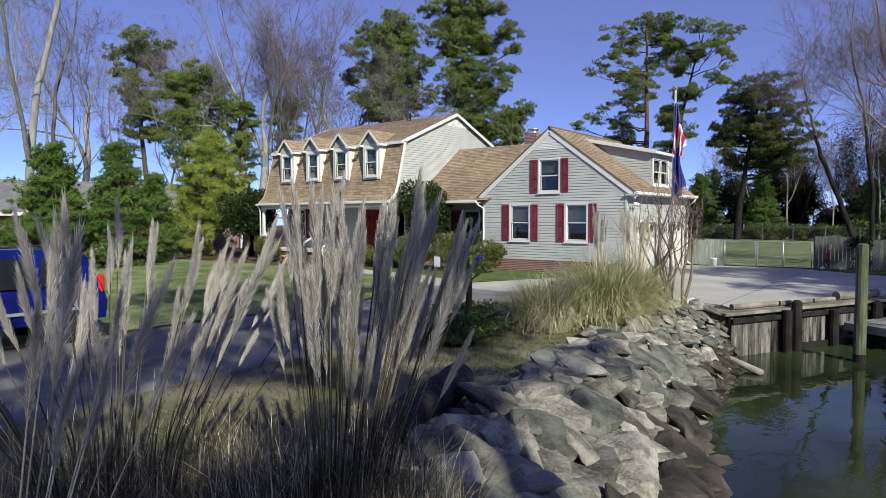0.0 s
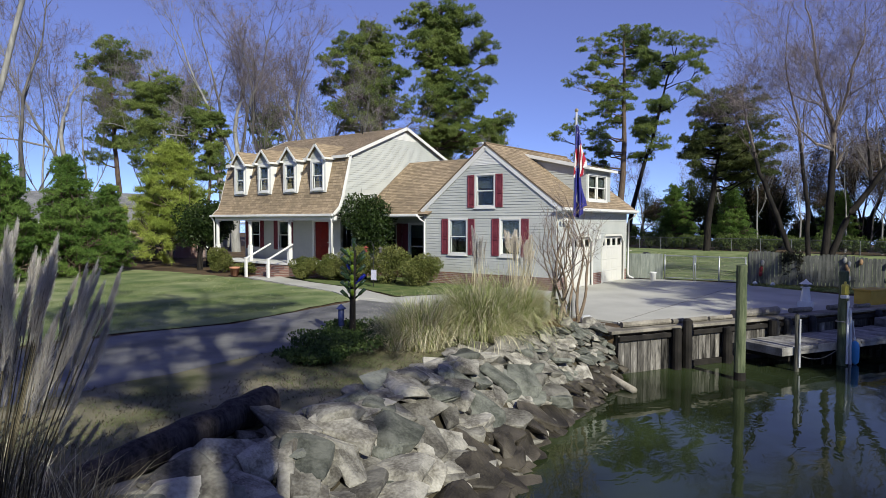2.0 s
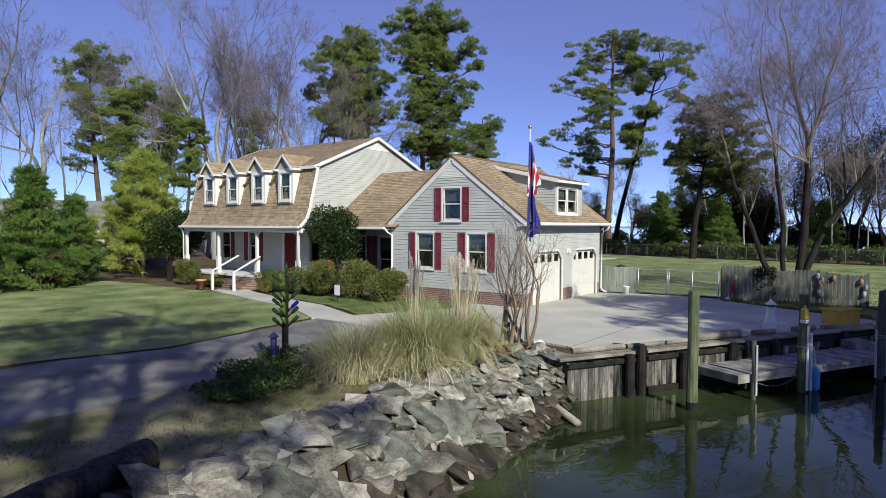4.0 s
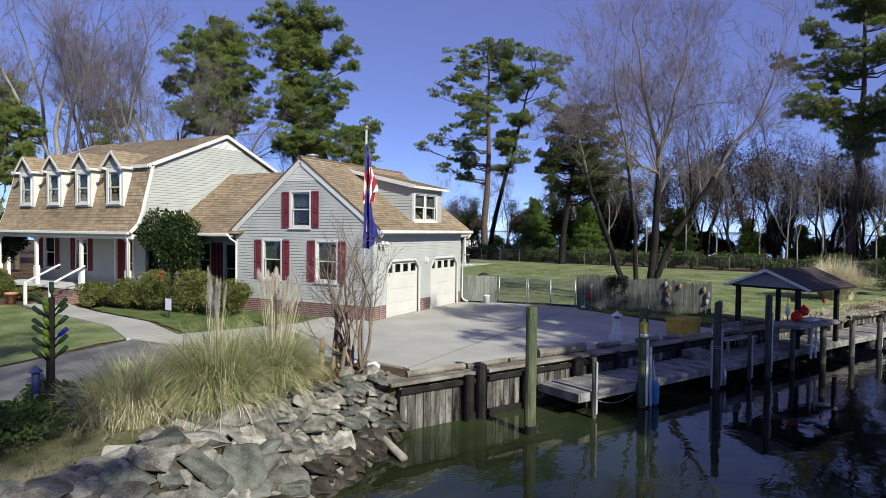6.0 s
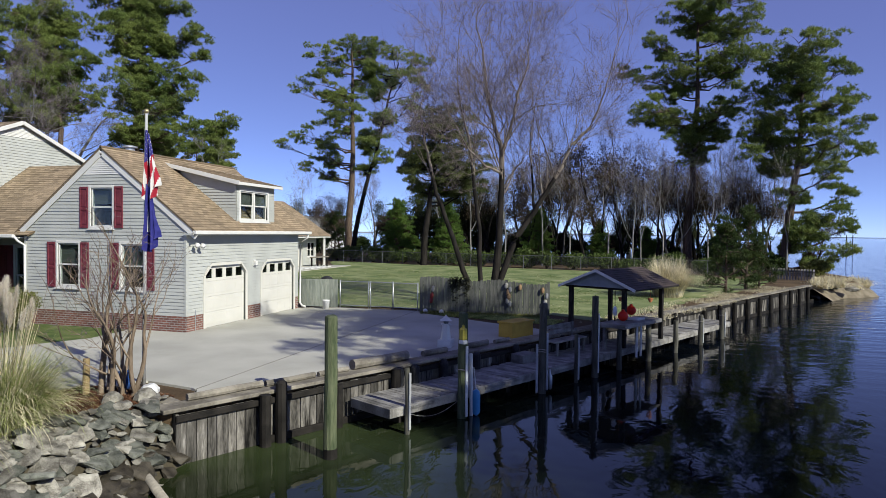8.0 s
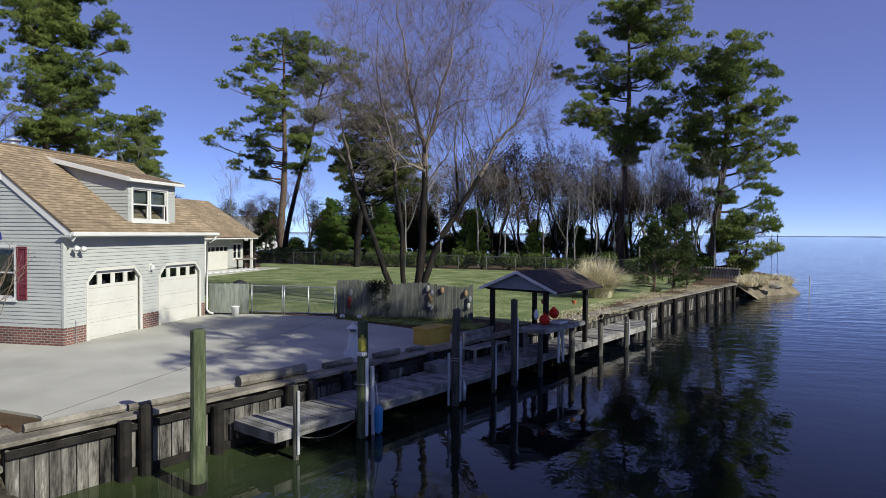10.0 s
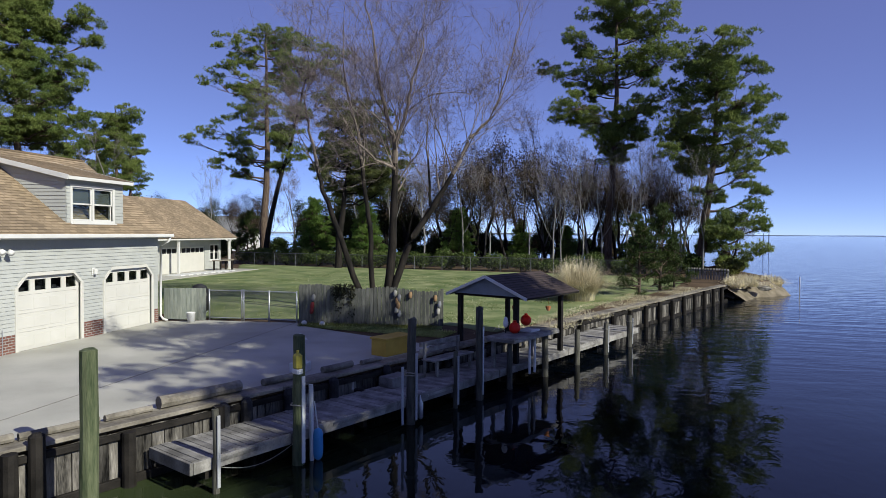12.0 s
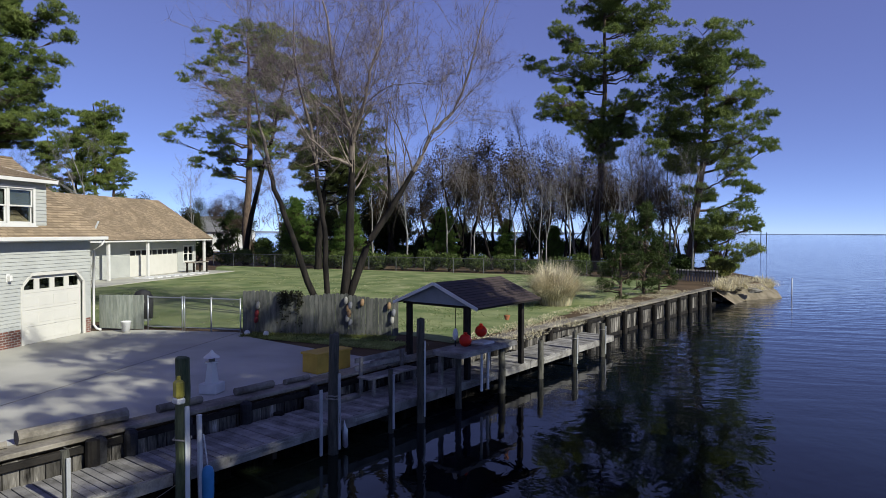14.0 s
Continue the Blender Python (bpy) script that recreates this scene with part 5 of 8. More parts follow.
pine("pine", 25, 26.8, 0.32, 7.6, "tall loblolly pine with a tiered crown", base=(9.0, 74.0), trunk_r=0.42, across=(0.997, -0.07), boughs=(
    (-1.1, 25.0, 1.8), (1.0, 26.2, 2.1), (3.3, 25.3, 2.3), (5.6, 23.6, 1.9), (-3.6, 22.3, 1.3), (-5.9, 20.0, 1.1), (-3.3, 19.1, 1.8), (-0.9, 20.2, 2.0), (2.8, 21.1, 2.3), (5.1, 20.2, 1.8),
    (-3.1, 16.0, 2.0), (-4.5, 15.2, 1.2), (-0.6, 14.3, 2.2), (2.8, 15.2, 2.2), (5.6, 16.9, 1.8), (-1.1, 12.4, 1.4), (1.7, 12.9, 1.7)))
pine("pine", 26, 20.8, 0.15, 7.4, "loblolly pine with a full green crown on the point", base=(16.3, 69.0), trunk_r=0.4, lean=(1.8, 0), across=(0.98, -0.2), boughs=(
    (0.9, 20.0, 1.8), (2.7, 19.3, 1.6), (-1.0, 18.8, 1.6), (4.0, 17.3, 1.4), (1.3, 17.3, 2.0), (4.8, 15.3, 1.1), (3.1, 14.8, 1.9), (-0.6, 14.3, 2.0), (-2.7, 13.0, 1.5), (1.7, 12.8, 1.9), (5.3, 13.0, 1.0),
    (4.0, 11.5, 1.9), (6.0, 10.7, 0.7), (0.9, 10.8, 1.6), (-2.1, 10.8, 1.3), (3.1, 8.7, 1.9), (4.8, 7.2, 1.1), (3.5, 5.2, 2.0), (1.7, 4.4, 1.9), (5.3, 4.4, 1.0), (4.4, 2.2, 1.3)))
pl = pine("pine", 27, 19.5, 0.46, 4.0, "slender pine with a broken crown", base=(-59.8, 31.2), trunk_r=0.3, across=(0.40, 0.917), boughs=(
    (-0.3, 19.2, 1.5), (1.1, 18.4, 1.6), (-1.8, 17.8, 1.3), (-0.3, 17.3, 1.2), (-0.8, 15.2, 1.4), (1.3, 15.5, 1.1), (-1.3, 14.4, 1.1), (-0.3, 13.7, 1.7), (-0.8, 12.9, 1.2), (0.8, 11.5, 1.4),
    (-1.3, 11.0, 1.1), (-0.3, 10.5, 1.2), (-1.8, 8.9, 1.1)))
place(pl, [(-46.3, 27.2, 70, 0.72), (-48.2, 33.2, 210, 0.66), (-61.5, 38.4, 130, 0.88), (-49.0, 79.5, 40, 0.95), (-61.7, 98.7, 210, 1.0), (-70, 95, 80, 0.9), (-75, 60, 20, 1.0), (-56.0, 84.0, 170, 0.85)])
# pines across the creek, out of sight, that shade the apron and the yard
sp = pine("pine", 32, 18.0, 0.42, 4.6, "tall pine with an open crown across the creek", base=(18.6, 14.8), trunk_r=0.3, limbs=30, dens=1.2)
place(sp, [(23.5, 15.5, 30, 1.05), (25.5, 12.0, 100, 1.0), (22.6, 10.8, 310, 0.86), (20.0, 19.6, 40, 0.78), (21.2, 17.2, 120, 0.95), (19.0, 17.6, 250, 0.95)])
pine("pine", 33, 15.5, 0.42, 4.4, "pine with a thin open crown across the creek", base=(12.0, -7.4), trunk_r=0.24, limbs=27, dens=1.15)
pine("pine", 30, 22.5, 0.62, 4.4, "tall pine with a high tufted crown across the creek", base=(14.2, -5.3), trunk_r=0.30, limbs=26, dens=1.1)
# young pine in the front yard, and young pines on the point
pine("young_pine", 28, 7.4, 0.12, 3.3, "bushy young pine with bright green needles", base=(-37.1, 23.5), trunk_r=0.12, limbs=80, dens=2.2, mat=NEEDLEY, per=14, blade=(0.36, 0.03), shape="cone", plate=0.7)
yp = pine("young_pine", 29, 3.8, 0.08, 1.2, "small dark young pine near the shore", base=(8.9, 46.5), trunk_r=0.07, limbs=30, dens=1.5, mat=DARKNEEDLE, per=14, blade=(0.26, 0.03), shape="cone", plate=0.5)
place(yp, [(10.4, 49.5, 100, 1.15), (11.6, 52.0, 200, 0.8), (-20.5, 88.0, 10, 1.7), (-24.5, 90.0, 90, 1.9), (-14, 90, 60, 1.5), (-9, 88, 160, 1.4), (-31, 78, 200, 1.3)])
# cedars at the edge of the lawn and in the far understory
cd = pine("cedar", 31, 5.4, 0.02, 1.8, "dense dark green cedar", base=(-32.3, 15.6), trunk_r=0.1, limbs=170, dens=2.6, mat=CEDAR, per=14, blade=(0.17, 0.035), shape="cone", plate=0.55)
place(cd, [(-31.2, 12.0, 70, 0.95), (-33.6, 17.9, 160, 0.8), (-31.0, 8.6, 20, 0.9), (-33.4, 13.4, 250, 0.85)])
# bare trees
bt = bare_tree("bare_tree", 51, 29.0, 0.46, "tall bare hardwood with fine twigs", base=(-49.6, 36.9), depth=7, split=2, mat=PALEBARK, trunk_f=0.27, bend=0.085, up=0.03, twig=(13, 0.8, 0.010))
b2 = bare_tree("bare_tree", 42, 19.0, 0.24, "tall bare hardwood with an upright crown", base=(-51.0, 42.5), depth=7, split=2, mat=BARK, trunk_f=0.31, up=0.06, bend=0.075, twig=(13, 0.8, 0.010))
b3 = bare_tree("bare_tree", 43, 17.0, 0.16, "slender bare tree with a thin crown", base=(-52.5, 31.0), depth=6, split=2, mat=PALEBARK, trunk_f=0.36, up=0.07, bend=0.06, twig=(8, 0.8, 0.009))
place(bt, [(-54.5, 52.0, 120, 1.1), (-62.0, 44.0, 60, 1.15), (-70.0, 30.0, 10, 1.05), (-66.0, 64.0, 300, 1.0), (3.3, 88.0, 40, 0.62), (-68, 18, 140, 1.0), (-55, 60, 250, 0.9), (-42, 70, 30, 0.6), (12.5, 84, 30, 0.6)])
place(b2, [(-49.0, 39.5, 150, 1.15), (-52.5, 44.5, 320, 1.2), (-46.0, 41.0, 240, 1.0), (-55.0, 40.0, 80, 1.2), (-55.4, 20.9, 80, 1.1), (-57.0, 47.0, 260, 1.1), (-60.0, 54.0, 20, 1.05), (-74.0, 44.0, 190, 1.1), (14.0, 79.0, 190, 0.6), (-64, 12, 20, 1.0), (-46.0, 48.5, 50, 0.85), (-38, 96, 50, 0.6), (-59, 36, 110, 0.95), (-48, 66, 320, 0.7), (-1, 86, 70, 0.6)])
place(b3, [(-53.6, 33.2, 90, 1.0), (-57.0, 23.5, 30, 0.95), (-60.5, 28.5, 200, 1.0), (-64.0, 36.0, 300, 1.1), (-48.0, 45.0, 10, 0.85), (13.6, 73.6, 45, 0.8), (15.2, 71.4, 120, 0.75), (6.5, 70.0, 10, 0.62), (12.0, 70.0, 70, 0.6), (-26, 96, 10, 0.7), (-12, 84, 10, 0.6), (-56, 17, 280, 1.0), (-52, 12, 120, 1.0), (-66, 25, 45, 1.1), (-34, 76, 45, 0.6), (4.5, 67.5, 200, 0.5), (16.2, 66.5, 10, 0.55)])
bare_tree("bare_tree", 44, 24.0, 0.30, "tall pale-barked bare tree with a straight trunk", base=(-43.2, 15.2), depth=6, split=2, mat=PALEBARK, trunk_f=0.46, up=0.04, bend=0.05, stem_list=[(0.02, 0.01)], twig=(8, 0.8, 0.010))
# the big many-stemmed tree in the back yard
def stemmed_tree(name, seed, label, base, across, stems, clear, dark, reach, twigs):
    """A many-stemmed tree: each stem is its foot radius and its way across and height, step by step; finer limbs grow from its upper half."""
    rg = np.random.default_rng(seed)
    ob = thing(name, label, "tree", (base[0], base[1], -0.03), group="trees")
    fine, tips = [], []
    for r0, bow, way in stems:
        t = np.linspace(0, 1, len(way))
        f = np.linspace(0, 1, 4 * len(way) - 3)
        dx, z = (np.interp(f, t, [w[k] for w in way]) for k in (0, 1))
        dp = bow * f + rg.normal(0, 0.02, len(f))
        P = np.column_stack([across[0] * dx - across[1] * dp, across[1] * dx + across[0] * dp, z]) + rg.normal(0, 0.02, (len(f), 3))
        R = r0 * (1 - 0.80 * f)
        # below height dark the stems are near-black: shade put into the bark colour
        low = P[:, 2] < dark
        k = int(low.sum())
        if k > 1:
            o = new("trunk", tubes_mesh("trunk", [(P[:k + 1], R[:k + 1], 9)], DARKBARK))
            o.parent = ob
        fine.append((P[max(k - 1, 0):], R[max(k - 1, 0):], 7))
        paths, ends = [], []
        for i in range(len(f)):
            if P[i, 2] < clear or (i < len(f) - 1 and rg.random() < 0.28):
                continue
            d = P[min(i + 1, len(f) - 1)] - P[max(i - 1, 0)]
            d /= np.linalg.norm(d)
            side = rg.normal(0, 1, 3)
            side -= side.dot(d) * d
            side /= np.linalg.norm(side)
            last = i == len(f) - 1
            nd = d + side * (0.15 if last else rg.uniform(0.5, 1.0)) + np.array([0, 0, 0.08])
            nd /= np.linalg.norm(nd)
            branch_out(rg, paths, ends, P[i], nd, reach * rg.uniform(0.75, 1.2) * (1.2 if last else 1.0), R[i] * (0.95 if last else rg.uniform(0.25, 0.42)), 4, 2, 0.12, 0.03, 0.005, 0.60)
        fine += [q[1:] for q in paths]
        tips += ends
    o = tagged(new("branch_work", tubes_mesh("branch_work", fine, YARDBARK)), kind="stuff")
    o.parent = ob
    V, F = tufts(rg, np.array(tips), twigs, 0.8, 0.0055, 0.5)
    o = tagged(new("twig_spray", raw_mesh("twig_spray", V, F, TWIG)), kind="stuff")
    o.parent = ob
    return ob


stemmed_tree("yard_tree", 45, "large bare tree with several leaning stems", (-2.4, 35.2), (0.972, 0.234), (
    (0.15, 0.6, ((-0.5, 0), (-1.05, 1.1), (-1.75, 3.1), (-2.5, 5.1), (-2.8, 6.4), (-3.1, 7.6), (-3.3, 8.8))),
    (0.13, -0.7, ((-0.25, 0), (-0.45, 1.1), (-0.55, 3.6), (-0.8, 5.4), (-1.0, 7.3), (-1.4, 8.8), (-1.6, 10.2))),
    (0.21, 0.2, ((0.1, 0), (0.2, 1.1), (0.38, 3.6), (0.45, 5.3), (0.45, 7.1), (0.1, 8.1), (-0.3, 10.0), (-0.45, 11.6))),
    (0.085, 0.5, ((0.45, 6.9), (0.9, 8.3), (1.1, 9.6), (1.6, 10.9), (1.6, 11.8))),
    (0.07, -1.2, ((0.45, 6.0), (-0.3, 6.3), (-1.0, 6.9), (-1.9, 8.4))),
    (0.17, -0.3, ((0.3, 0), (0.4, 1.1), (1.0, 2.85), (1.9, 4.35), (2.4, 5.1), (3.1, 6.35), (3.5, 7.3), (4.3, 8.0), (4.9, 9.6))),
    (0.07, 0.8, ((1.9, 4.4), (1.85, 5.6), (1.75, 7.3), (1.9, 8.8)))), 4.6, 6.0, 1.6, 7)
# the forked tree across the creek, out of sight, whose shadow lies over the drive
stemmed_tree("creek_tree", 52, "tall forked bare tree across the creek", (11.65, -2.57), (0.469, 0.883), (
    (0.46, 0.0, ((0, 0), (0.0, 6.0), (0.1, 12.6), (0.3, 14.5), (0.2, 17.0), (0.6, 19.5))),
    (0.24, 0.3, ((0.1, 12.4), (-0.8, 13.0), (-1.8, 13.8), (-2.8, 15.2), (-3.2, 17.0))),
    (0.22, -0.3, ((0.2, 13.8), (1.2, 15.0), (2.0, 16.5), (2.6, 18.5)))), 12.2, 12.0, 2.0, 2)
# evergreen and brown oaks behind
pine("shore_pine", 46, 15.5, 0.4, 5.0, "olive-green spreading pine with a leaning trunk", base=(-16.2, 67.5), trunk_r=0.34, lean=(2.2, 0.3), mat=OLIVENEEDLE, bark=DARKBARK, across=(0.95, 0.32), boughs=(
    (1.4, 15.2, 1.8), (3.3, 14.6, 1.8), (-0.3, 13.5, 1.7), (2.0, 13.0, 2.0), (4.4, 12.5, 1.8), (-1.5, 11.5, 1.5), (0.8, 11.0, 1.9), (3.6, 10.4, 1.9), (5.2, 10.0, 1.5), (-0.8, 9.3, 1.4), (2.2, 8.8, 1.6), (4.6, 8.0, 1.5)))
ev = bare_tree("live_oak", 47, 16.5, 0.36, "dark evergreen oak with a leaning trunk", base=(-12.0, 80.0), depth=6, split=2, lean=(0.1, 0), mat=DARKBARK, leafmat=GREENLEAF, leafsize=0.11, leafn=60, trunk_f=0.20, leafspread=0.6, twig=None)
place(ev, [(-22.2, 87.0, 130, 0.9), (-16.9, 94.0, 60, 0.8), (-28, 92, 200, 0.8), (-40, 101, 20, 0.9), (-50, 104, 100, 0.9), (-34, 98, 270, 0.85), (-6, 96, 45, 0.75), (-62, 108, 10, 1.0), (-45, 92, 150, 0.7)])
br = bare_tree("brown_oak", 48, 19.5, 0.30, "oak holding its brown winter leaves", base=(-4.1, 78.0), depth=6, split=2, mat=DARKBARK, leafmat=BROWNLEAF, leafsize=0.12, leafn=26, trunk_f=0.22, leafspread=0.5, twig=(8, 0.6, 0.02))
place(br, [(1.1, 75.0, 150, 1.0), (4.0, 80.0, 40, 0.9), (-9.0, 82.0, 230, 0.85), (15.5, 74.5, 80, 0.7), (-41.3, 94.4, 30, 0.7), (8.0, 82.0, 300, 0.8), (-1.5, 84, 90, 0.8), (13, 72, 200, 0.6)])
for i, (sx, sy, k) in enumerate(((13.0, 66.5, 0.8), (11.0, 70.5, 1.0), (15.5, 67.5, 0.7), (18.2, 66.0, 0.6), (-10.0, 76.0, 1.0), (-26.0, 84.0, 1.2), (-36.0, 80.0, 1.2), (8.0, 76.0, 0.9), (-33, 70, 1.3), (-40, 76, 1.3))):
    bush("understory_shrub", 400 + i, (sx, sy), (3.4 * k, 3.0 * k, 2.4 * k), 2600, 0.15, LEAF if i % 3 or i > 3 else HEDGE, "dark evergreen shrub under the trees", "shrub")
us = bush("understory_shrub", 450, (-5.0, 90.0), (3.6, 3.2, 3.0), 2600, 0.17, LEAF, "dark evergreen shrub under the trees", "shrub")
us2 = bush("understory_shrub", 451, (-12.0, 92.0), (3.6, 3.2, 4.2), 2400, 0.18, BROWNLEAF, "tall brown-leaved brush under the trees", "shrub")
rgu = random.Random(4)
for i in range(15):
    f = i / 14
    x, y = -46 + 66 * f + rgu.uniform(-1.5, 1.5), 100 - 24 * f + rgu.uniform(-6, 6)
    place(us if i % 2 else us2, [(x, y, rgu.uniform(0, 360), rgu.uniform(0.5, 0.95))])
# the thicket between the back lawn and the bay
place(br, [(-7.0, 73.0, 20, 0.62), (-0.5, 71.0, 130, 0.58), (6.0, 73.5, 250, 0.66), (10.5, 76.0, 80, 0.7), (-12.5, 77.0, 310, 0.7), (3.0, 76.5, 190, 0.6)])
place(b3, [(-8.5, 70.5, 20, 0.6), (-5.0, 72.0, 140, 0.66), (-2.0, 69.5, 250, 0.58), (1.5, 71.5, 60, 0.62), (3.8, 70.0, 310, 0.55), (8.2, 71.0, 100, 0.6), (10.2, 68.0, 200, 0.55), (-13, 74, 160, 0.7), (-17, 76, 60, 0.7)])
place(b2, [(-3.5, 75.5, 30, 0.42), (4.8, 77.0, 110, 0.45), (9.5, 79.5, 200, 0.45), (-9.5, 79.0, 300, 0.45)])
place(cd, [(-6.0, 74.5, 40, 1.0), (0.5, 74.0, 130, 0.8), (5.2, 75.0, 250, 0.7), (11.8, 73.0, 70, 0.75), (-15.0, 72.5, 310, 1.1), (-22.0, 76.0, 180, 1.2)])
place(br, [(-3.8, 76.0, 160, 0.95), (7.5, 78.0, 20, 0.9), (-14.5, 79.5, 100, 1.0)])
place(ev, [(-8.0, 77.0, 210, 0.6), (5.0, 82.0, 20, 0.7), (-13.5, 84.0, 140, 0.75), (11.0, 86.0, 70, 0.7)])
place(us, [(-9.0, 80.0, 30, 1.0), (-4.0, 82.0, 120, 1.2), (2.0, 84.0, 220, 1.1), (7.0, 84.0, 300, 1.0), (12.5, 81.0, 60, 1.1), (-14.0, 83.0, 160, 1.2), (-20.0, 86.0, 20, 1.3), (-26.0, 90.0, 80, 1.3), (15.5, 77.0, 10, 0.9)])

place(br, [(13.5, 76.5, 30, 0.75), (17.0, 75.0, 120, 0.6), (10.2, 79.5, 200, 0.8), (19.5, 71.5, 280, 0.42)])
place(b2, [(12.2, 71.2, 15, 0.55), (15.6, 73.0, 130, 0.6), (7.4, 72.8, 220, 0.6), (2.8, 78.0, 320, 0.75), (-6.5, 80.5, 60, 0.75)])

# low trees that close the view beyond the fence
place(br, [(-30, 93, 40, 0.5), (-22.5, 96, 200, 0.55), (-18.0, 91, 310, 0.5), (-26.0, 95, 90, 0.45), (-36, 90, 120, 0.5)])
place(b2, [(-27.5, 99, 60, 0.6), (-20.0, 100, 160, 0.6), (-33, 97, 240, 0.65), (-16, 97, 20, 0.6)])

# ---- dock and waterside things ----
dock = thing("dock", "weathered grey timber dock along the bulkhead", "dock", tuple(quay(14, 0.8, WATER_Z)))
r = random.Random(5)
x = 3.95
while x < 23.6:
    w = 0.142
    z = -0.49 + r.uniform(-0.006, 0.006)
    part("deck_board", Shape().box(x, x + w - r.uniform(0.008, 0.016), 0.19, 1.46 + r.uniform(-0.02, 0.015), z, z + 0.038, QUAY, 0.005), OLDWOOD, dock)
    x += w
for s0, s1 in ((3.95, 5.95), (5.98, 9.4), (9.43, 13.2), (13.23, 17.4), (17.43, 20.4), (20.43, 23.55)):
    part("edge_beam", Shape().box(s0, s1, 1.47, 1.53, -0.66, -0.455, QUAY, 0.008), OLDWOOD, dock)
    part("joist", Shape().box(s0, s1, 0.75, 0.83, -0.66, -0.495, QUAY), DARKWOOD, dock)
    part("joist", Shape().box(s0, s1, 0.24, 0.30, -0.66, -0.495, QUAY), DARKWOOD, dock)
part("end_beam", Shape().box(3.88, 3.94, 0.2, 1.53, -0.66, -0.45, QUAY, 0.008), OLDWOOD, dock)
part("end_beam", Shape().box(23.6, 23.66, 0.2, 1.53, -0.66, -0.45, QUAY, 0.008), OLDWOOD, dock)
for s in (4.25, 8.0, 11.1, 15.0, 18.0, 21.5):
    part("cross_beam", Shape().box(s - 0.05, s + 0.05, 0.12, 1.46, -0.82, -0.665, QUAY), DARKWOOD, dock)
for s0, s1 in ((4.3, 5.2), (7.0, 8.6), (10.0, 11.0), (14.1, 15.4), (18.2, 19.5)):
    part("rub_rail", Shape().box(s0, s1, 1.535, 1.56, -0.56, -0.50, QUAY, 0.006), OLDWOOD, dock)


def piling(s, d, top, rad, mat, label, lean=0.0, bottom=-2.3):
    p, q_ = quay(s, d, bottom), quay(s + lean, d + lean * 0.3, top)
    ob = thing("mooring_pile", label, "piling", tuple(quay(s, d, bottom)), group="dock piles")
    n = 12
    k = 7
    sh = Shape().tube([p.lerp(q_, i / k) + Vector((r.uniform(-1, 1), r.uniform(-1, 1), 0)) * 0.012 for i in range(k + 1)] + [q_ + Vector((0, 0, 0.02))], [rad * 1.08 - rad * 0.12 * i / k for i in range(k + 1)] + [rad * 0.7], n)
    part("shaft", sh, mat, ob, smooth=False)
    return ob


p1 = piling(2.27, 1.63, 1.67, 0.125, PILEWOOD, "tall green-stained mooring pile standing in the creek")
part("algae_band", Shape().tube([quay(2.27, 1.63, -1.25), quay(2.27, 1.63, -0.86)], [0.14, 0.134], 12), DARKWOOD, p1, "dark wet tide band")
p2 = piling(6.07, 1.62, 1.41, 0.115, PILEWOOD, "tall greenish pile beside the dock with a white stripe board")
part("rub_board", Shape().box(6.03, 6.11, 1.735, 1.765, -1.0, 0.65, QUAY, 0.008), PVC, p2, "white rub board")
jug = part("jug", Shape().box(5.86, 6.0, 1.66, 1.84, 0.80, 1.10, QUAY, 0.04).lathe([(0.035, 1.09), (0.03, 1.16), (0.0, 1.17)], 8, Matrix.Translation(tuple(quay(5.93, 1.75))[:2] + (0,))), surf("yellow_plastic", (0.34, 0.29, 0.05), (0.46, 0.39, 0.07), 3, 0.4, 0.02), p2, "yellow plastic jug")
part("jug_base", Shape().box(5.86, 6.0, 1.66, 1.84, 0.72, 0.815, QUAY, 0.02), PVC, jug, "white lower half of the jug")
p3 = piling(9.33, 1.60, 1.38, 0.105, GREYPILE, "tall dark pile with white rub boards", lean=0.03)
for o, z1 in ((-0.42, 0.36), (0.06, 0.6)):
    part("rub_board", Shape().box(9.33 + o - 0.035, 9.33 + o + 0.035, 1.71, 1.745, -0.95, z1, QUAY, 0.008), SHADEDBOARD, p3, "white rub board greyed by painted shade")
p4 = piling(12.12, 1.60, 1.41, 0.10, GREYPILE, "tall grey pile beside the shelter")
part("rub_board", Shape().box(12.1, 12.15, 1.70, 1.73, -0.9, 0.9, QUAY, 0.008), METAL, p4)
for s, top, rad in ((4.32, 0.38, 0.06), (11.08, 0.38, 0.06), (13.62, 0.22, 0.08), (15.67, 0.26, 0.10), (17.9, 0.14, 0.09), (20.2, 0.12, 0.09), (22.45, 0.17, 0.11)):
    ob = piling(s, 1.6, top, rad, GREYPILE, "short weathered dock post")
    if rad < 0.07 or s > 20:
        part("rub_board", Shape().box(s - 0.03, s + 0.03, 1.6 + rad, 1.63 + rad, -0.95, top - 0.1, QUAY, 0.006), SHADEDBOARD, ob, "white rub board greyed by painted shade")
solo("pvc_pole", Shape().tube([quay(6.36, 1.66, -1.6), quay(6.36, 1.62, 0.42)], 0.045, 10), PVC, "white plastic pole beside the dock", "pole", tuple(quay(6.36, 1.66, -1.6)), smooth=False)
fen = thing("fender", "blue boat fender hanging at the dock edge", "fender", tuple(quay(6.45, 1.72, -1.0)))
BLUE = surf("blue_vinyl", (0.05, 0.22, 0.42), (0.07, 0.27, 0.5), 4, 0.4, 0.03)
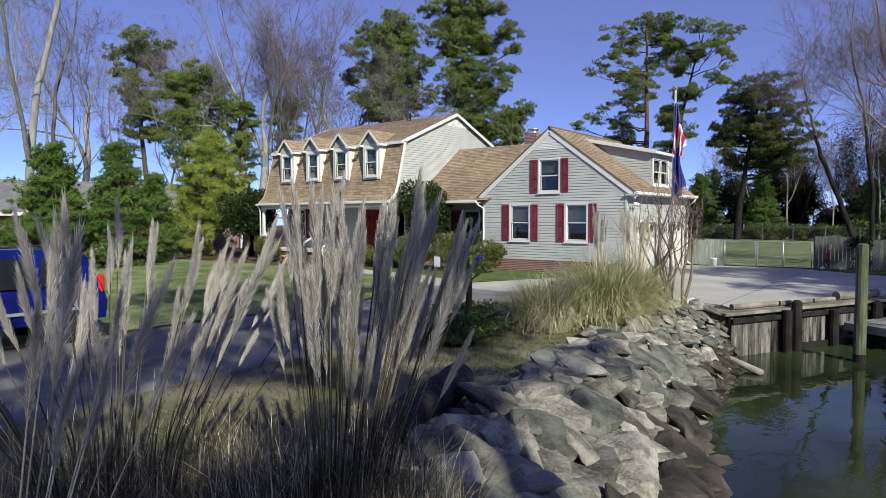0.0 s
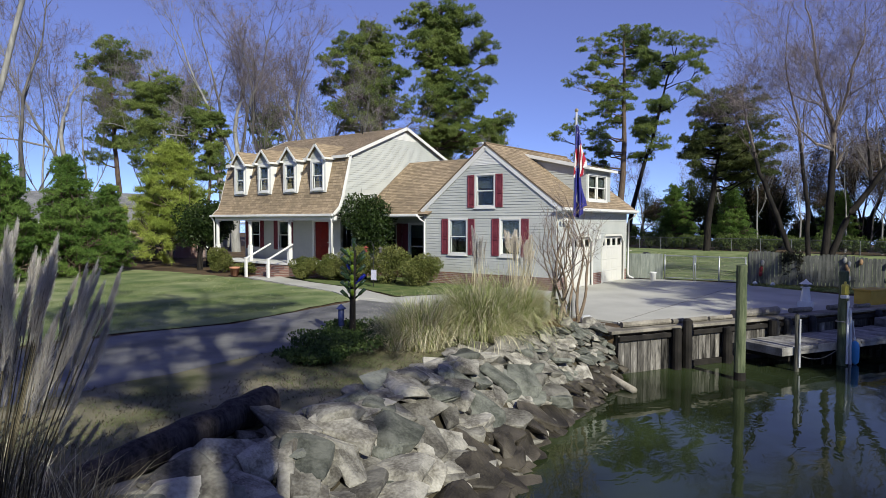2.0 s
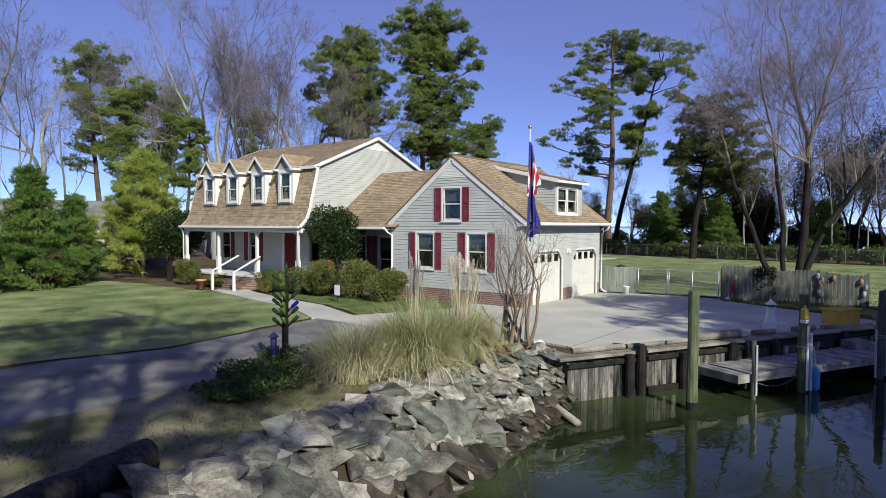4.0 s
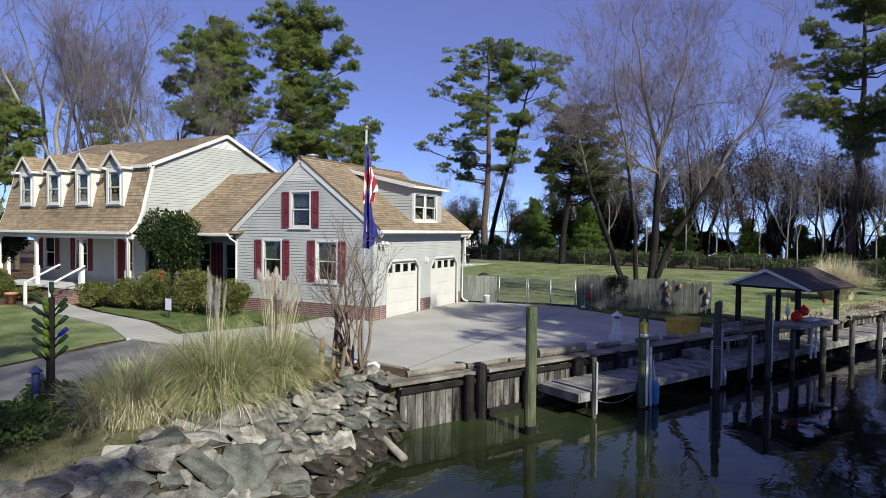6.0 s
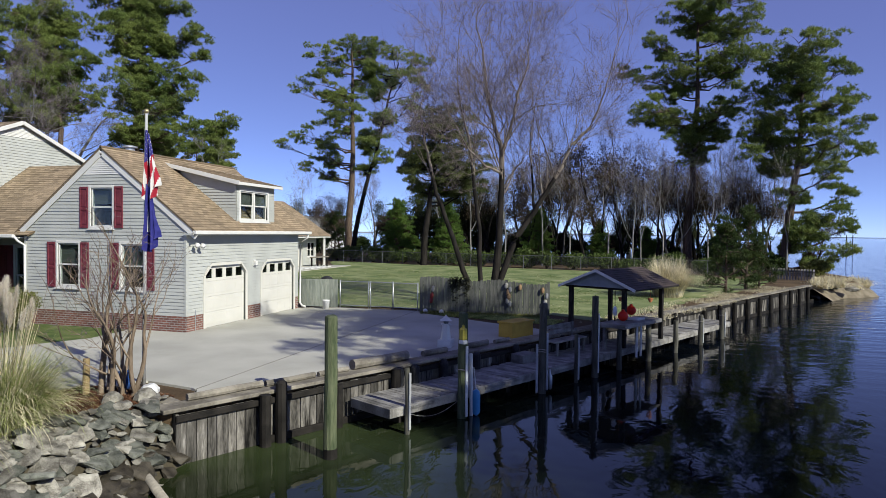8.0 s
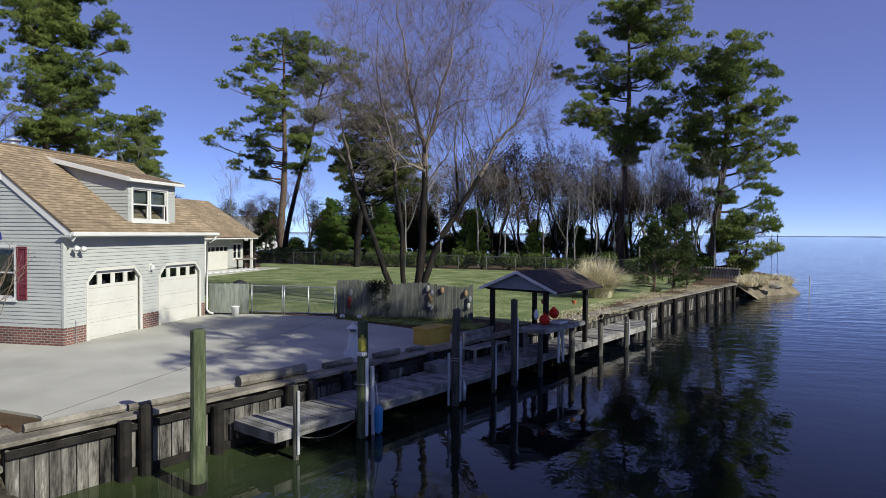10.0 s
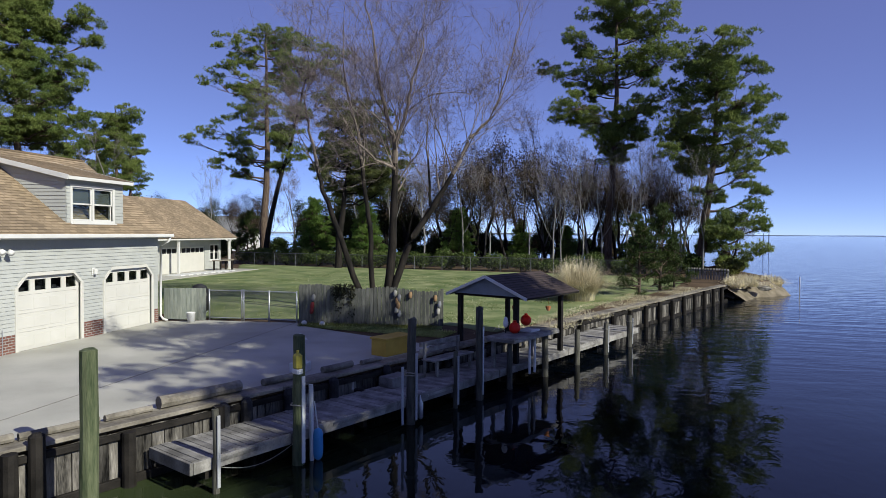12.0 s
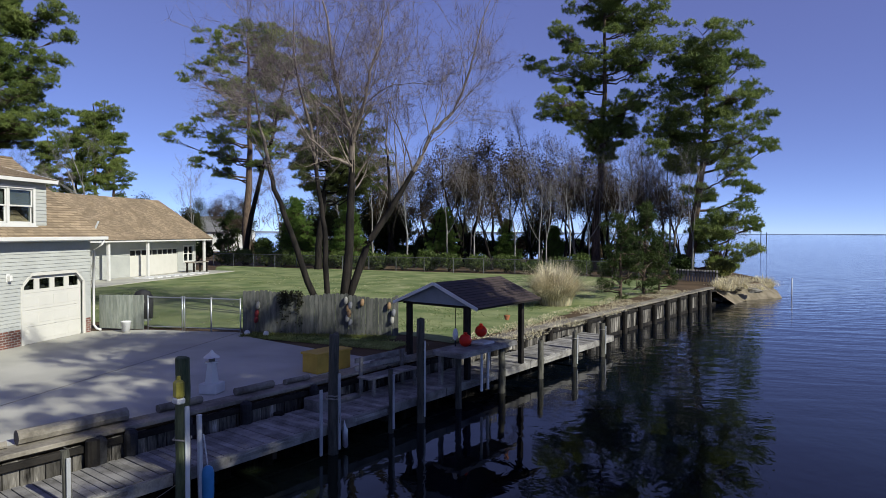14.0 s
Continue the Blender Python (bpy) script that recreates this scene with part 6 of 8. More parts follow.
part("body", Shape().lathe([(0.03, -1.05), (0.09, -0.99), (0.10, -0.9), (0.10, -0.55), (0.08, -0.47), (0.03, -0.43)], 12, Matrix.Translation((quay(6.45, 1.72).x, quay(6.45, 1.72).y, 0))), BLUE, fen, smooth=True)
part("rope", Shape().tube([quay(6.45, 1.72, -0.44), quay(6.4, 1.68, 0.1)], 0.012, 6), PVC, fen)
solo("fender", Shape().lathe([(0.02, -0.98), (0.06, -0.93), (0.065, -0.6), (0.03, -0.53), (0.01, -0.4)], 10, Matrix.Translation((quay(9.5, 1.74).x, quay(9.5, 1.74).y, 0)) @ pose(0, 0, 0, 6, 0, 0)), METAL, "grey boat fender hanging from a pile", "fender", tuple(quay(9.5, 1.74, -0.9)), smooth=True)
ROPE = surf("rope", (0.20, 0.19, 0.165), (0.30, 0.28, 0.25), 8, 0.9, 0.2)
for s, z in ((6.07, 0.1), (9.33, 0.1), (9.33, 0.16), (20.2, -0.1), (22.45, -0.05)):
    rr = 0.14 if s < 10 else 0.115
    solo("mooring_rope", Shape().tube([quay(s, 1.6, z) + Vector((math.cos(a) * rr, math.sin(a) * rr, 0.01 * math.sin(3 * a))) for a in np.linspace(0, 6.28, 15)] + [quay(s + 0.05, 1.6 + rr, z - 0.5)], 0.014, 6), ROPE, "pale mooring rope wound round a post", "rope", tuple(quay(s, 1.6, z)))
solo("mooring_rope", Shape().tube([quay(4.35 + 1.7 * t, 1.56, -0.62 - 0.2 * math.sin(math.pi * t)) for t in np.linspace(0, 1, 12)], 0.006, 6), ROPE, "slack rope sagging under the dock edge", "rope", tuple(quay(4.35, 1.56, -0.5)))

# timbers on the edge of the apron
for s0, s1, d, h in ((0.35, 1.95, -0.30, 0.15), (2.02, 3.25, -0.28, 0.13), (3.35, 4.2, -0.30, 0.12), (4.35, 6.1, -0.33, 0.24), (6.7, 7.6, -0.35, 0.15), (8.35, 9.3, -0.3, 0.16), (9.6, 10.3, -0.28, 0.12)):
    k = 6
    sh = Shape().tube([quay(s0 + (s1 - s0) * i / k, d + r.uniform(-0.012, 0.012), 0.03 + h / 2) for i in range(k + 1)], [h / 2 * (1.0 + r.uniform(-0.05, 0.05)) for _ in range(k + 1)], 9)
    solo("edge_timber", sh, CAPWOOD, "weathered round timber lying along the cap", "timber", tuple(quay(s0, d, 0.03)), group="edge timbers")
BLACK = surf("black_rubber", (0.012, 0.012, 0.013), (0.03, 0.03, 0.032), 5, 0.7, 0.2)
for s in (5.42, 5.95, 7.0, 8.3, 10.1, 12.6, 17.5, 19.3, 21.2):
    solo("bulkhead_pile_head", Shape().tube([quay(s, 0.14, -0.5), quay(s, 0.14, -0.10 + r.uniform(-0.05, 0.06)), quay(s, 0.14, 0.0)], [0.115, 0.115, 0.06], 10), DARKWOOD if s > 11 else BLACK, "dark capped pile head behind the dock", "piling", tuple(quay(s, 0.14, -0.5)), group="pile heads")

# toy lighthouse
lh = thing("lighthouse_ornament", "small white wooden lighthouse ornament on a block base", "ornament", (-1.37, 24.43, 0.022))
LHM = Matrix.Translation((-1.37, 24.43, 0))
part("base", Shape().box(-0.2, 0.2, -0.2, 0.2, 0.022, 0.24, LHM, 0.015), surf("grey_block", (0.5, 0.49, 0.47), (0.6, 0.59, 0.56), 3, 0.8, 0.2), lh)
part("tower", Shape().lathe([(0.16, 0.24), (0.10, 0.66)], 6, LHM), TRIM, lh)
part("gallery", Shape().lathe([(0.15, 0.66), (0.15, 0.69)], 6, LHM), TRIM, lh)
part("lantern", Shape().lathe([(0.075, 0.69), (0.075, 0.78)], 6, LHM), BLIND, lh)
part("roof", Shape().lathe([(0.19, 0.78), (0.05, 0.88), (0.02, 0.93), (0.0, 0.94)], 6, LHM), TRIM, lh, "white conical cap")

# shelter over the dock
sh_ = thing("dock_shelter", "small open shelter with brown shingle roof over the dock", "shelter", tuple(quay(15.6, 0.5, -0.45)))
S0, S1, D0, D1, DZ, EZ, AZ = 13.95, 17.3, -0.95, 1.95, 0.5, 1.50, 2.10
for s in (14.25, 17.0):
    for d in (-0.6, 1.42):
        part("post", Shape().box(s - 0.07, s + 0.07, d - 0.07, d + 0.07, -0.45 if d > 0 else 0.0, EZ + 0.02, QUAY, 0.008), DARKWOOD, sh_)
for s in (14.25, 17.0):
    part("tie_beam", Shape().box(s - 0.05, s + 0.05, -0.8, 1.7, EZ - 0.06, EZ + 0.06, QUAY, 0.006), DARKWOOD, sh_)
for d in (-0.6, 1.42):
    part("plate", Shape().box(14.1, 17.2, d - 0.05, d + 0.05, EZ - 0.02, EZ + 0.08, QUAY, 0.006), DARKWOOD, sh_)
a0, a1, e0, e1 = quay(S0, D1, EZ), quay(S1, D1, EZ), quay(S0, DZ, AZ), quay(S1, DZ, AZ)
roof_plane(a0, a1, e0, e1, "roof", BROWNROOF, sh_)
roof_plane(quay(S1, D0, EZ), quay(S0, D0, EZ), e1, e0, "roof", BROWNROOF, sh_)
gab = Matrix(((N.x, -U.x, 0, quay(14.1, DZ).x), (N.y, -U.y, 0, quay(14.1, DZ).y), (0, 0, 1, 0), (0, 0, 0, 1)))
gsp = lambda z: (-max(0.0, (AZ - 0.04 - z) / 0.41), max(0.0, (AZ - 0.04 - z) / 0.41))
SLATE = surf("grey_blue_siding", (0.16, 0.18, 0.20), (0.22, 0.24, 0.26), 2, 0.6, 0.05)
part("gable_siding", lapped(Shape(), gab, EZ + 0.02, AZ - 0.05, gsp, course=0.12), SLATE, sh_, "grey-blue gable siding")
for d in (D0, D1):
    beam("rake_board", quay(S0, DZ, AZ - 0.03), quay(S0, d, EZ - 0.03), 0.03, 0.09, TRIM, sh_)
tb = thing("fish_table", "grey fish-cleaning table at the dock edge", "table", tuple(quay(14.5, 1.5, -0.45)))
part("tabletop", Shape().box(13.2, 15.8, 1.1, 2.0, 0.40, 0.46, QUAY, 0.01), OLDWOOD, tb)
part("apron_board", Shape().box(13.2, 15.8, 1.98, 2.02, 0.33, 0.42, QUAY, 0.008), OLDWOOD, tb)
part("apron_board", Shape().box(13.16, 13.2, 1.1, 2.02, 0.33, 0.42, QUAY, 0.008), OLDWOOD, tb)
for s, d in ((14.3, 1.85), (14.6, 1.85)):
    part("leg", Shape().tube([quay(s, d, -0.7), quay(s, d, 0.40)], 0.035, 8), PVC, tb, "white plastic leg")
for s, d in ((13.4, 1.2), (15.6, 1.2)):
    part("leg", Shape().box(s - 0.05, s + 0.05, d - 0.05, d + 0.05, -0.45, 0.40, QUAY, 0.006), OLDWOOD, tb)
RED = surf("red_buoy", (0.50, 0.02, 0.012), (0.60, 0.03, 0.015), 3, 0.35, 0.02)
for s, d, z in ((14.12, 1.45, 0.62), (15.35, 1.1, 0.68)):
    b_ = thing("buoy", "round red net buoy on the table", "buoy", tuple(quay(s, d, 0.46)), group="red buoys")
    m = Matrix.Translation(quay(s, d, z))
    part("ball", Shape().lathe([(0.17 * math.sin(a), -0.17 * math.cos(a)) for a in np.linspace(0.05, 3.0, 12)], 16, m), RED, b_, smooth=True)
    part("neck", Shape().lathe([(0.05, 0.15), (0.05, 0.21), (0.0, 0.22)], 10, m), RED, b_)
solo("tray", Shape().box(14.5, 15.0, 1.35, 1.8, 0.46, 0.53, QUAY, 0.02), PVC, "white plastic tray on the fish table", "tray", tuple(quay(14.75, 1.5, 0.46)))
fl = thing("float", "white and black float hanging from the shelter", "float", tuple(quay(13.95, 1.25, 0.7)))
fm = Matrix.Translation(quay(13.95, 1.25, 0.0))
part("bulb", Shape().lathe([(0.02, 0.62), (0.07, 0.68), (0.08, 0.78), (0.05, 0.90), (0.02, 0.94)], 10, fm), PVC, fl, smooth=True)
part("stick", Shape().tube([quay(13.95, 1.25, 0.94), quay(13.95, 1.25, 1.5)], 0.01, 5), DARKWOOD, fl)
part("tail", Shape().tube([quay(13.95, 1.25, 0.62), quay(13.95, 1.25, 0.4)], 0.02, 6), BLACK, fl)
for s, d, z in ((15.0, 0.9, 1.0), (16.4, 1.3, 0.9)):
    solo("hanging_pot", Shape().lathe([(0.05, z), (0.09, z + 0.12), (0.095, z + 0.14)], 10, Matrix.Translation((quay(s, d).x, quay(s, d).y, 0))).tube([quay(s, d, z + 0.14), quay(s, d, 1.5)], 0.006, 4), surf("terracotta", (0.35, 0.13, 0.06), (0.42, 0.17, 0.08), 4, 0.8, 0.1), "small clay pot hanging under the shelter roof", "pot", tuple(quay(s, d, z)))

# bench, chest and planks by the shelter
bn = thing("bench", "grey slatted wooden bench on the dock", "bench", tuple(quay(12.1, 0.5, -0.452)))
for i in range(3):
    part("seat_slat", Shape().box(11.3, 13.1, 0.28 + i * 0.16, 0.42 + i * 0.16, -0.05, -0.01, QUAY, 0.006), OLDWOOD, bn)
for z in (0.12, 0.30):
    part("back_slat", Shape().box(11.3, 13.1, 0.20, 0.235, z, z + 0.12, QUAY, 0.006), OLDWOOD, bn)
for s in (11.45, 12.95):
    part("leg", Shape().box(s - 0.04, s + 0.04, 0.236, 0.30, -0.452, 0.42, QUAY, 0.006), OLDWOOD, bn)
    part("leg", Shape().box(s - 0.04, s + 0.04, 0.66, 0.73, -0.452, -0.05, QUAY, 0.006), OLDWOOD, bn)
chst = thing("storage_chest", "yellow wooden storage chest on the apron", "chest", tuple(quay(11.3, -0.75, 0.022)))
YEL = surf("ochre_paint", (0.42, 0.27, 0.045), (0.52, 0.34, 0.06), 3, 0.6, 0.1)
part("body", Shape().box(10.75, 11.85, -1.05, -0.50, 0.022, 0.46, QUAY, 0.012), YEL, chst)
part("lid", Shape().box(10.71, 11.89, -1.08, -0.47, 0.465, 0.52, QUAY, 0.012), YEL, chst)
for i, (s0, s1, d, z) in enumerate(((9.7, 11.2, 0.42, -0.45), (12.4, 13.5, -0.25, 0.03), (12.5, 13.6, -0.05, 0.03), (12.45, 13.5, -0.15, 0.14))):
    solo("loose_plank", Shape().box(s0, s1, d - 0.1, d + 0.1, z, z + 0.09, QUAY @ pose(0, 0, 0, 0, 0, 0), 0.01), OLDWOOD, "loose grey timber lying by the dock", "timber", tuple(quay(s0, d, z)), group="loose timbers")
solo("step_box", Shape().box(9.7, 10.4, 0.25, 0.7, -0.455, -0.2, QUAY, 0.01), OLDWOOD, "low grey wooden step on the dock", "step", tuple(quay(10, 0.45, -0.45)))

# board fence, gate and panel
fa, fb = Vector((-4.65, 31.95)), Vector((0.55, 32.45))
fen_ = thing("board_fence", "weathered grey board fence beside the gate", "fence", (fa.x, fa.y, 0))
k = int((fb - fa).length / 0.145)
fdir = (fb - fa).normalized()
fM = Matrix(((fdir.x, fdir.y, 0, fa.x), (fdir.y, -fdir.x, 0, fa.y), (0, 0, 1, 0), (0, 0, 0, 1)))
for i in range(k):
    h = 1.44 - 0.14 * (i / k) + 0.05 * math.sin(i * 0.35) + r.uniform(-0.02, 0.02)
    x0 = i * 0.145
    pk = Shape()
    pts = [(x0, 0.03), (x0 + 0.136, 0.03), (x0 + 0.136, h - 0.035), (x0 + 0.105, h), (x0 + 0.031, h), (x0, h - 0.035)]
    y = r.uniform(-0.006, 0.006)
    pk.add([(u, y + 0.02, z) for u, z in pts] + [(u, y, z) for u, z in pts], [(0, 1, 2, 3, 4, 5), (11, 10, 9, 8, 7, 6)] + [(j, j + 6, (j + 1) % 6 + 6, (j + 1) % 6) for j in range(6)], fM)
    part("picket", pk, PICKET, fen_)
for z in (0.3, 1.05):
    part("rail", Shape().box(0, (fb - fa).length, -0.06, -0.015, z, z + 0.09, fM), PICKET, fen_)
for i in range(4):
    x0 = i * (fb - fa).length / 3
    part("post", Shape().box(x0 - 0.05, x0 + 0.05, -0.16, -0.065, 0, 1.35, fM), PICKET, fen_)
BUOYCOL = [surf("buoy_" + n, c, tuple(v * 1.2 for v in c), 3, 0.6, 0.05) for n, c in (("white", (0.24, 0.235, 0.21)), ("tan", (0.20, 0.13, 0.07)), ("grey", (0.14, 0.145, 0.155)), ("red", (0.14, 0.018, 0.02)))]
for u, z, c in ((3.55, 1.18, 0), (3.7, 1.02, 2), (3.62, 0.92, 1), (3.66, 0.74, 1), (3.6, 0.58, 0), (3.7, 0.44, 2), (4.1, 1.12, 1), (5.0, 1.02, 1), (0.55, 0.98, 0), (0.5, 0.7, 3), (0.48, 0.5, 3), (5.15, 0.8, 2), (5.1, 0.55, 0)):
    m = fM @ pose(u, 0.09, z, 8, 6, 0)
    solo("net_float", Shape().lathe([(0.02, -0.12), (0.065, -0.08), (0.075, 0.02), (0.06, 0.09), (0.02, 0.13)], 10, m), BUOYCOL[c], "faded net float hung on the board fence", "float", tuple(m.translation), group="net floats", smooth=True)
rgv = np.random.default_rng(77)
vp = np.concatenate([np.column_stack([rgv.normal(u_, w_, k_), 0.05 + rgv.uniform(0, 0.07, k_), 1.47 - np.abs(rgv.normal(0, l_, k_))]) for u_, w_, l_, k_ in (
    (1.40, 0.09, 0.45, 200), (1.62, 0.10, 0.28, 150), (1.95, 0.07, 0.55, 160))])
vw = (np.array(fM)[:3, :3] @ vp.T).T + np.array(fM)[:3, 3]
V, F = leaves(rgv, vw, 0.06)
tagged(new("vine", raw_mesh("vine", V, F, VINE)), "dark climbing vine spilling over the fence", "vine")
pan = thing("fence_panel", "short weathered board panel beside the garage", "fence", (-9.7, 31.9, 0))
for i in range(13):
    x0 = -10.13 + i * 0.135
    part("picket", Shape().box(x0, x0 + 0.128, 31.9, 31.92, 0.03, 1.22 + r.uniform(-0.015, 0.015), None, 0.004), LITPICKET, pan)
part("rail", Shape().box(-10.13, -8.36, 31.922, 31.96, 0.95, 1.04), PICKET, pan)


def chain_panel(parent, p, q_, z0, z1, pitch=0.075, wire=METAL):
    """Woven wire between two posts."""
    p, q_ = Vector((*p, 0)), Vector((*q_, 0))
    d = (q_ - p).normalized()
    n = Vector((d.y, -d.x, 0))
    L, H = (q_ - p).length, z1 - z0
    V, F = [], []
    for sgn in (1, -1):
        u = -H
        while u < L:
            a, b = max(u, 0), min(u + H, L)
            if b > a:
                za, zb = (z0 + a - u, z0 + b - u) if sgn > 0 else (z1 - (a - u), z1 - (b - u))
                pa, pb = p + d * a + Vector((0, 0, za)), p + d * b + Vector((0, 0, zb))
                t = (Vector((0, 0, 1)) * 0.0045)
                o = len(V)
                V += [pa - t, pa + t, pb + t, pb - t]
                F.append((o, o + 1, o + 2, o + 3))
            u += pitch
    me = raw_mesh("wire_mesh", [tuple(v - Vector(ORIGIN[parent])) for v in V], F, wire)
    ob = new("wire_mesh", me)
    ob.parent = parent
    return ob


gate = thing("chain_link_gate", "galvanised chain-link double gate", "gate", (-8.35, 32.1, 0))
gp = [(-8.35, 32.10), (-7.02, 32.10), (-6.94, 32.10), (-5.9, 32.06), (-4.78, 32.0)]
for x, y in gp:
    part("post", Shape().tube([(x, y, -0.05), (x, y, 1.2)], 0.028, 8), METAL, gate, smooth=True)
for (x0, y0), (x1, y1) in ((gp[0], gp[1]), (gp[2], gp[3]), (gp[3], gp[4])):
    for z in (0.12, 1.15):
        part("rail", Shape().tube([(x0, y0, z), (x1, y1, z)], 0.02, 6), METAL, gate)
    chain_panel(gate, (x0, y0), (x1, y1), 0.12, 1.15, 0.075, OLDSTEEL)
bk = thing("bucket", "white plastic bucket standing by the gate", "bucket", (-8.62, 31.3, 0.022))
bm_ = Matrix.Translation((-8.62, 31.3, 0))
part("body", Shape().lathe([(0.125, 0.022), (0.15, 0.36), (0.16, 0.37), (0.16, 0.4), (0.14, 0.4), (0.12, 0.05)], 16, bm_), PVC, bk, smooth=True)
part("handle", Shape().tube([Vector((-8.62 + 0.16 * math.cos(a), 31.14 - 0.02, 0.33 - 0.13 * math.sin(a))) for a in np.linspace(0, math.pi, 9)], 0.005, 5), METAL, bk)
gr = thing("covered_grill", "grill under a black cover on the back lawn", "grill", (-10.0, 34.1, 0))
part("cover", Shape().lathe([(0.36, 0.1), (0.38, 0.6), (0.36, 0.95), (0.25, 1.12), (0.08, 1.2)], 12, Matrix.Translation((-10.0, 34.1, 0))), BLACK, gr, smooth=True)
part("leg", Shape().box(-10.25, -9.75, 33.9, 34.3, 0, 0.12), METAL, gr)
# pebbles of the bed before the fence
sheet("fence_bed", wavy([(-4.5, 31.4), (-4.6, 31.9), (0.6, 32.4), (0.7, 31.7), (-1.5, 31.1)], 0.4, 0.05, 14), 0.035, surf("weedy_bed", (0.05, 0.10, 0.02), (0.14, 0.16, 0.05), 2, 0.95, 0.8, fine=20), "weedy green strip before the fence", "bed")
for x, y, z in ((-4.3, 31.55, 0.1), (-3.6, 31.5, 0.1)):
    solo("white_stone", Shape().lathe([(0.03, 0.03), (0.09, 0.06), (0.1, 0.12), (0.06, 0.18), (0.0, 0.2)], 9, Matrix.Translation((x, y, 0))), PVC, "white painted stone by the fence", "stone", (x, y, 0.03), smooth=True)

# ---- garden, shore plants, yard things ----
def grass_clump(name, seed, base, n, height, spread, mat, label, droop=1.0, width=0.012, upright=0.0, dry=0.0, dry_mat=None, tangle=0.5):
    """Arching blades from one crown; dry: share of straw blades."""
    rg = np.random.default_rng(seed)
    ob = thing(name, label, "grass", base, group="ornamental grasses")

    def blades(k, material, nm):
        az = rg.uniform(0, 2 * np.pi, k)
        L = height * rg.uniform(0.55, 1.15, k)
        lean = rg.uniform(0.08, 1.45, k) * (1 - upright)
        r0 = rg.uniform(0, 1, k) ** 0.5 * spread * (0.28 if tangle < 1 else 0.5)
        st = np.column_stack([np.cos(az) * r0, np.sin(az) * r0, np.full(k, -0.05)])
        az2 = az + rg.normal(0, tangle, k)
        out = np.column_stack([np.cos(az2), np.sin(az2), np.zeros(k)])
        side = np.column_stack([-np.sin(az2), np.cos(az2), np.zeros(k)]) * width * rg.uniform(0.6, 1.3, (k, 1))
        rows = []
        m = 6
        for i in range(m):
            t = i / (m - 1)
            horiz = lean * (0.25 * t + 0.75 * t ** 2.2 * droop) * L * 0.9
            z = L * (t - 0.55 * lean * droop * t ** 2.6)
            c = st + out * horiz[:, None] + np.array([0, 0, 1.0]) * z[:, None]
            w = side * (1 - t) ** 0.6 if i < m - 1 else side * 0.05
            rows.append(np.stack([c - w, c + w], 1))
        V = np.stack(rows, 1).reshape(k, m * 2, 3)
        f = np.array([(2 * i, 2 * i + 1, 2 * i + 3, 2 * i + 2) for i in range(m - 1)])
        F = (np.arange(k)[:, None, None] * (m * 2) + f[None]).reshape(-1, 4)
        o = tagged(new(nm, raw_mesh(nm, V.reshape(-1, 3), F, material)), kind="stuff")
        o.parent = ob
    if dry < 1:
        blades(int(n * (1 - dry)), mat, "blades")
    if dry > 0:
        blades(int(n * dry), dry_mat or STRAW, "dry_blades")
    return ob


def fountain_grass(name, seed, base, n, height, spread, label, dry=0.5):
    """Several tufted crowns whose fine blades rise, arch over and hang; dry: share of straw blades."""
    rg = np.random.default_rng(seed)
    ob = thing(name, label, "grass", base, group="ornamental grasses")
    crowns = np.column_stack([rg.uniform(-0.3, 0.3, 11) * spread, rg.uniform(-0.3, 0.3, 11) * spread, rg.uniform(0.75, 1.12, 11)])
    for share, material, nm in ((1 - dry, GREENBLADE, "blades"), (dry, STRAW, "dry_blades")):
        k = int(n * share)
        own = crowns[rg.integers(0, 11, k)]
        az = rg.uniform(0, 2 * np.pi, k)
        r0 = 0.16 * spread * rg.uniform(0, 1, k) ** 0.5
        c = np.column_stack([own[:, 0] + np.cos(az) * r0, own[:, 1] + np.sin(az) * r0, np.full(k, -0.05)])
        away = np.arctan2(c[:, 1], c[:, 0])
        az = np.where(rg.uniform(0, 1, k) < 0.6, away + rg.normal(0, 0.8, k), az)
        L = height * own[:, 2] * rg.uniform(0.7, 1.5, k)
        th = np.abs(rg.normal(0.12, 0.28, k))
        bend = rg.uniform(0.5, 2.5, k) * (1.15 if nm == "dry_blades" else 1.0)
        drift, sag = rg.normal(0, 0.5, k), rg.uniform(1.1, 2.2, k)
        half = 0.0074 * rg.uniform(0.6, 1.3, k)
        m, rows = 8, []
        for i in range(m):
            t = i / (m - 1)
            a = az + drift * t * t
            w = np.column_stack([-np.sin(a), np.cos(a), np.zeros(k)]) * (half * max(0.06, (1 - t) ** 0.6))[:, None]
            rows.append(np.stack([c - w, c + w], 1))
            ang = np.minimum(th + bend * ((i + 0.5) / (m - 1)) ** sag, 2.75)
            c = c + np.column_stack([np.sin(ang) * np.cos(a), np.sin(ang) * np.sin(a), np.cos(ang)]) * (L / (m - 1))[:, None]
            c[:, 2] = np.maximum(c[:, 2], 0.02 + 0.05 * t - 0.25 * np.clip(c[:, 0] - 0.8, 0, 1.5) * (i > 1))
        V = np.stack(rows, 1).reshape(-1, 3)
        f = np.array([(2 * i, 2 * i + 1, 2 * i + 3, 2 * i + 2) for i in range(m - 1)])
        F = (np.arange(k)[:, None, None] * (m * 2) + f[None]).reshape(-1, 4)
        o = tagged(new(nm, raw_mesh(nm, V, F, material)), kind="stuff")
        o.parent = ob
    return ob


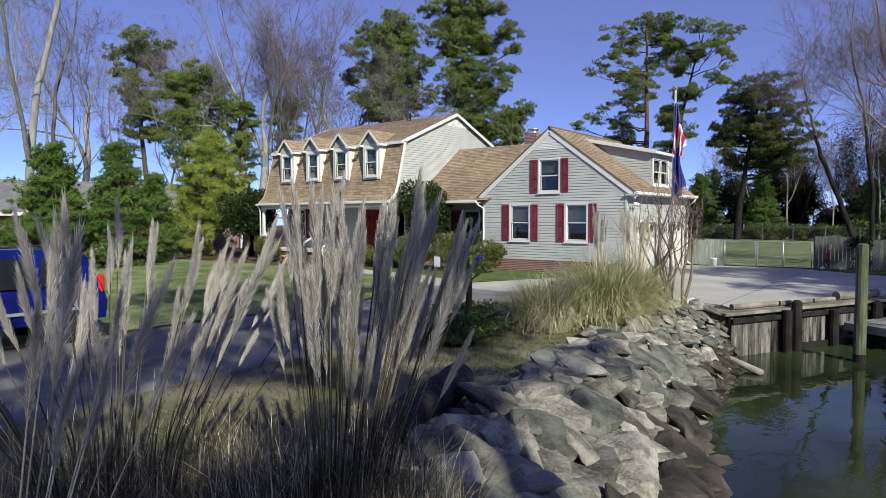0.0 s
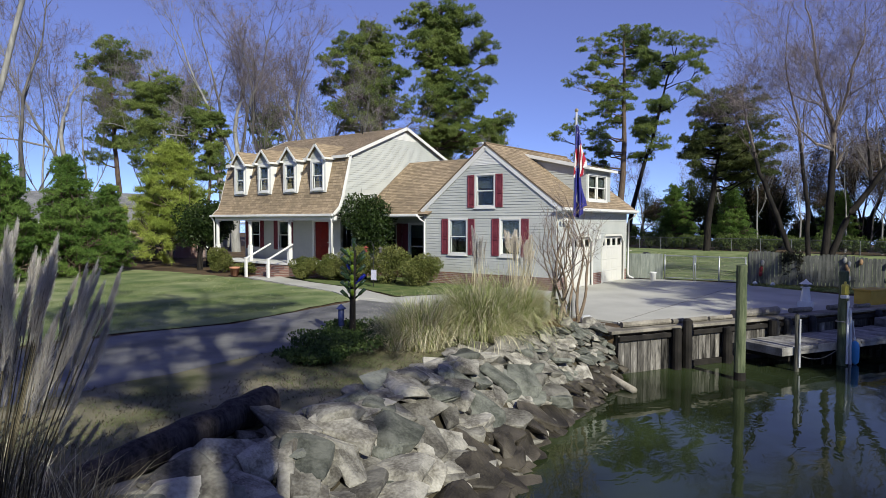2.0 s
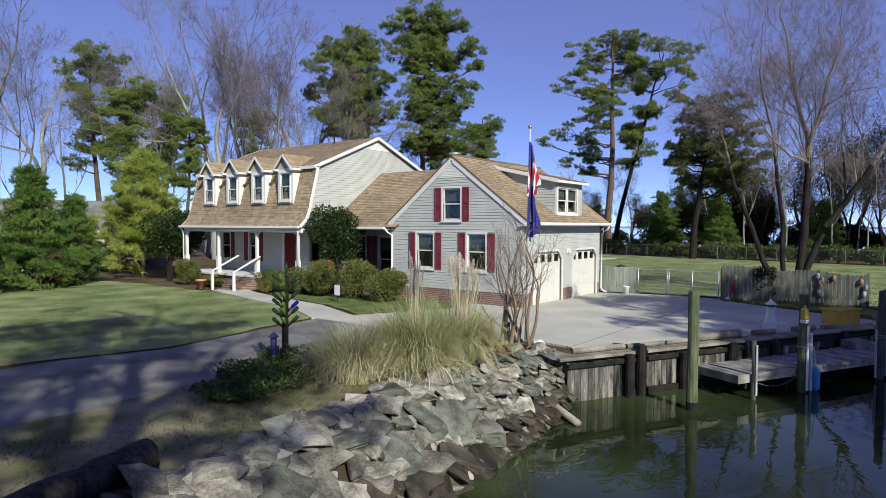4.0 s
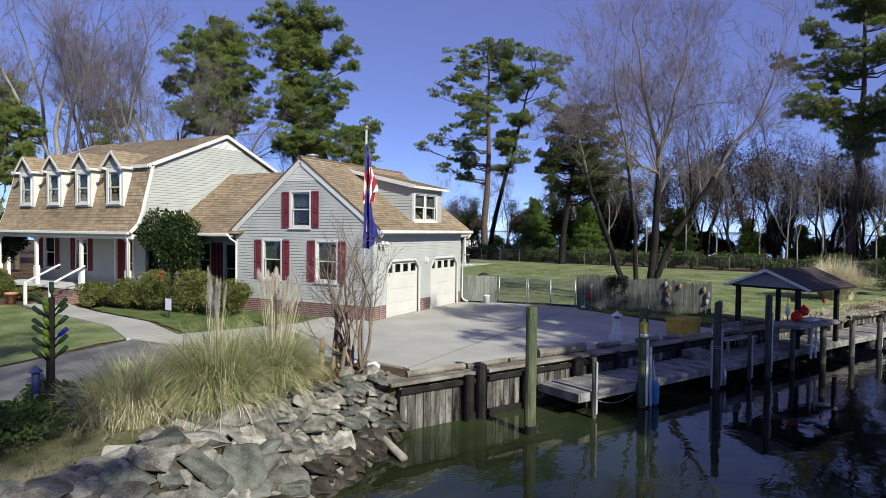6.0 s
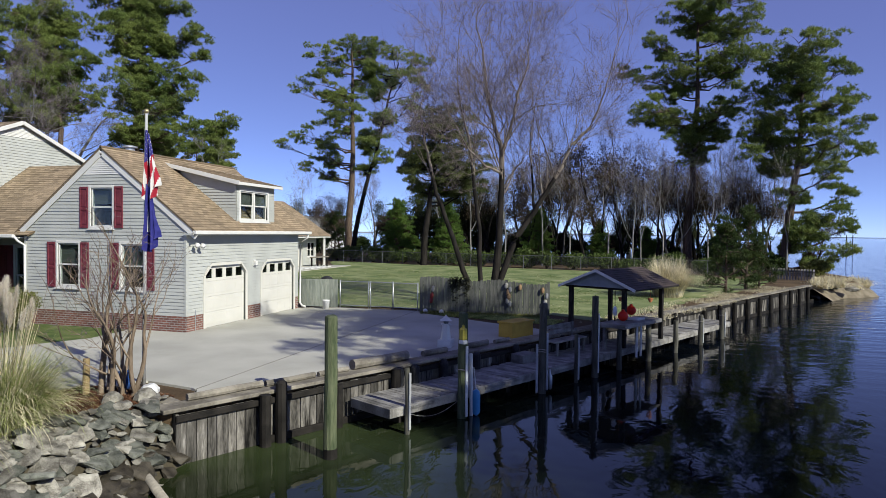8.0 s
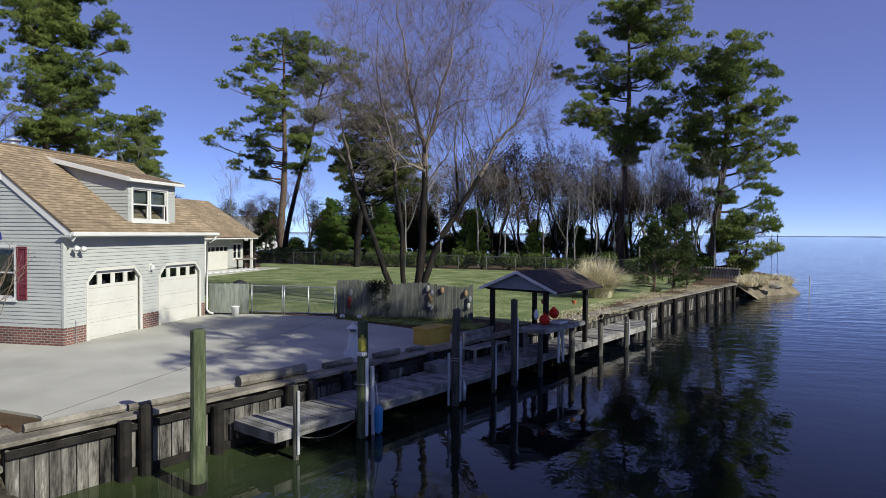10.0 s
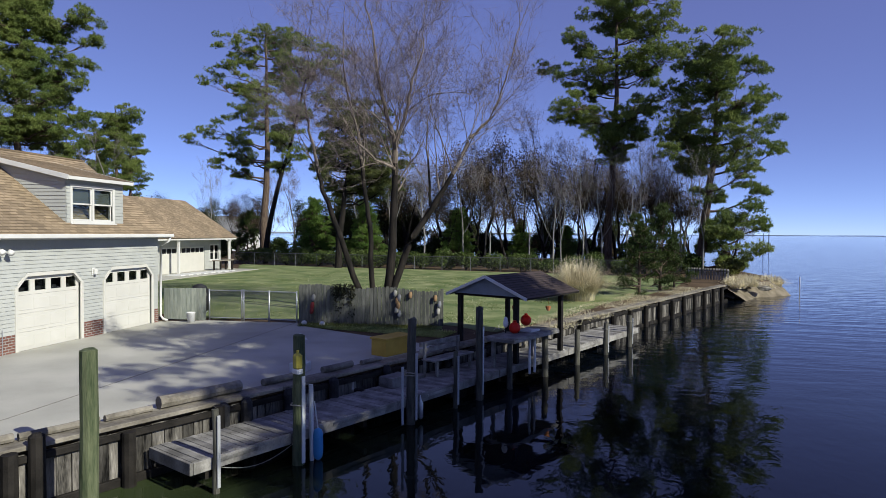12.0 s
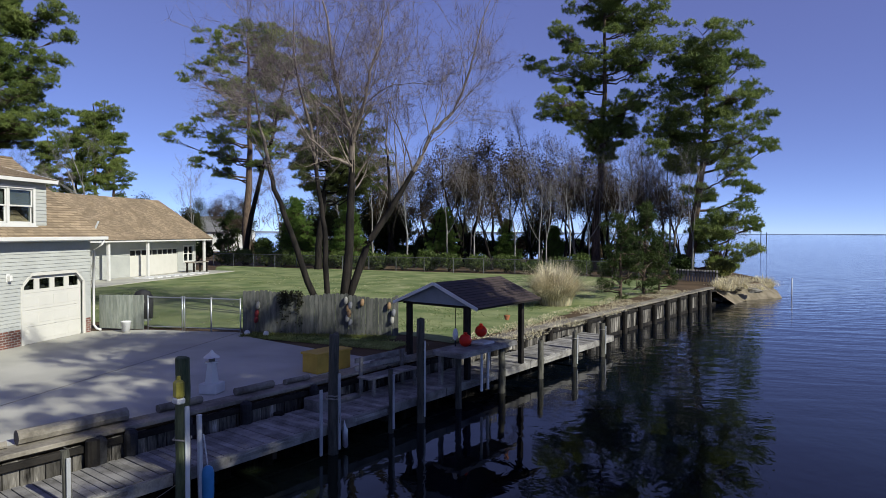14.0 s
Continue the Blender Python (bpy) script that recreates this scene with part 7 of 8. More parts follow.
def plume_mesh(seed, length=0.55, fat=0.055, mat=PLUME, n=420):
    """A feathery plume of fine hairs, with the tip at the top of its local z."""
    rg = np.random.default_rng(seed)
    t = rg.uniform(0, 1, n) ** 0.8
    az = rg.uniform(0, 2 * np.pi, n)
    rad = fat * np.sin(np.pi * np.clip(0.12 + 0.86 * t, 0, 1)) ** 0.7
    c = np.column_stack([0.02 * np.sin(4 * t), np.zeros(n), t * length * 0.88])
    d = np.column_stack([np.cos(az) * rad, np.sin(az) * rad, rg.uniform(0.10, 0.22, n) * length * 0.8])
    tip = c + d * rg.uniform(0.7, 1.3, (n, 1))
    s = np.cross(d, rg.normal(0, 1, (n, 3)))
    s = s / np.linalg.norm(s, axis=1, keepdims=True) * 0.0026
    V = np.stack([c - s, c + s, tip + s * 0.3], 1).reshape(-1, 3)
    return raw_mesh("plume", V, np.arange(len(V)).reshape(-1, 3), mat)


def add_plumes(ob, seed, count, h0, h1, spread, meshes, wind=(0.1, 0.0), stalk_mat=None, fan=0.3, bare=0):
    rg = np.random.default_rng(seed)
    paths = []
    base = Vector(ORIGIN[ob])
    for i in range(count + bare):  # the last ones have lost their plumes
        az, rr = rg.uniform(0, 2 * np.pi), spread * rg.uniform(0, 1) ** 0.5
        h = rg.uniform(h0, h1) if i < count else rg.uniform(0.6, 1.0) * h1
        p0 = np.array([math.cos(az) * rr * 0.35, math.sin(az) * rr * 0.35, 0])
        p1 = np.array([math.cos(az) * rr * (0.6 + fan) + wind[0] * h, math.sin(az) * rr * (0.6 + fan) + wind[1] * h, h])
        mid = (p0 * 0.45 + p1 * 0.55) * np.array([0.85, 0.85, 1.0]) + np.array([0, 0, 0.03])
        d = (p1 - mid) / np.linalg.norm(p1 - mid)
        paths.append((np.array([p0, mid, p1, p1 + d * 0.4]), np.array([0.006, 0.005, 0.004, 0.001]), 4))
        if i >= count:
            continue
        q = Vector(d).to_track_quat("Z", "Y").to_matrix().to_4x4()
        k = rg.uniform(0.75, 1.2)
        piece("plume", meshes[i % len(meshes)], ob, Matrix.Translation(base + Vector(p1)) @ q @ Matrix.Rotation(rg.uniform(0, 6.28), 4, "Z") @ Matrix.Scale(k, 4))
    o = tagged(new("stalks", tubes_mesh("stalks", paths, stalk_mat or STRAW)), kind="stuff")
    o.parent = ob


PL = [plume_mesh(60 + i, 0.46, 0.07, PLUME, 620) for i in range(3)]
PG = [plume_mesh(70 + i, 0.62, 0.034, GREYPLUME, 800) for i in range(3)]
PT = [plume_mesh(80 + i, 0.66, 0.045, GREYPLUME, 620) for i in range(2)]
# clumps by the shore in the sun
c1 = fountain_grass("pampas_grass", 1, (-6.15, 13.35, 0.0), 7000, 1.28, 1.35, "large pampas clump, green arching blades with straw among them", 0.38)
c2 = fountain_grass("pampas_grass", 2, (-5.95, 14.7, 0.0), 5600, 1.2, 0.95, "pampas clump with green and straw blades and tall plumes", 0.45)
c3 = fountain_grass("pampas_grass", 3, (-6.75, 12.15, 0.0), 5200, 1.0, 1.4, "low dry pampas clump at the drive's edge", 0.6)
add_plumes(c1, 11, 7, 1.55, 1.95, 0.22, PT, (0.0, 0.0), bare=22)
add_plumes(c2, 12, 15, 1.6, 2.05, 0.42, PL, (0.03, 0.02), bare=60)
# clumps in the shade close to the water; blade and plume colours carry shade too
f1 = grass_clump("pampas_grass", 4, (-3.3, 3.2, -0.03), 2200, 1.15, 1.6, SHADEDBLADE, "dry pampas clump thick with grey plumes", upright=0.45, dry=0.28, width=0.0045, tangle=2.5)
add_plumes(f1, 14, 76, 1.25, 2.0, 0.6, PG, (0.05, 0.10), SHADEDBLADE)
f2 = grass_clump("pampas_grass", 5, (-4.75, 2.5, -0.03), 2600, 1.05, 2.6, SHADEDBLADE, "dry pampas clump with scattered grey plumes", upright=0.4, dry=0.14, width=0.0045, tangle=2.5)
add_plumes(f2, 15, 48, 1.1, 1.95, 1.2, PG, (0.0, 0.08), SHADEDBLADE)
f3 = grass_clump("pampas_grass", 6, (-3.8, 1.5, -0.03), 2400, 0.85, 2.6, SHADEDBLADE, "dry pampas clump beside the bank", upright=0.2, dry=0.08, width=0.0045, tangle=2.5)
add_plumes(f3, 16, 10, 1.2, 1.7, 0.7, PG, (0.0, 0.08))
grass_clump("dry_grass", 7, (-4.0, 4.0, -0.03), 900, 0.5, 0.9, SHADEDBLADE, "low dry grass at the foot of the log", upright=0.1)
grass_clump("dry_grass", 8, (-2.4, 2.6, -0.1), 1200, 0.6, 1.2, SHADEDBLADE, "low dry grass at the top of the riprap", upright=0.1)
grass_clump("dry_grass", 9, (5.6, 43.0, 0.0), 4500, 2.2, 2.6, STRAW, "tall straw-coloured ornamental grass on the back lawn", upright=0.2)
for i, (x, y, h) in enumerate(((16.4, 57.0, 0.7), (17.4, 57.6, 0.7), (17.0, 58.4, 0.8), (16.2, 56.0, 0.5), (18.3, 61.0, 0.8), (19.6, 61.5, 0.9), (20.6, 63.0, 0.8), (17.2, 59.8, 0.7), (20.9, 64.5, 0.9), (19.0, 59.9, 0.5))):
    grass_clump("marsh_grass", 90 + i, (x, y, -0.55 if x > 18.8 else -0.2), 700, h, 2.2, STRAW, "brown marsh grass on the sandy point", width=0.025)

# driftwood log
sh = Shape()
la, lb = Vector((-4.35, 3.9, 0.17)), Vector((-5.22, 7.05, 0.26))
rl = random.Random(3)
k = 14
pts = [la.lerp(lb, i / k) + Vector((rl.uniform(-1, 1), rl.uniform(-1, 1), rl.uniform(-1, 1))) * 0.02 for i in range(k + 1)]
sh.tube([pts[0] - (lb - la).normalized() * 0.03] + pts + [pts[-1] + (lb - la).normalized() * 0.03], [0.10] + [0.165 + 0.045 * i / k + rl.uniform(-0.012, 0.012) for i in range(k + 1)] + [0.15], 14)
solo("driftwood_log", sh, LOGBARK, "heavy weathered driftwood log on the bank", "log", (-4.8, 5.5, 0.0), smooth=False)
sh = Shape().tube([(-4.55, 16.05, -0.82), (-4.1, 15.75, -0.88), (-3.3, 15.25, -1.0)], 0.075, 10)
solo("drain_pipe", sh, CAPWOOD, "dirty pale drain pipe lying on the riprap", "pipe", (-4.55, 16.05, -0.9), smooth=True)

# flagpole and flags
fp = thing("flagpole", "aluminium flagpole with two flags hanging limp", "flagpole", (-6.2, 18.06, 0))
part("pole", Shape().tube([(-6.2, 18.06, 0), (-6.12, 18.06, 5.72)], [0.04, 0.028], 10), ALUMINIUM, fp, smooth=True)
part("ball", Shape().lathe([(0.055 * math.sin(a), 5.77 - 0.055 * math.cos(a)) for a in np.linspace(0.1, 3.0, 8)], 10, Matrix.Translation((-6.12, 18.06, 0))), surf("gold_ball", (0.5, 0.4, 0.2), (0.6, 0.5, 0.28), 3, 0.3, 0, metal=0.8), fp, smooth=True)


FRED = surf("flag_red", (0.25, 0.012, 0.025), (0.32, 0.02, 0.035), 6, 0.8, 0.05)
FWHITE = surf("flag_white", (0.50, 0.49, 0.48), (0.58, 0.57, 0.55), 6, 0.8, 0.05)
FBLUE = surf("flag_blue", (0.018, 0.02, 0.13), (0.03, 0.03, 0.18), 6, 0.8, 0.05)


def limp_flag(name, label, z0, z1, w0, w1, colour, rows=90, m=44):
    """Cloth hanging in folds from its hoist; colour(u, v) picks the dye of each small field."""
    g = part(name, Shape().tube([(-6.13, 18.03, z0), (-6.14, 18.03, z0 - 0.6)], 0.008, 5), METAL, fp, label)
    V = []
    for i in range(rows + 1):
        v = i / rows
        w = w0 + (w1 - w0) * min(1.0, v * 1.15) ** 0.9
        for j in range(m):
            u = j / (m - 1)
            off = w * (u - 0.18)
            V.append((-6.10 + off * 0.62 + 0.035 * math.sin(11 * u + 2 * v), 18.02 + off * 0.40 + 0.08 * math.sin(17 * u + 2.2 * v) * (0.25 + v), z0 - v * (z0 - z1) * (0.84 + 0.16 * math.sin(3.6 * u + 0.4)) - 0.10 * u))
    F = [(i * m + j, i * m + j + 1, i * m + m + j + 1, i * m + m + j) for i in range(rows) for j in range(m - 1)]
    ox, oy, oz = ORIGIN[fp]
    me = raw_mesh("cloth", [(x - ox, y - oy, z - oz) for x, y, z in V], F, FRED, True)
    me.materials.append(FWHITE)
    me.materials.append(FBLUE)
    dyes = [FRED, FWHITE, FBLUE]
    for k, f in enumerate(me.polygons):
        f.material_index = dyes.index(colour((k % (m - 1)) / (m - 1), (k // (m - 1)) / rows))
    cl = new("cloth", me)
    cl.parent = g
    return g


def stars_and_stripes(u, v):
    if v < 0.46 and v < 0.52 - 0.25 * u:
        return FWHITE if (int(u * 43) + int(v * 90)) % 6 == 0 and int(v * 90) % 3 == 0 else FBLUE
    return FRED if int(u * 8 + v * 5) % 2 else FWHITE


limp_flag("striped_flag", "flag of red and white stripes with a blue field", 5.38, 3.92, 0.08, 0.46, stars_and_stripes)
limp_flag("blue_flag", "dark blue flag hanging limp with a pale fold", 4.25, 2.85, 0.14, 0.46, lambda u, v: FWHITE if 0.24 < u < 0.36 and v < 0.7 else FBLUE)

# crape myrtle beside the pole
bare_tree("crape_myrtle", 48, 3.4, 0.075, "leafless crape myrtle with many upright stems", base=(-6.35, 17.05), depth=4, split=2, mat=TANBARK, trunk_f=0.36, bend=0.09, up=0.05, twig=(3, 0.3, 0.006), thin=0.004, stem_list=[(0.05, 0), (-0.3, 0.1), (0.28, -0.1), (-0.12, 0.25), (0.2, 0.28), (-0.45, -0.1), (0.4, 0.2), (0.0, -0.3)])
for x, y, h, m in ((-6.55, 16.9, 0.75, surf("sawn_stub", (0.20, 0.145, 0.07), (0.30, 0.22, 0.12), 3, 0.9, 0.4)), (-6.35, 17.35, 0.6, DARKBARK)):
    solo("stump", Shape().tube([(x, y, -0.05), (x + 0.02, y, h)], [0.07, 0.06], 10), m, "cut stump beside the crape myrtle", "stump", (x, y, 0))
pot = thing("blue_pot", "blue glazed pot by the flagpole", "pot", (-6.3, 17.65, 0))
part("body", Shape().lathe([(0.1, 0), (0.13, 0.12), (0.12, 0.32), (0.14, 0.36), (0.11, 0.36), (0.08, 0.1)], 14, Matrix.Translation((-6.3, 17.65, 0))), POTBLUE, pot, smooth=True)
for i, (x, y, k, c) in enumerate(((-5.4, 17.35, 0.2, PVC), (-5.15, 16.95, 0.22, STONE), (-5.6, 16.6, 0.2, STONE))):
    me_ = Shape().lathe([(0.05, 0), (0.9 * k, 0.05), (k, 0.6 * k), (0.7 * k, 1.1 * k), (0.1, 1.25 * k)], 7, Matrix.Translation((x, y, -0.02)) @ pose(0, 0, 0, 8, -10, 20 * i))
    solo("boulder", me_, c, "pale boulder at the corner of the bulkhead" if i else "white-painted boulder at the bulkhead corner", "boulder", (x, y, 0))

RUSSET = surf("fallen_russet_leaf", (0.035, 0.018, 0.010), (0.14, 0.065, 0.035), 3, 0.85, 0, island=0.5)
# bottle tree and bird feeder
bx, by = -8.45, 11.75
btl = thing("bottle_tree", "dark post hung with green glass bottles", "ornament", (bx, by, 0))
part("post", Shape().tube([(bx, by, -0.05), (bx + 0.02, by, 1.2), (bx + 0.06, by, 2.05)], [0.075, 0.065, 0.05], 10), DARKBARK, btl)


def tinted(name, c):
    m = bpy.data.materials.new(name)
    m.use_nodes = True
    b = m.node_tree.nodes["Principled BSDF"]
    b.inputs["Base Color"].default_value = (*c, 1)
    b.inputs["Roughness"].default_value = 0.08
    b.inputs["Transmission Weight"].default_value = 0.55
    return m


BG = [tinted("green_glass", (0.20, 0.30, 0.03)), tinted("dark_glass", (0.03, 0.06, 0.02)), tinted("cobalt_glass", (0.01, 0.02, 0.35))]
bprof = [(0.02, 0.0), (0.016, 0.09), (0.038, 0.14), (0.04, 0.3), (0.0, 0.31)]
i = 0
for z in (0.95, 1.12, 1.3, 1.48, 1.66, 1.82):
    for a in (20, 140, 200, 310):
        i += 1
        m = Matrix.Translation((bx + 0.03, by, z + 0.03 * (i % 3))) @ pose(0, 0, 0, 0, 0, a + 13 * (i % 4)) @ pose(0.05, 0, 0, 0, 46, 0)
        part("bottle", Shape().lathe(bprof, 10, m), BG[2 if i in (9, 14) else i % 2], btl, smooth=True)
part("bottle", Shape().lathe(bprof, 10, Matrix.Translation((bx + 0.06, by, 2.02))), BG[1], btl, smooth=True)
FEEDBLUE = surf("dark_blue_tin", (0.012, 0.018, 0.06), (0.03, 0.04, 0.12), 6, 0.5, 0.05)
fd = thing("bird_feeder", "blue bird feeder on a short pole", "bird feeder", (bx - 0.25, by - 0.1, 0))
fx, fy = bx - 0.25, by - 0.1
part("pole", Shape().tube([(fx, fy, -0.05), (fx, fy, 0.35)], 0.04, 8), METAL, fd)
part("tube", Shape().lathe([(0.06, 0.35), (0.07, 0.36), (0.07, 0.72), (0.06, 0.73)], 10, Matrix.Translation((fx, fy, 0))), FEEDBLUE, fd, smooth=True)
part("roof", Shape().lathe([(0.12, 0.73), (0.03, 0.82), (0.0, 0.84)], 10, Matrix.Translation((fx, fy, 0))), FEEDBLUE, fd)
# low junipers and shrubs at the drive's edge
for i, (x, y, sx, sy, sz) in enumerate(((-8.0, 10.9, 3.0, 2.3, 0.42), (-7.3, 12.2, 1.9, 1.7, 0.6), (-8.7, 12.3, 2.0, 1.8, 0.42), (-7.5, 9.7, 1.9, 1.5, 0.28))):
    bush("juniper", 120 + i, (x, y), (sx, sy, sz), 4200, 0.045, JUNIPER, "low dark spreading juniper", "juniper", lumps=14)
bush("small_shrub", 130, (-7.2, 13.2), (0.5, 0.5, 0.9), 420, 0.05, LEAF, "thin dark-leaved shrub beside the pampas grass", "shrub", lumps=6)
# house plants
bush("holly", 131, (-19.6, 23.3), (3.5, 3.0, 3.3), 11000, 0.075, LEAF, "rounded dark holly tree by the wall", "tree", lumps=16, trunk=1.0)
bare_tree("thin_sapling", 49, 3.2, 0.02, "thin leafless sapling behind the holly", base=(-19.2, 23.9), depth=2, split=2, mat=BARK, trunk_f=0.75, up=0.2, twig=None, thin=0.005)
for i, (x, y, sx, sy, sz) in enumerate(((-21.6, 21.5, 1.6, 1.4, 1.15), (-18.9, 22.2, 2.3, 2.0, 1.75), (-17.1, 22.5, 2.4, 2.0, 1.85), (-15.4, 22.4, 2.1, 1.8, 1.55), (-20.4, 22.0, 1.5, 1.4, 1.3), (-28.6, 21.5, 1.5, 1.4, 1.35), (-26.6, 21.6, 1.5, 1.1, 0.65))):
    bush("boxwood", 140 + i, (x, y), (sx, sy, sz), 9000, 0.05, HEDGE, "clipped rounded boxwood shrub by the house", "shrub", lumps=18)
for i, (x, y, k) in enumerate(((-31.6, 22.2, 1.0), (-33.6, 24.0, 1.1))):
    bush("magnolia", 160 + i, (x, y), (3.3 * k, 3.0 * k, 3.2 * k), 8000, 0.09, LEAF, "small dark evergreen magnolia", "tree", lumps=16, trunk=0.9)
tp = thing("flower_pot", "clay flower pot at the foot of the steps", "pot", (-25.9, 20.6, 0))
part("body", Shape().lathe([(0.15, 0), (0.24, 0.38), (0.26, 0.38), (0.26, 0.46), (0.2, 0.46), (0.18, 0.36)], 14, Matrix.Translation((-25.9, 20.6, 0))), surf("clay", (0.36, 0.17, 0.10), (0.45, 0.23, 0.14), 4, 0.85, 0.1), tp, smooth=True)
gf = thing("garden_flag", "small pale garden flag in the planting bed", "garden flag", (-16.6, 20.9, 0))
part("stake", Shape().tube([(-16.6, 20.9, 0), (-16.6, 20.9, 0.75)], 0.008, 5), DARKWOOD, gf)
part("cloth", Shape().box(-16.75, -16.45, 20.89, 20.9, 0.3, 0.72), surf("garden_flag_cloth", (0.45, 0.45, 0.55), (0.62, 0.6, 0.68), 9, 0.8, 0), gf)

# bird feeders hung on a crook before the holly
hk = thing("feeder_hook", "black shepherd's crook with two bird feeders", "bird feeder", (-16.9, 21.2, 0))
part("crook", Shape().tube([(-16.9, 21.2, -0.05), (-16.9, 21.2, 1.75), (-16.8, 21.2, 1.9), (-16.6, 21.2, 1.92), (-16.5, 21.2, 1.8)], 0.012, 6), BLACK, hk)
part("crook", Shape().tube([(-16.9, 21.2, 1.6), (-17.0, 21.2, 1.86), (-17.2, 21.2, 1.9), (-17.35, 21.2, 1.78)], 0.012, 6), BLACK, hk)
for x, m_, k_ in ((-16.5, BARK, 0.7), (-17.35, surf("faded_red_paint", (0.13, 0.028, 0.02), (0.20, 0.05, 0.035), 5, 0.7, 0.1), 0.75)):
    fm_ = Matrix.Translation((x, 21.2, 1.45)) @ Matrix.Scale(k_, 4)
    fb_ = part("feeder", Shape().lathe([(0.07, 0.0), (0.07, 0.2), (0.05, 0.22)], 8, fm_), m_, hk, "small bird feeder")
    part("feeder_roof", Shape().lathe([(0.15, 0.2), (0.14, 0.23), (0.03, 0.31), (0.0, 0.33)], 8, fm_), m_, fb_)
    part("tray", Shape().lathe([(0.02, -0.02), (0.13, -0.02), (0.13, 0.01), (0.07, 0.01)], 8, fm_), m_, fb_)

# short grass, moss and leaves on the ground
def ground_tufts(name, seed, poly, n, h, w, mat, label, spots=None):
    """Short blades over a four-cornered stretch of ground, thicker round some spots."""
    rg = np.random.default_rng(seed)
    (x0, y0), (x1, y1), (x2, y2), (x3, y3) = poly
    a, b = rg.uniform(0, 1, n), rg.uniform(0, 1, n)
    P = np.column_stack([(x0 * (1 - a) + x1 * a) * (1 - b) + (x3 * (1 - a) + x2 * a) * b, (y0 * (1 - a) + y1 * a) * (1 - b) + (y3 * (1 - a) + y2 * a) * b, np.full(n, 0.0)])
    f = np.sin(P[:, 0] * 1.7 + 0.6 * np.sin(P[:, 1] * 1.1)) + np.sin(P[:, 1] * 1.3 + P[:, 0] * 0.7) + rg.normal(0, 0.5, n)
    P = P[f > (spots if spots is not None else -9)]
    V, F = tufts(rg, P, 3, h, w, 1.2)
    V[:, 2] = np.maximum(V[:, 2], -0.02)
    return tagged(new(name, raw_mesh(name, V, F, mat)), label, "grass", kind="stuff")


ground_tufts("yard_grass", 301, [(-8.8, 3.0), (-4.6, 3.0), (-6.2, 13.5), (-9.0, 14.0)], 7000, 0.035, 0.008, MOSSBLADE, "thin mossy grass on the bare yard", 0.5)
ground_tufts("dry_yard_grass", 302, [(-8.8, 2.0), (-3.9, 2.0), (-6.0, 13.5), (-9.0, 14.0)], 6000, 0.06, 0.010, SHADEDBLADE, "dead grass and pine straw on the bare yard", -0.3)
ground_tufts("lawn_grass", 303, [(-26.0, 6.0), (-13.8, 6.0), (-14.4, 17.4), (-26.0, 19.6)], 40000, 0.035, 0.008, MOSSBLADE, "short green blades of the front lawn", -0.2)
ground_tufts("lawn_straw", 304, [(-26.0, 6.0), (-13.8, 6.0), (-14.4, 17.4), (-26.0, 19.6)], 7000, 0.03, 0.007, STRAW, "dry straw-coloured blades in the front lawn", 0.4)
ground_tufts("back_lawn_grass", 307, [(-18.0, 34.0), (2.0, 33.5), (11.0, 56.0), (-20.0, 62.0)], 26000, 0.06, 0.02, MOSSBLADE, "short green blades of the back lawn", 0.3)
ground_tufts("back_lawn_straw", 308, [(-18.0, 34.0), (2.0, 33.5), (11.0, 56.0), (-20.0, 62.0)], 6000, 0.05, 0.012, STRAW, "dry straw blades in the back lawn", 0.0)
ground_tufts("shore_straw", 309, [(1.8, 31.0), (4.0, 30.6), (13.5, 52.0), (11.0, 53.0)], 5000, 0.1, 0.02, STRAW, "dry grass along the bulkhead", -0.5)
ground_tufts("mulch_twigs", 305, [(-7.3, 15.9), (-5.0, 15.9), (-4.9, 17.4), (-7.2, 17.5)], 11000, 0.09, 0.016, RUSSET, "dark russet mulch and twigs under the crape myrtle")
ground_tufts("bed_grass", 313, [(-4.3, 31.35), (1.0, 30.0), (1.3, 31.3), (-4.3, 32.0)], 5200, 0.10, 0.014, GREENBLADE, "green grass between the fence and the apron", -0.6)
ground_tufts("bed_weeds", 306, [(-4.4, 31.2), (0.5, 31.7), (0.4, 32.3), (-4.5, 31.9)], 1600, 0.14, 0.02, HEDGE, "green weeds along the foot of the fence")

# ---- riprap ----
rp = random.Random(17)
STONES = []
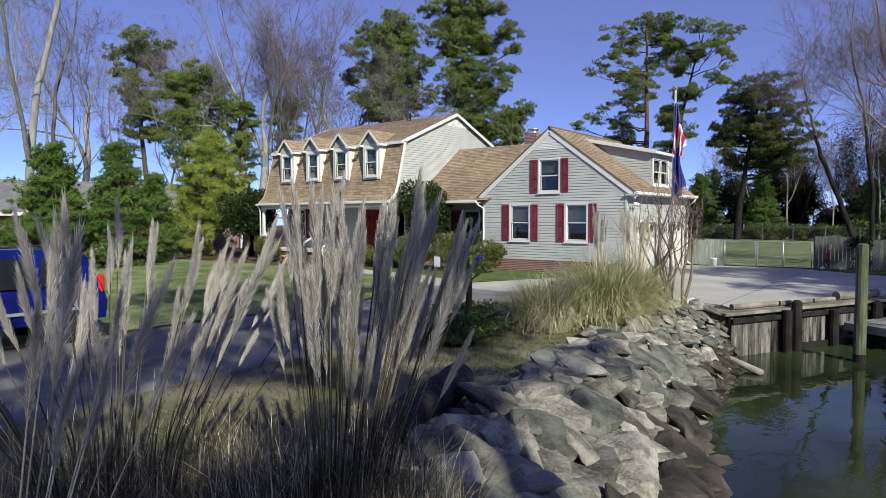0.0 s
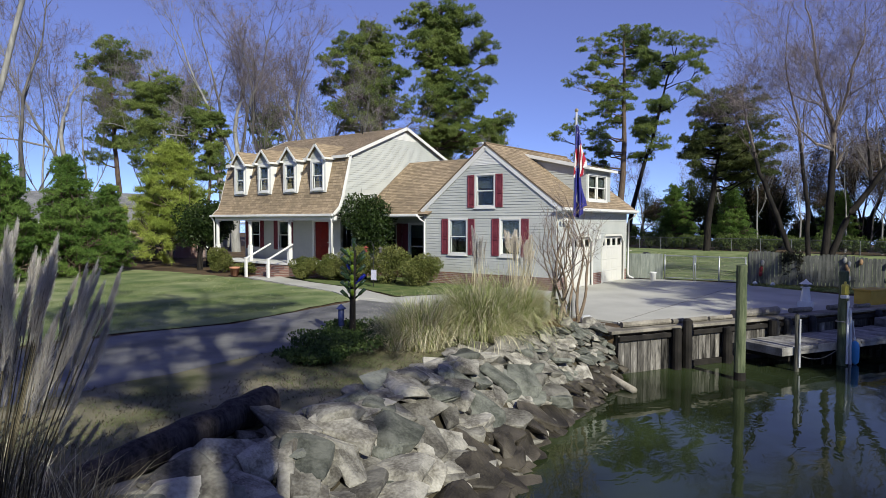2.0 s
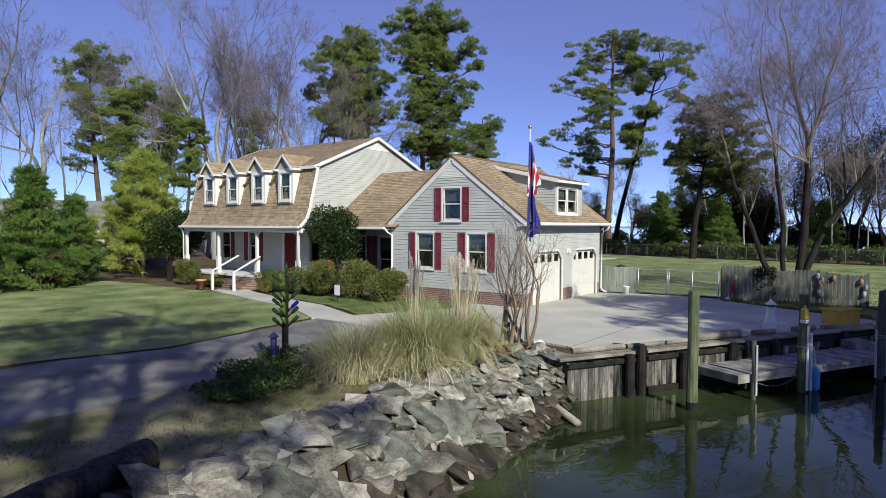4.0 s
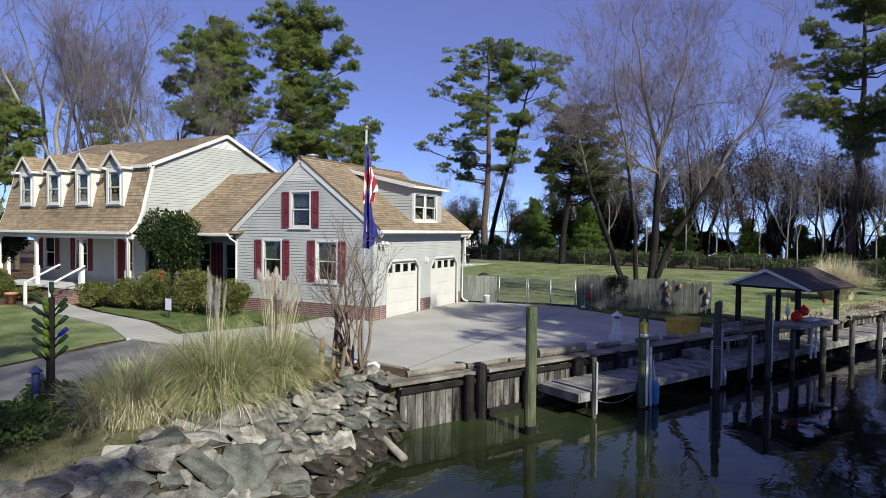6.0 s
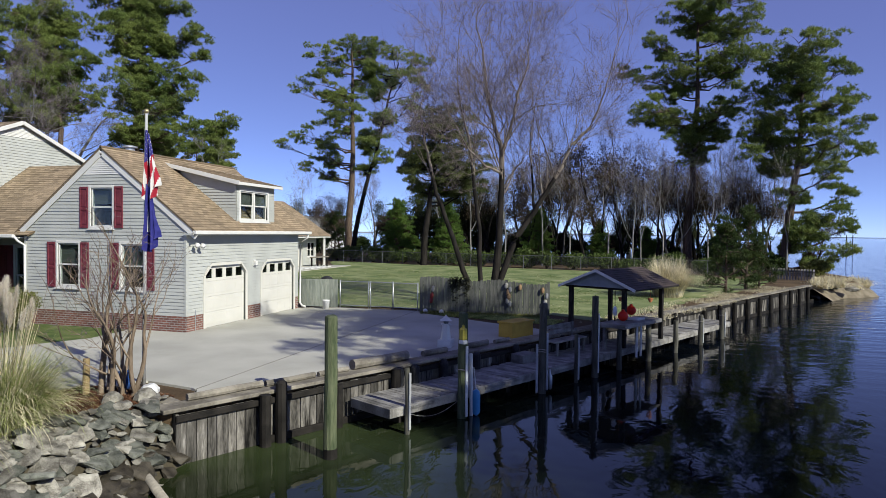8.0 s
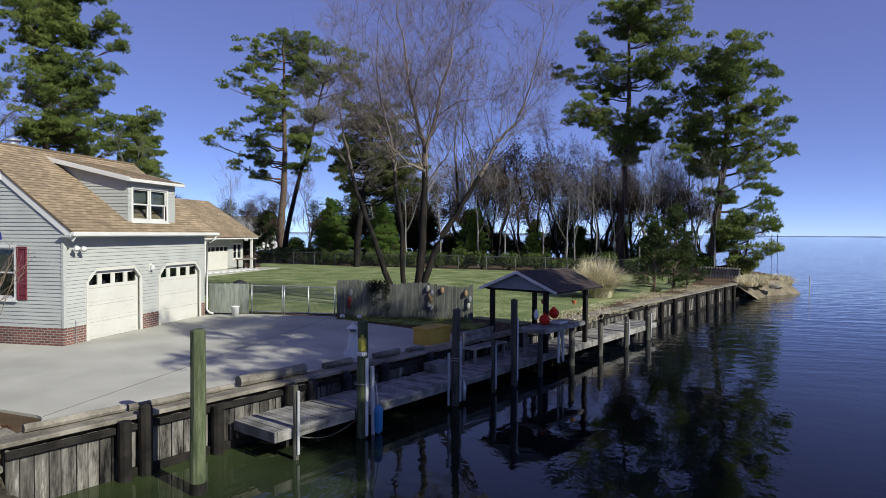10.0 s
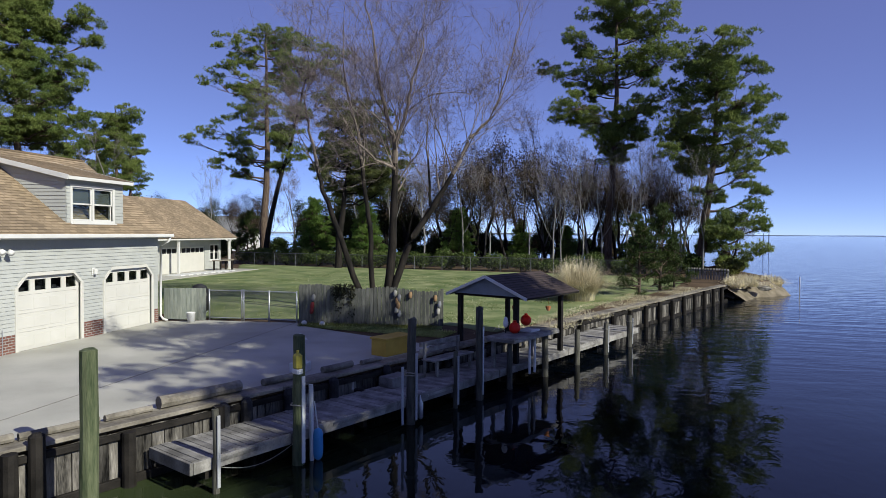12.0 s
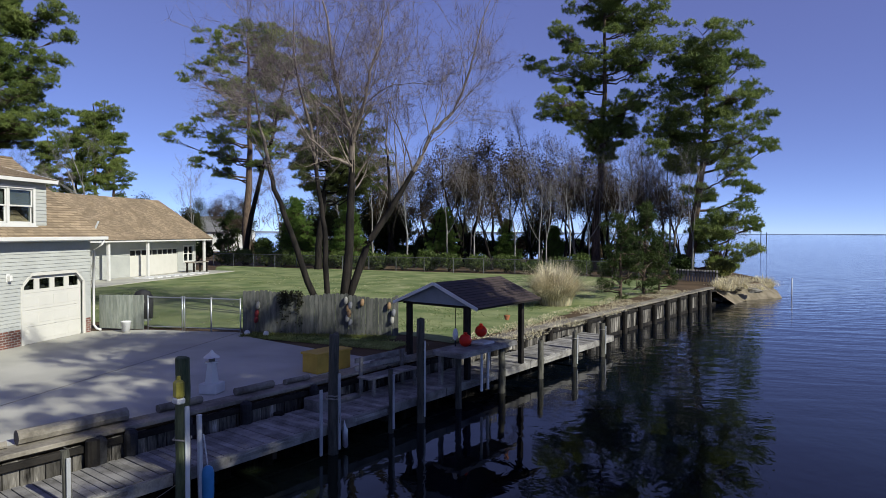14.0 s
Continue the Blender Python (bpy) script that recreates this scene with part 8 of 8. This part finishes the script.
for i in range(14):
    bm = bmesh.new()
    fx, fy, fz = rp.uniform(0.8, 1.25), rp.uniform(0.6, 0.95), rp.uniform(0.22, 0.36)
    for _ in range(15):
        p = [rp.uniform(-1, 1) for _ in range(3)]
        m = max(abs(v) for v in p)
        p = [v / m * rp.uniform(0.86, 1.0) for v in p]
        bm.verts.new((p[0] * fx * 0.5, p[1] * fy * 0.5, p[2] * fz * 0.5))
    g = bmesh.ops.convex_hull(bm, input=bm.verts)
    bmesh.ops.delete(bm, geom=[v for v in bm.verts if not v.link_faces], context="VERTS")
    bmesh.ops.dissolve_limit(bm, angle_limit=0.2, verts=bm.verts, edges=bm.edges)
    bmesh.ops.bevel(bm, geom=list(bm.edges), offset=0.022, segments=1, affect="EDGES", clamp_overlap=True)
    bmesh.ops.triangulate(bm, faces=[f for f in bm.faces if len(f.verts) > 4])
    bmesh.ops.subdivide_edges(bm, edges=[e for e in bm.edges if e.calc_length() > 0.16], cuts=1, use_grid_fill=True)
    bmesh.ops.triangulate(bm, faces=[f for f in bm.faces if len(f.verts) > 4])
    for v in bm.verts:
        v.co += Vector((rp.uniform(-1, 1), rp.uniform(-1, 1), rp.uniform(-1, 1))) * 0.011
    pair = []
    for mt in (STONE, WETSTONE, DARKSTONE):
        me = bpy.data.meshes.new("stone")
        bm.to_mesh(me)
        me.materials.append(mt)
        pair.append(me)
    STONES.append(pair)
    bm.free()


def shore_at(y):
    for i in range(len(SHORE) - 1):
        if SHORE[i][1] <= y <= SHORE[i + 1][1]:
            f = (y - SHORE[i][1]) / (SHORE[i + 1][1] - SHORE[i][1])
            return SHORE[i][0] + f * (SHORE[i + 1][0] - SHORE[i][0]), BANK[i][0] + f * (BANK[i + 1][0] - BANK[i][0])
    return SHORE[-1][0], BANK[-1][0]


def slope_z(k):
    for (k0, z0), (k1, z1) in zip(SLOPE, SLOPE[1:]):
        if k <= k1:
            return z0 + (z1 - z0) * (k - k0) / (k1 - k0)
    return SLOPE[-1][1]


rip = thing("riprap", "riprap bank of broken concrete slabs and stones", "riprap", (-3.5, 8.0, -0.6), kind="structure")
loose = []
count = 0
for layer, (step, smin, smax, lift) in enumerate(((0.44, 0.55, 0.95, 0.05), (0.50, 0.48, 0.92, 0.15), (0.34, 0.20, 0.38, 0.11))):
    y = -2.5
    while y < 16.9:
        xs, xb = shore_at(y)
        w = xb - xs
        k = -0.06 + rp.uniform(0, 0.08)
        while k < 1.12:
            size = rp.uniform(smin, smax) * (0.58 if y > 13.2 else 1.0)
            kk = min(max(k + rp.uniform(-0.04, 0.04), -0.08), 1.15)
            px, py = xs + w * kk, y + rp.uniform(-0.2, 0.2)
            pz = slope_z(max(kk, 0)) + lift * (0.4 if kk < 0.02 else 1.0) * (0.85 if kk > 0.9 else 1) + rp.uniform(-0.05, 0.05)
            tilt = math.degrees(math.atan2(0.75, 1.0)) * (0.15 if kk < 0.2 else 0.62)
            skip = layer == 1 and rp.random() < 0.45
            if not skip and not (py > 16.75 and px > -4.35):
                m = pose(px, py, pz, 0, tilt + rp.uniform(-17, 17), 0) @ pose(0, 0, 0, rp.uniform(-17, 17), 0, rp.uniform(0, 360)) @ Matrix.Scale(size, 4)
                wet = pz < -0.64 + rp.uniform(-0.1, 0.1)
                pick = STONES[rp.randrange(14)][1 if wet else 2 if rp.random() < (0.55 if y > 12.8 else 0.26) else 0]
                if count < 560 and y > 1.2:
                    piece("stone", pick, rip, m)
                    count += 1
                else:
                    loose.append((pick, m))
            k += size * (0.62 if layer < 2 else 1.5) / w
        y += step * (0.5 if y > 12.2 else 1.0)
if loose:
    V, F = [], []
    for me, m in loose:
        o = len(V)
        V += [tuple(m @ v.co) for v in me.vertices]
        F += [[o + i for i in p.vertices] for p in me.polygons]
    me = bpy.data.meshes.new("small_stones")
    ox, oy, oz = ORIGIN[rip]
    me.from_pydata([(x - ox, y - oy, z - oz) for x, y, z in V], [], F)
    me.materials.append(STONE)
    o = tagged(new("small_stones", me), "smaller stones between the slabs", kind="stuff")
    o.parent = rip

# ---- neighbouring buildings, hedges, fences, car ----
ann = thing("annex", "low grey outbuilding with a tan roof and white-posted porch", "outbuilding", (-28.0, 55.0, 0))
af = wallframe((-25.6, 46.0), (0, 1), (1, 0))
hol = [(8.2, 14.2, 0.0, 2.1), (15.05, 16.45, 0.9, 2.2)]
part("siding", lapped(Shape(), af, 0.1, 2.8, flat(0, 16.8), hol), SIDING, ann)
part("wall", slab_wall(Shape(), af, 0.0, 2.8, flat(0, 16.8), hol), SIDING, ann)
gd = part("garage_door", Shape().box(8.2, 14.2, -0.08, -0.04, 0, 1.55, af), DOORWHITE, ann, "wide white garage door with a row of panes")
# panes with the shade of the inside painted on
for i in range(9):
    part("pane", Shape().box(8.35 + i * 0.655, 8.85 + i * 0.655, -0.073, -0.05, 1.62, 1.98, af), ROOMSHADE, gd)
part("head_panel", Shape().box(8.2, 14.2, -0.1, -0.075, 1.55, 2.1, af), DOORWHITE, gd)
window(af @ Matrix.Translation((15.75, 0, 0.9)), 1.4, 1.3, ann, 0.0, double=True)
for y in (50.6, 54.8, 62.4):
    part("post", Shape().box(-24.62, -24.44, y - 0.09, y + 0.09, 0, 2.75, None, 0.01), TRIM, ann)
part("fascia", Shape().box(-24.3, -24.26, 45.8, 63.2, 2.68, 2.84, None), TRIM, ann)
part("soffit", Shape().box(-25.6, -24.3, 45.8, 63.2, 2.70, 2.74, None), TRIM, ann)
roof_plane((-24.2, 45.8, 2.84), (-24.2, 63.3, 2.84), (-29.0, 45.8, 6.15), (-29.0, 62.6, 6.15), "roof", ROOF, ann)
roof_plane((-33.8, 63.3, 2.84), (-33.8, 45.8, 2.84), (-29.0, 62.6, 6.15), (-29.0, 45.8, 6.15), "roof", ROOF, ann)
part("end_wall", Shape().add([(-25.6, 62.7, 0), (-33.0, 62.7, 0), (-33.0, 62.7, 3.2), (-29.0, 62.4, 5.9), (-25.6, 62.7, 3.6)], [(0, 1, 2, 3, 4)]), SIDING, ann)
part("side_wall", Shape().add([(-33.0, 62.7, 0), (-33.0, 46, 0), (-33.0, 46, 3.2), (-33.0, 62.7, 3.2)], [(0, 1, 2, 3)]), SIDING, ann)
part("slab", Shape().box(-25.6, -22.0, 46, 63, -0.02, 0.05), CONCRETE, ann)
for i in range(8):
    solo("white_board", Shape().box(-24.2 + 0.08 * i, -22.9 + 0.08 * i, 52.6 + i * 0.9, 53.2 + i * 0.9, 0.05, 0.14, None, 0.01), PVC, "white plastic board lying on the annex slab", "board", (-24.0, 52.8 + i * 0.9, 0.05), group="white boards")
wb = thing("work_table", "wooden work table on the annex porch", "table", (-24.0, 60.5, 0))
part("top", Shape().box(-24.4, -23.6, 59.3, 61.6, 0.86, 0.94, None, 0.01), CAPWOOD, wb)
for x in (-24.3, -23.7):
    for y in (59.5, 61.4):
        part("leg", Shape().box(x - 0.06, x + 0.06, y - 0.06, y + 0.06, 0, 0.86), DARKWOOD, wb)
solo("white_mast", Shape().tube([(-20.9, 43.2, 0.9), (-19.6, 43.6, 4.0)], 0.05, 8), PVC, "white plastic pole leaning by the annex", "pole", (-20.9, 43.2, 0.9))
bush("bare_bush", 171, (-20.8, 43.4), (2.2, 2.0, 1.9), 900, 0.05, BROWNLEAF, "twiggy bush by the annex", "shrub", lumps=8)

# neighbour's brick house
nb = thing("neighbour_house", "low brick house with a grey roof and white garage door", "house", (-52.0, 22.0, 0))
nf = wallframe((-46.0, 14.0), (0.2, 1), (1, -0.2))
s_ = Shape().add([(0, 0, 0), (16, 0, 0), (16, 0, 2.7), (0, 0, 2.7), (0, -7, 0), (16, -7, 0), (16, -7, 2.7), (0, -7, 2.7)], [(0, 1, 2, 3), (1, 5, 6, 2), (4, 0, 3, 7)], nf, [[(0, 0), (16, 0), (16, 2.7), (0, 2.7)], [(0, 0), (7, 0), (7, 2.7), (0, 2.7)], [(0, 0), (7, 0), (7, 2.7), (0, 2.7)]])
part("wall", s_, BRICK, nb)
roof_plane(nf @ Vector((-0.6, 0.7, 2.7)), nf @ Vector((16.6, 0.7, 2.7)), nf @ Vector((-0.6, -3.5, 4.9)), nf @ Vector((16.6, -3.5, 4.9)), "roof", GREYROOF, nb)
roof_plane(nf @ Vector((16.6, -7.7, 2.7)), nf @ Vector((-0.6, -7.7, 2.7)), nf @ Vector((16.6, -3.5, 4.9)), nf @ Vector((-0.6, -3.5, 4.9)), "roof", GREYROOF, nb)
part("fascia", Shape().box(-0.6, 16.6, 0.68, 0.74, 2.5, 2.7, nf), TRIM, nb)
for a in (0.0, 16.0):
    part("gable", Shape().add([(a, 0, 2.7), (a, -7, 2.7), (a, -3.5, 4.75)], [(0, 1, 2)], nf), BRICK, nb)
ngd = part("garage_door", Shape().box(5.5, 10.5, 0.0, 0.06, 0, 2.1, nf), DOORWHITE, nb, "wide white garage door")
for i in range(7):
    part("pane", Shape().box(5.7 + i * 0.68, 6.2 + i * 0.68, 0.062, 0.07, 1.1, 1.45, nf), ROOMSHADE, ngd)
for a in (4.0, 11.5, 15.8):
    part("post", Shape().box(a - 0.1, a + 0.1, 0.5, 0.7, 0, 2.6, nf), TRIM, nb)
fh_ = thing("far_house", "pale house half hidden behind trees", "house", (-50.0, 118.0, 0))
hm = wallframe((-60, 112), (1, 0.3), (0.3, -1))
part("wall", Shape().box(0, 12, -8, 0, 0, 3.4, hm), TRIM, fh_)
roof_plane(hm @ Vector((-0.5, 0.5, 3.4)), hm @ Vector((12.5, 0.5, 3.4)), hm @ Vector((-0.5, -4, 6.2)), hm @ Vector((12.5, -4, 6.2)), "roof", GREYROOF, fh_)
for a in (2, 5, 8.5):
    part("window", Shape().box(a, a + 1.2, 0.0, 0.04, 1.0, 2.4, hm), ROOMSHADE, fh_)

# hedge and chain-link fence behind the back lawn
HL = [(-29.0, 71.5), (-14.0, 68.0), (2.0, 65.0), (13.5, 62.0)]
cf = thing("chain_link_fence", "long galvanised chain-link fence before the hedge", "fence", (HL[0][0], HL[0][1], 0))
for (x0, y0), (x1, y1) in zip(HL, HL[1:]):
    n = 6
    for i in range(n):
        x, y = x0 + (x1 - x0) * i / n, y0 + (y1 - y0) * i / n
        part("post", Shape().tube([(x, y, -0.05), (x, y, 1.25)], 0.035, 6), OLDSTEEL, cf)
    part("rail", Shape().tube([(x0, y0, 1.22), (x1, y1, 1.22)], 0.025, 6), OLDSTEEL, cf)
    chain_panel(cf, (x0, y0), (x1, y1), 0.03, 1.2, 0.14, OLDSTEEL)
rgh = np.random.default_rng(9)
i = 0
for (x0, y0), (x1, y1) in zip(HL, HL[1:]):
    L = math.hypot(x1 - x0, y1 - y0)
    n = int(L / 2.1)
    for j in range(n):
        f = (j + 0.5) / n
        i += 1
        bush("hedge_shrub", 200 + i, (x0 + (x1 - x0) * f + rgh.normal(0, 0.2), y0 + (y1 - y0) * f + 1.5), (3.2, 2.0, 1.6 + rgh.uniform(-0.15, 0.3)), 2200, 0.11, HEDGEROW, "dense leafy green hedge shrub behind the fence", "hedge", lumps=10)
pf = thing("picket_fence", "pale grey picket fence on the point", "fence", (14.2, 60.8, 0))
for i in range(16):
    part("picket", Shape().box(13.9 + i * 0.17, 14.02 + i * 0.17, 61.2 - i * 0.12, 61.24 - i * 0.12, 0, 0.85), OLDWOOD, pf)
part("rail", Shape().tube([(13.9, 61.24, 0.65), (16.6, 59.3, 0.65)], 0.03, 5), PICKET, pf)
# stones on the point
for i in range(22):
    x, y = (15.9 + rp.uniform(0, 0.9), 55.9 + rp.uniform(0, 1.4)) if i < 9 else (16.2 + rp.uniform(0, 2.6), 57.6 + rp.uniform(0, 2.2))
    ob = new("beach_stone", STONES[i % 14][0])
    tagged(ob, "pale stone on the sandy point", "stone", group="beach stones")
    ob.matrix_world = pose(x, y, (-0.85 if i < 9 else -0.35) + rp.uniform(-0.1, 0.1), rp.uniform(-20, 20), rp.uniform(-20, 20), rp.uniform(0, 360)) @ Matrix.Scale(rp.uniform(0.4, 0.8), 4)
# far shore across the bay, its haze put into the pale blue colour
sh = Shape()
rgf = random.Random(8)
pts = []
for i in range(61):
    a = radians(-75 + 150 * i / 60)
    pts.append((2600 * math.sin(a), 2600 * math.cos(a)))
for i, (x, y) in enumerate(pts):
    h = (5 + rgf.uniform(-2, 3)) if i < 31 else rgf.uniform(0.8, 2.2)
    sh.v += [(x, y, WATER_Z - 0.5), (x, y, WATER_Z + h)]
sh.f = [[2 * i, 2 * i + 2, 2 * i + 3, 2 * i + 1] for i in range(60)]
tagged(new("far_shore", sh.mesh("far_shore", surf("hazed_far_woods", (0.17, 0.20, 0.26), (0.22, 0.25, 0.31), 0.01, 1.0, 0))), "low hazy far shore across the bay", "far shore", kind="structure")
sh = Shape()
mx = [(62, 108), (80, 104), (110, 106), (110, 116), (75, 113), (62, 110)]
sheet("marsh_spit", wavy(mx, 2.0, 0.5, 15), WATER_Z + 0.35, LITTER, "low brown marsh spit out in the bay", "marsh", thick=0.6)
for i, (x, y, h) in enumerate(((88.0, 190, 3.2), (92.0, 190, 3.2), (96.0, 190, 3.2), (115.0, 400.0, 5.0), (118.0, 400.0, 5.0))):
    solo("channel_pile", Shape().tube([(x, y, WATER_Z - 1), (x, y, WATER_Z + h)], 0.2, 8), DARKWOOD, "lone channel pile far out in the bay", "piling", (x, y, WATER_Z), group="channel piles")
solo("channel_stake", Shape().tube([(22.5, 63.0, WATER_Z - 0.5), (22.5, 63.0, 0.15)], 0.035, 6), PVC, "white plastic stake in the shallows", "stake", (22.5, 63.0, WATER_Z))

# parked car on the drive
car = thing("parked_car", "dark blue sport utility vehicle parked on the drive", "car", (-14.0, 3.9, 0.0))
CARBLUE = surf("blue_car_paint", (0.006, 0.010, 0.10), (0.008, 0.014, 0.13), 2, 0.22, 0.0, metal=0.3)
CM = Matrix.Translation((-14.05, 3.9, 0))
prof = [(2.28, 0.42), (2.32, 0.75), (2.22, 1.05), (2.02, 1.62), (1.80, 1.74), (0.2, 1.80), (-0.55, 1.70), (-1.15, 1.12), (-2.15, 0.98), (-2.3, 0.72), (-2.28, 0.40)]
sh = Shape()
ws = [0.92, 0.94, 0.93, 0.74, 0.68, 0.68, 0.68, 0.90, 0.88, 0.88, 0.88]
n = len(prof)
for sx in (-1, 1):
    sh.v += [tuple(CM @ Vector((sx * w, y, z))) for (y, z), w in zip(prof, ws)]
sh.f = [list(range(n)), list(range(2 * n - 1, n - 1, -1))] + [[i, n + i, n + (i + 1) % n, (i + 1) % n] for i in range(n)]
part("body", sh, CARBLUE, car)
side = lambda y0, y1, z0, z1: Shape().add([(0.945, y0, z0), (0.945, y1, z0), (0.79, y1 - 0.10, z1), (0.79, y0 + 0.08, z1)], [(0, 1, 2, 3)], CM)
for y0, y1 in ((-1.0, 0.15), (0.25, 1.05), (1.15, 1.85)):
    part("side_window", side(y0, y1, 1.10, 1.62), surf("car_glass", (0.01, 0.012, 0.015), (0.015, 0.017, 0.02), 2, 0.08, 0), car)
part("trim_strip", Shape().box(0.95, 0.965, -1.2, 2.1, 0.62, 0.68, CM, 0.005), METAL, car, "bright side moulding")
for sx in (0.80, -0.80):
    part("tail_light", Shape().box(sx - 0.1, sx + 0.1, 2.18, 2.30, 0.85, 1.25, CM, 0.03), RED, car)
for y in (-1.4, 1.45):
    for sx in (0.86, -0.86):
        wM = CM @ Matrix.Translation((sx, y, 0.36)) @ pose(0, 0, 0, 0, 90, 0)
        wh = part("wheel", Shape().lathe([(0.24, -0.1), (0.34, -0.1), (0.37, -0.05), (0.37, 0.05), (0.34, 0.1), (0.24, 0.1)], 20, wM), BLACK, car, smooth=True)
        part("rim", Shape().lathe([(0.05, 0.09), (0.23, 0.085), (0.23, -0.085), (0.05, -0.09)], 14, wM), METAL, wh)
part("roof_rail", Shape().tube([CM @ Vector((0.66, -0.5, 1.80)), CM @ Vector((0.66, 1.7, 1.84))], 0.02, 6), BLACK, car)
nc = thing("parked_car", "grey car parked by the neighbour's house", "car", (-42.5, 24.0, 0))
NM = Matrix.Translation((-42.5, 24.0, 0))
sh = Shape()
for sx in (-1, 1):
    sh.v += [tuple(NM @ Vector((sx * w * 0.95, y, z * 0.82))) for (y, z), w in zip(prof, ws)]
sh.f = [list(range(n)), list(range(2 * n - 1, n - 1, -1))] + [[i, n + i, n + (i + 1) % n, (i + 1) % n] for i in range(n)]
part("body", sh, surf("grey_car_paint", (0.05, 0.05, 0.055), (0.07, 0.07, 0.075), 2, 0.3, 0), nc)
for y in (-1.4, 1.45):
    part("wheel", Shape().lathe([(0.1, -0.1), (0.32, -0.1), (0.32, 0.1), (0.1, 0.1)], 14, NM @ Matrix.Translation((0.8, y, 0.32)) @ pose(0, 0, 0, 0, 90, 0)), BLACK, nc)
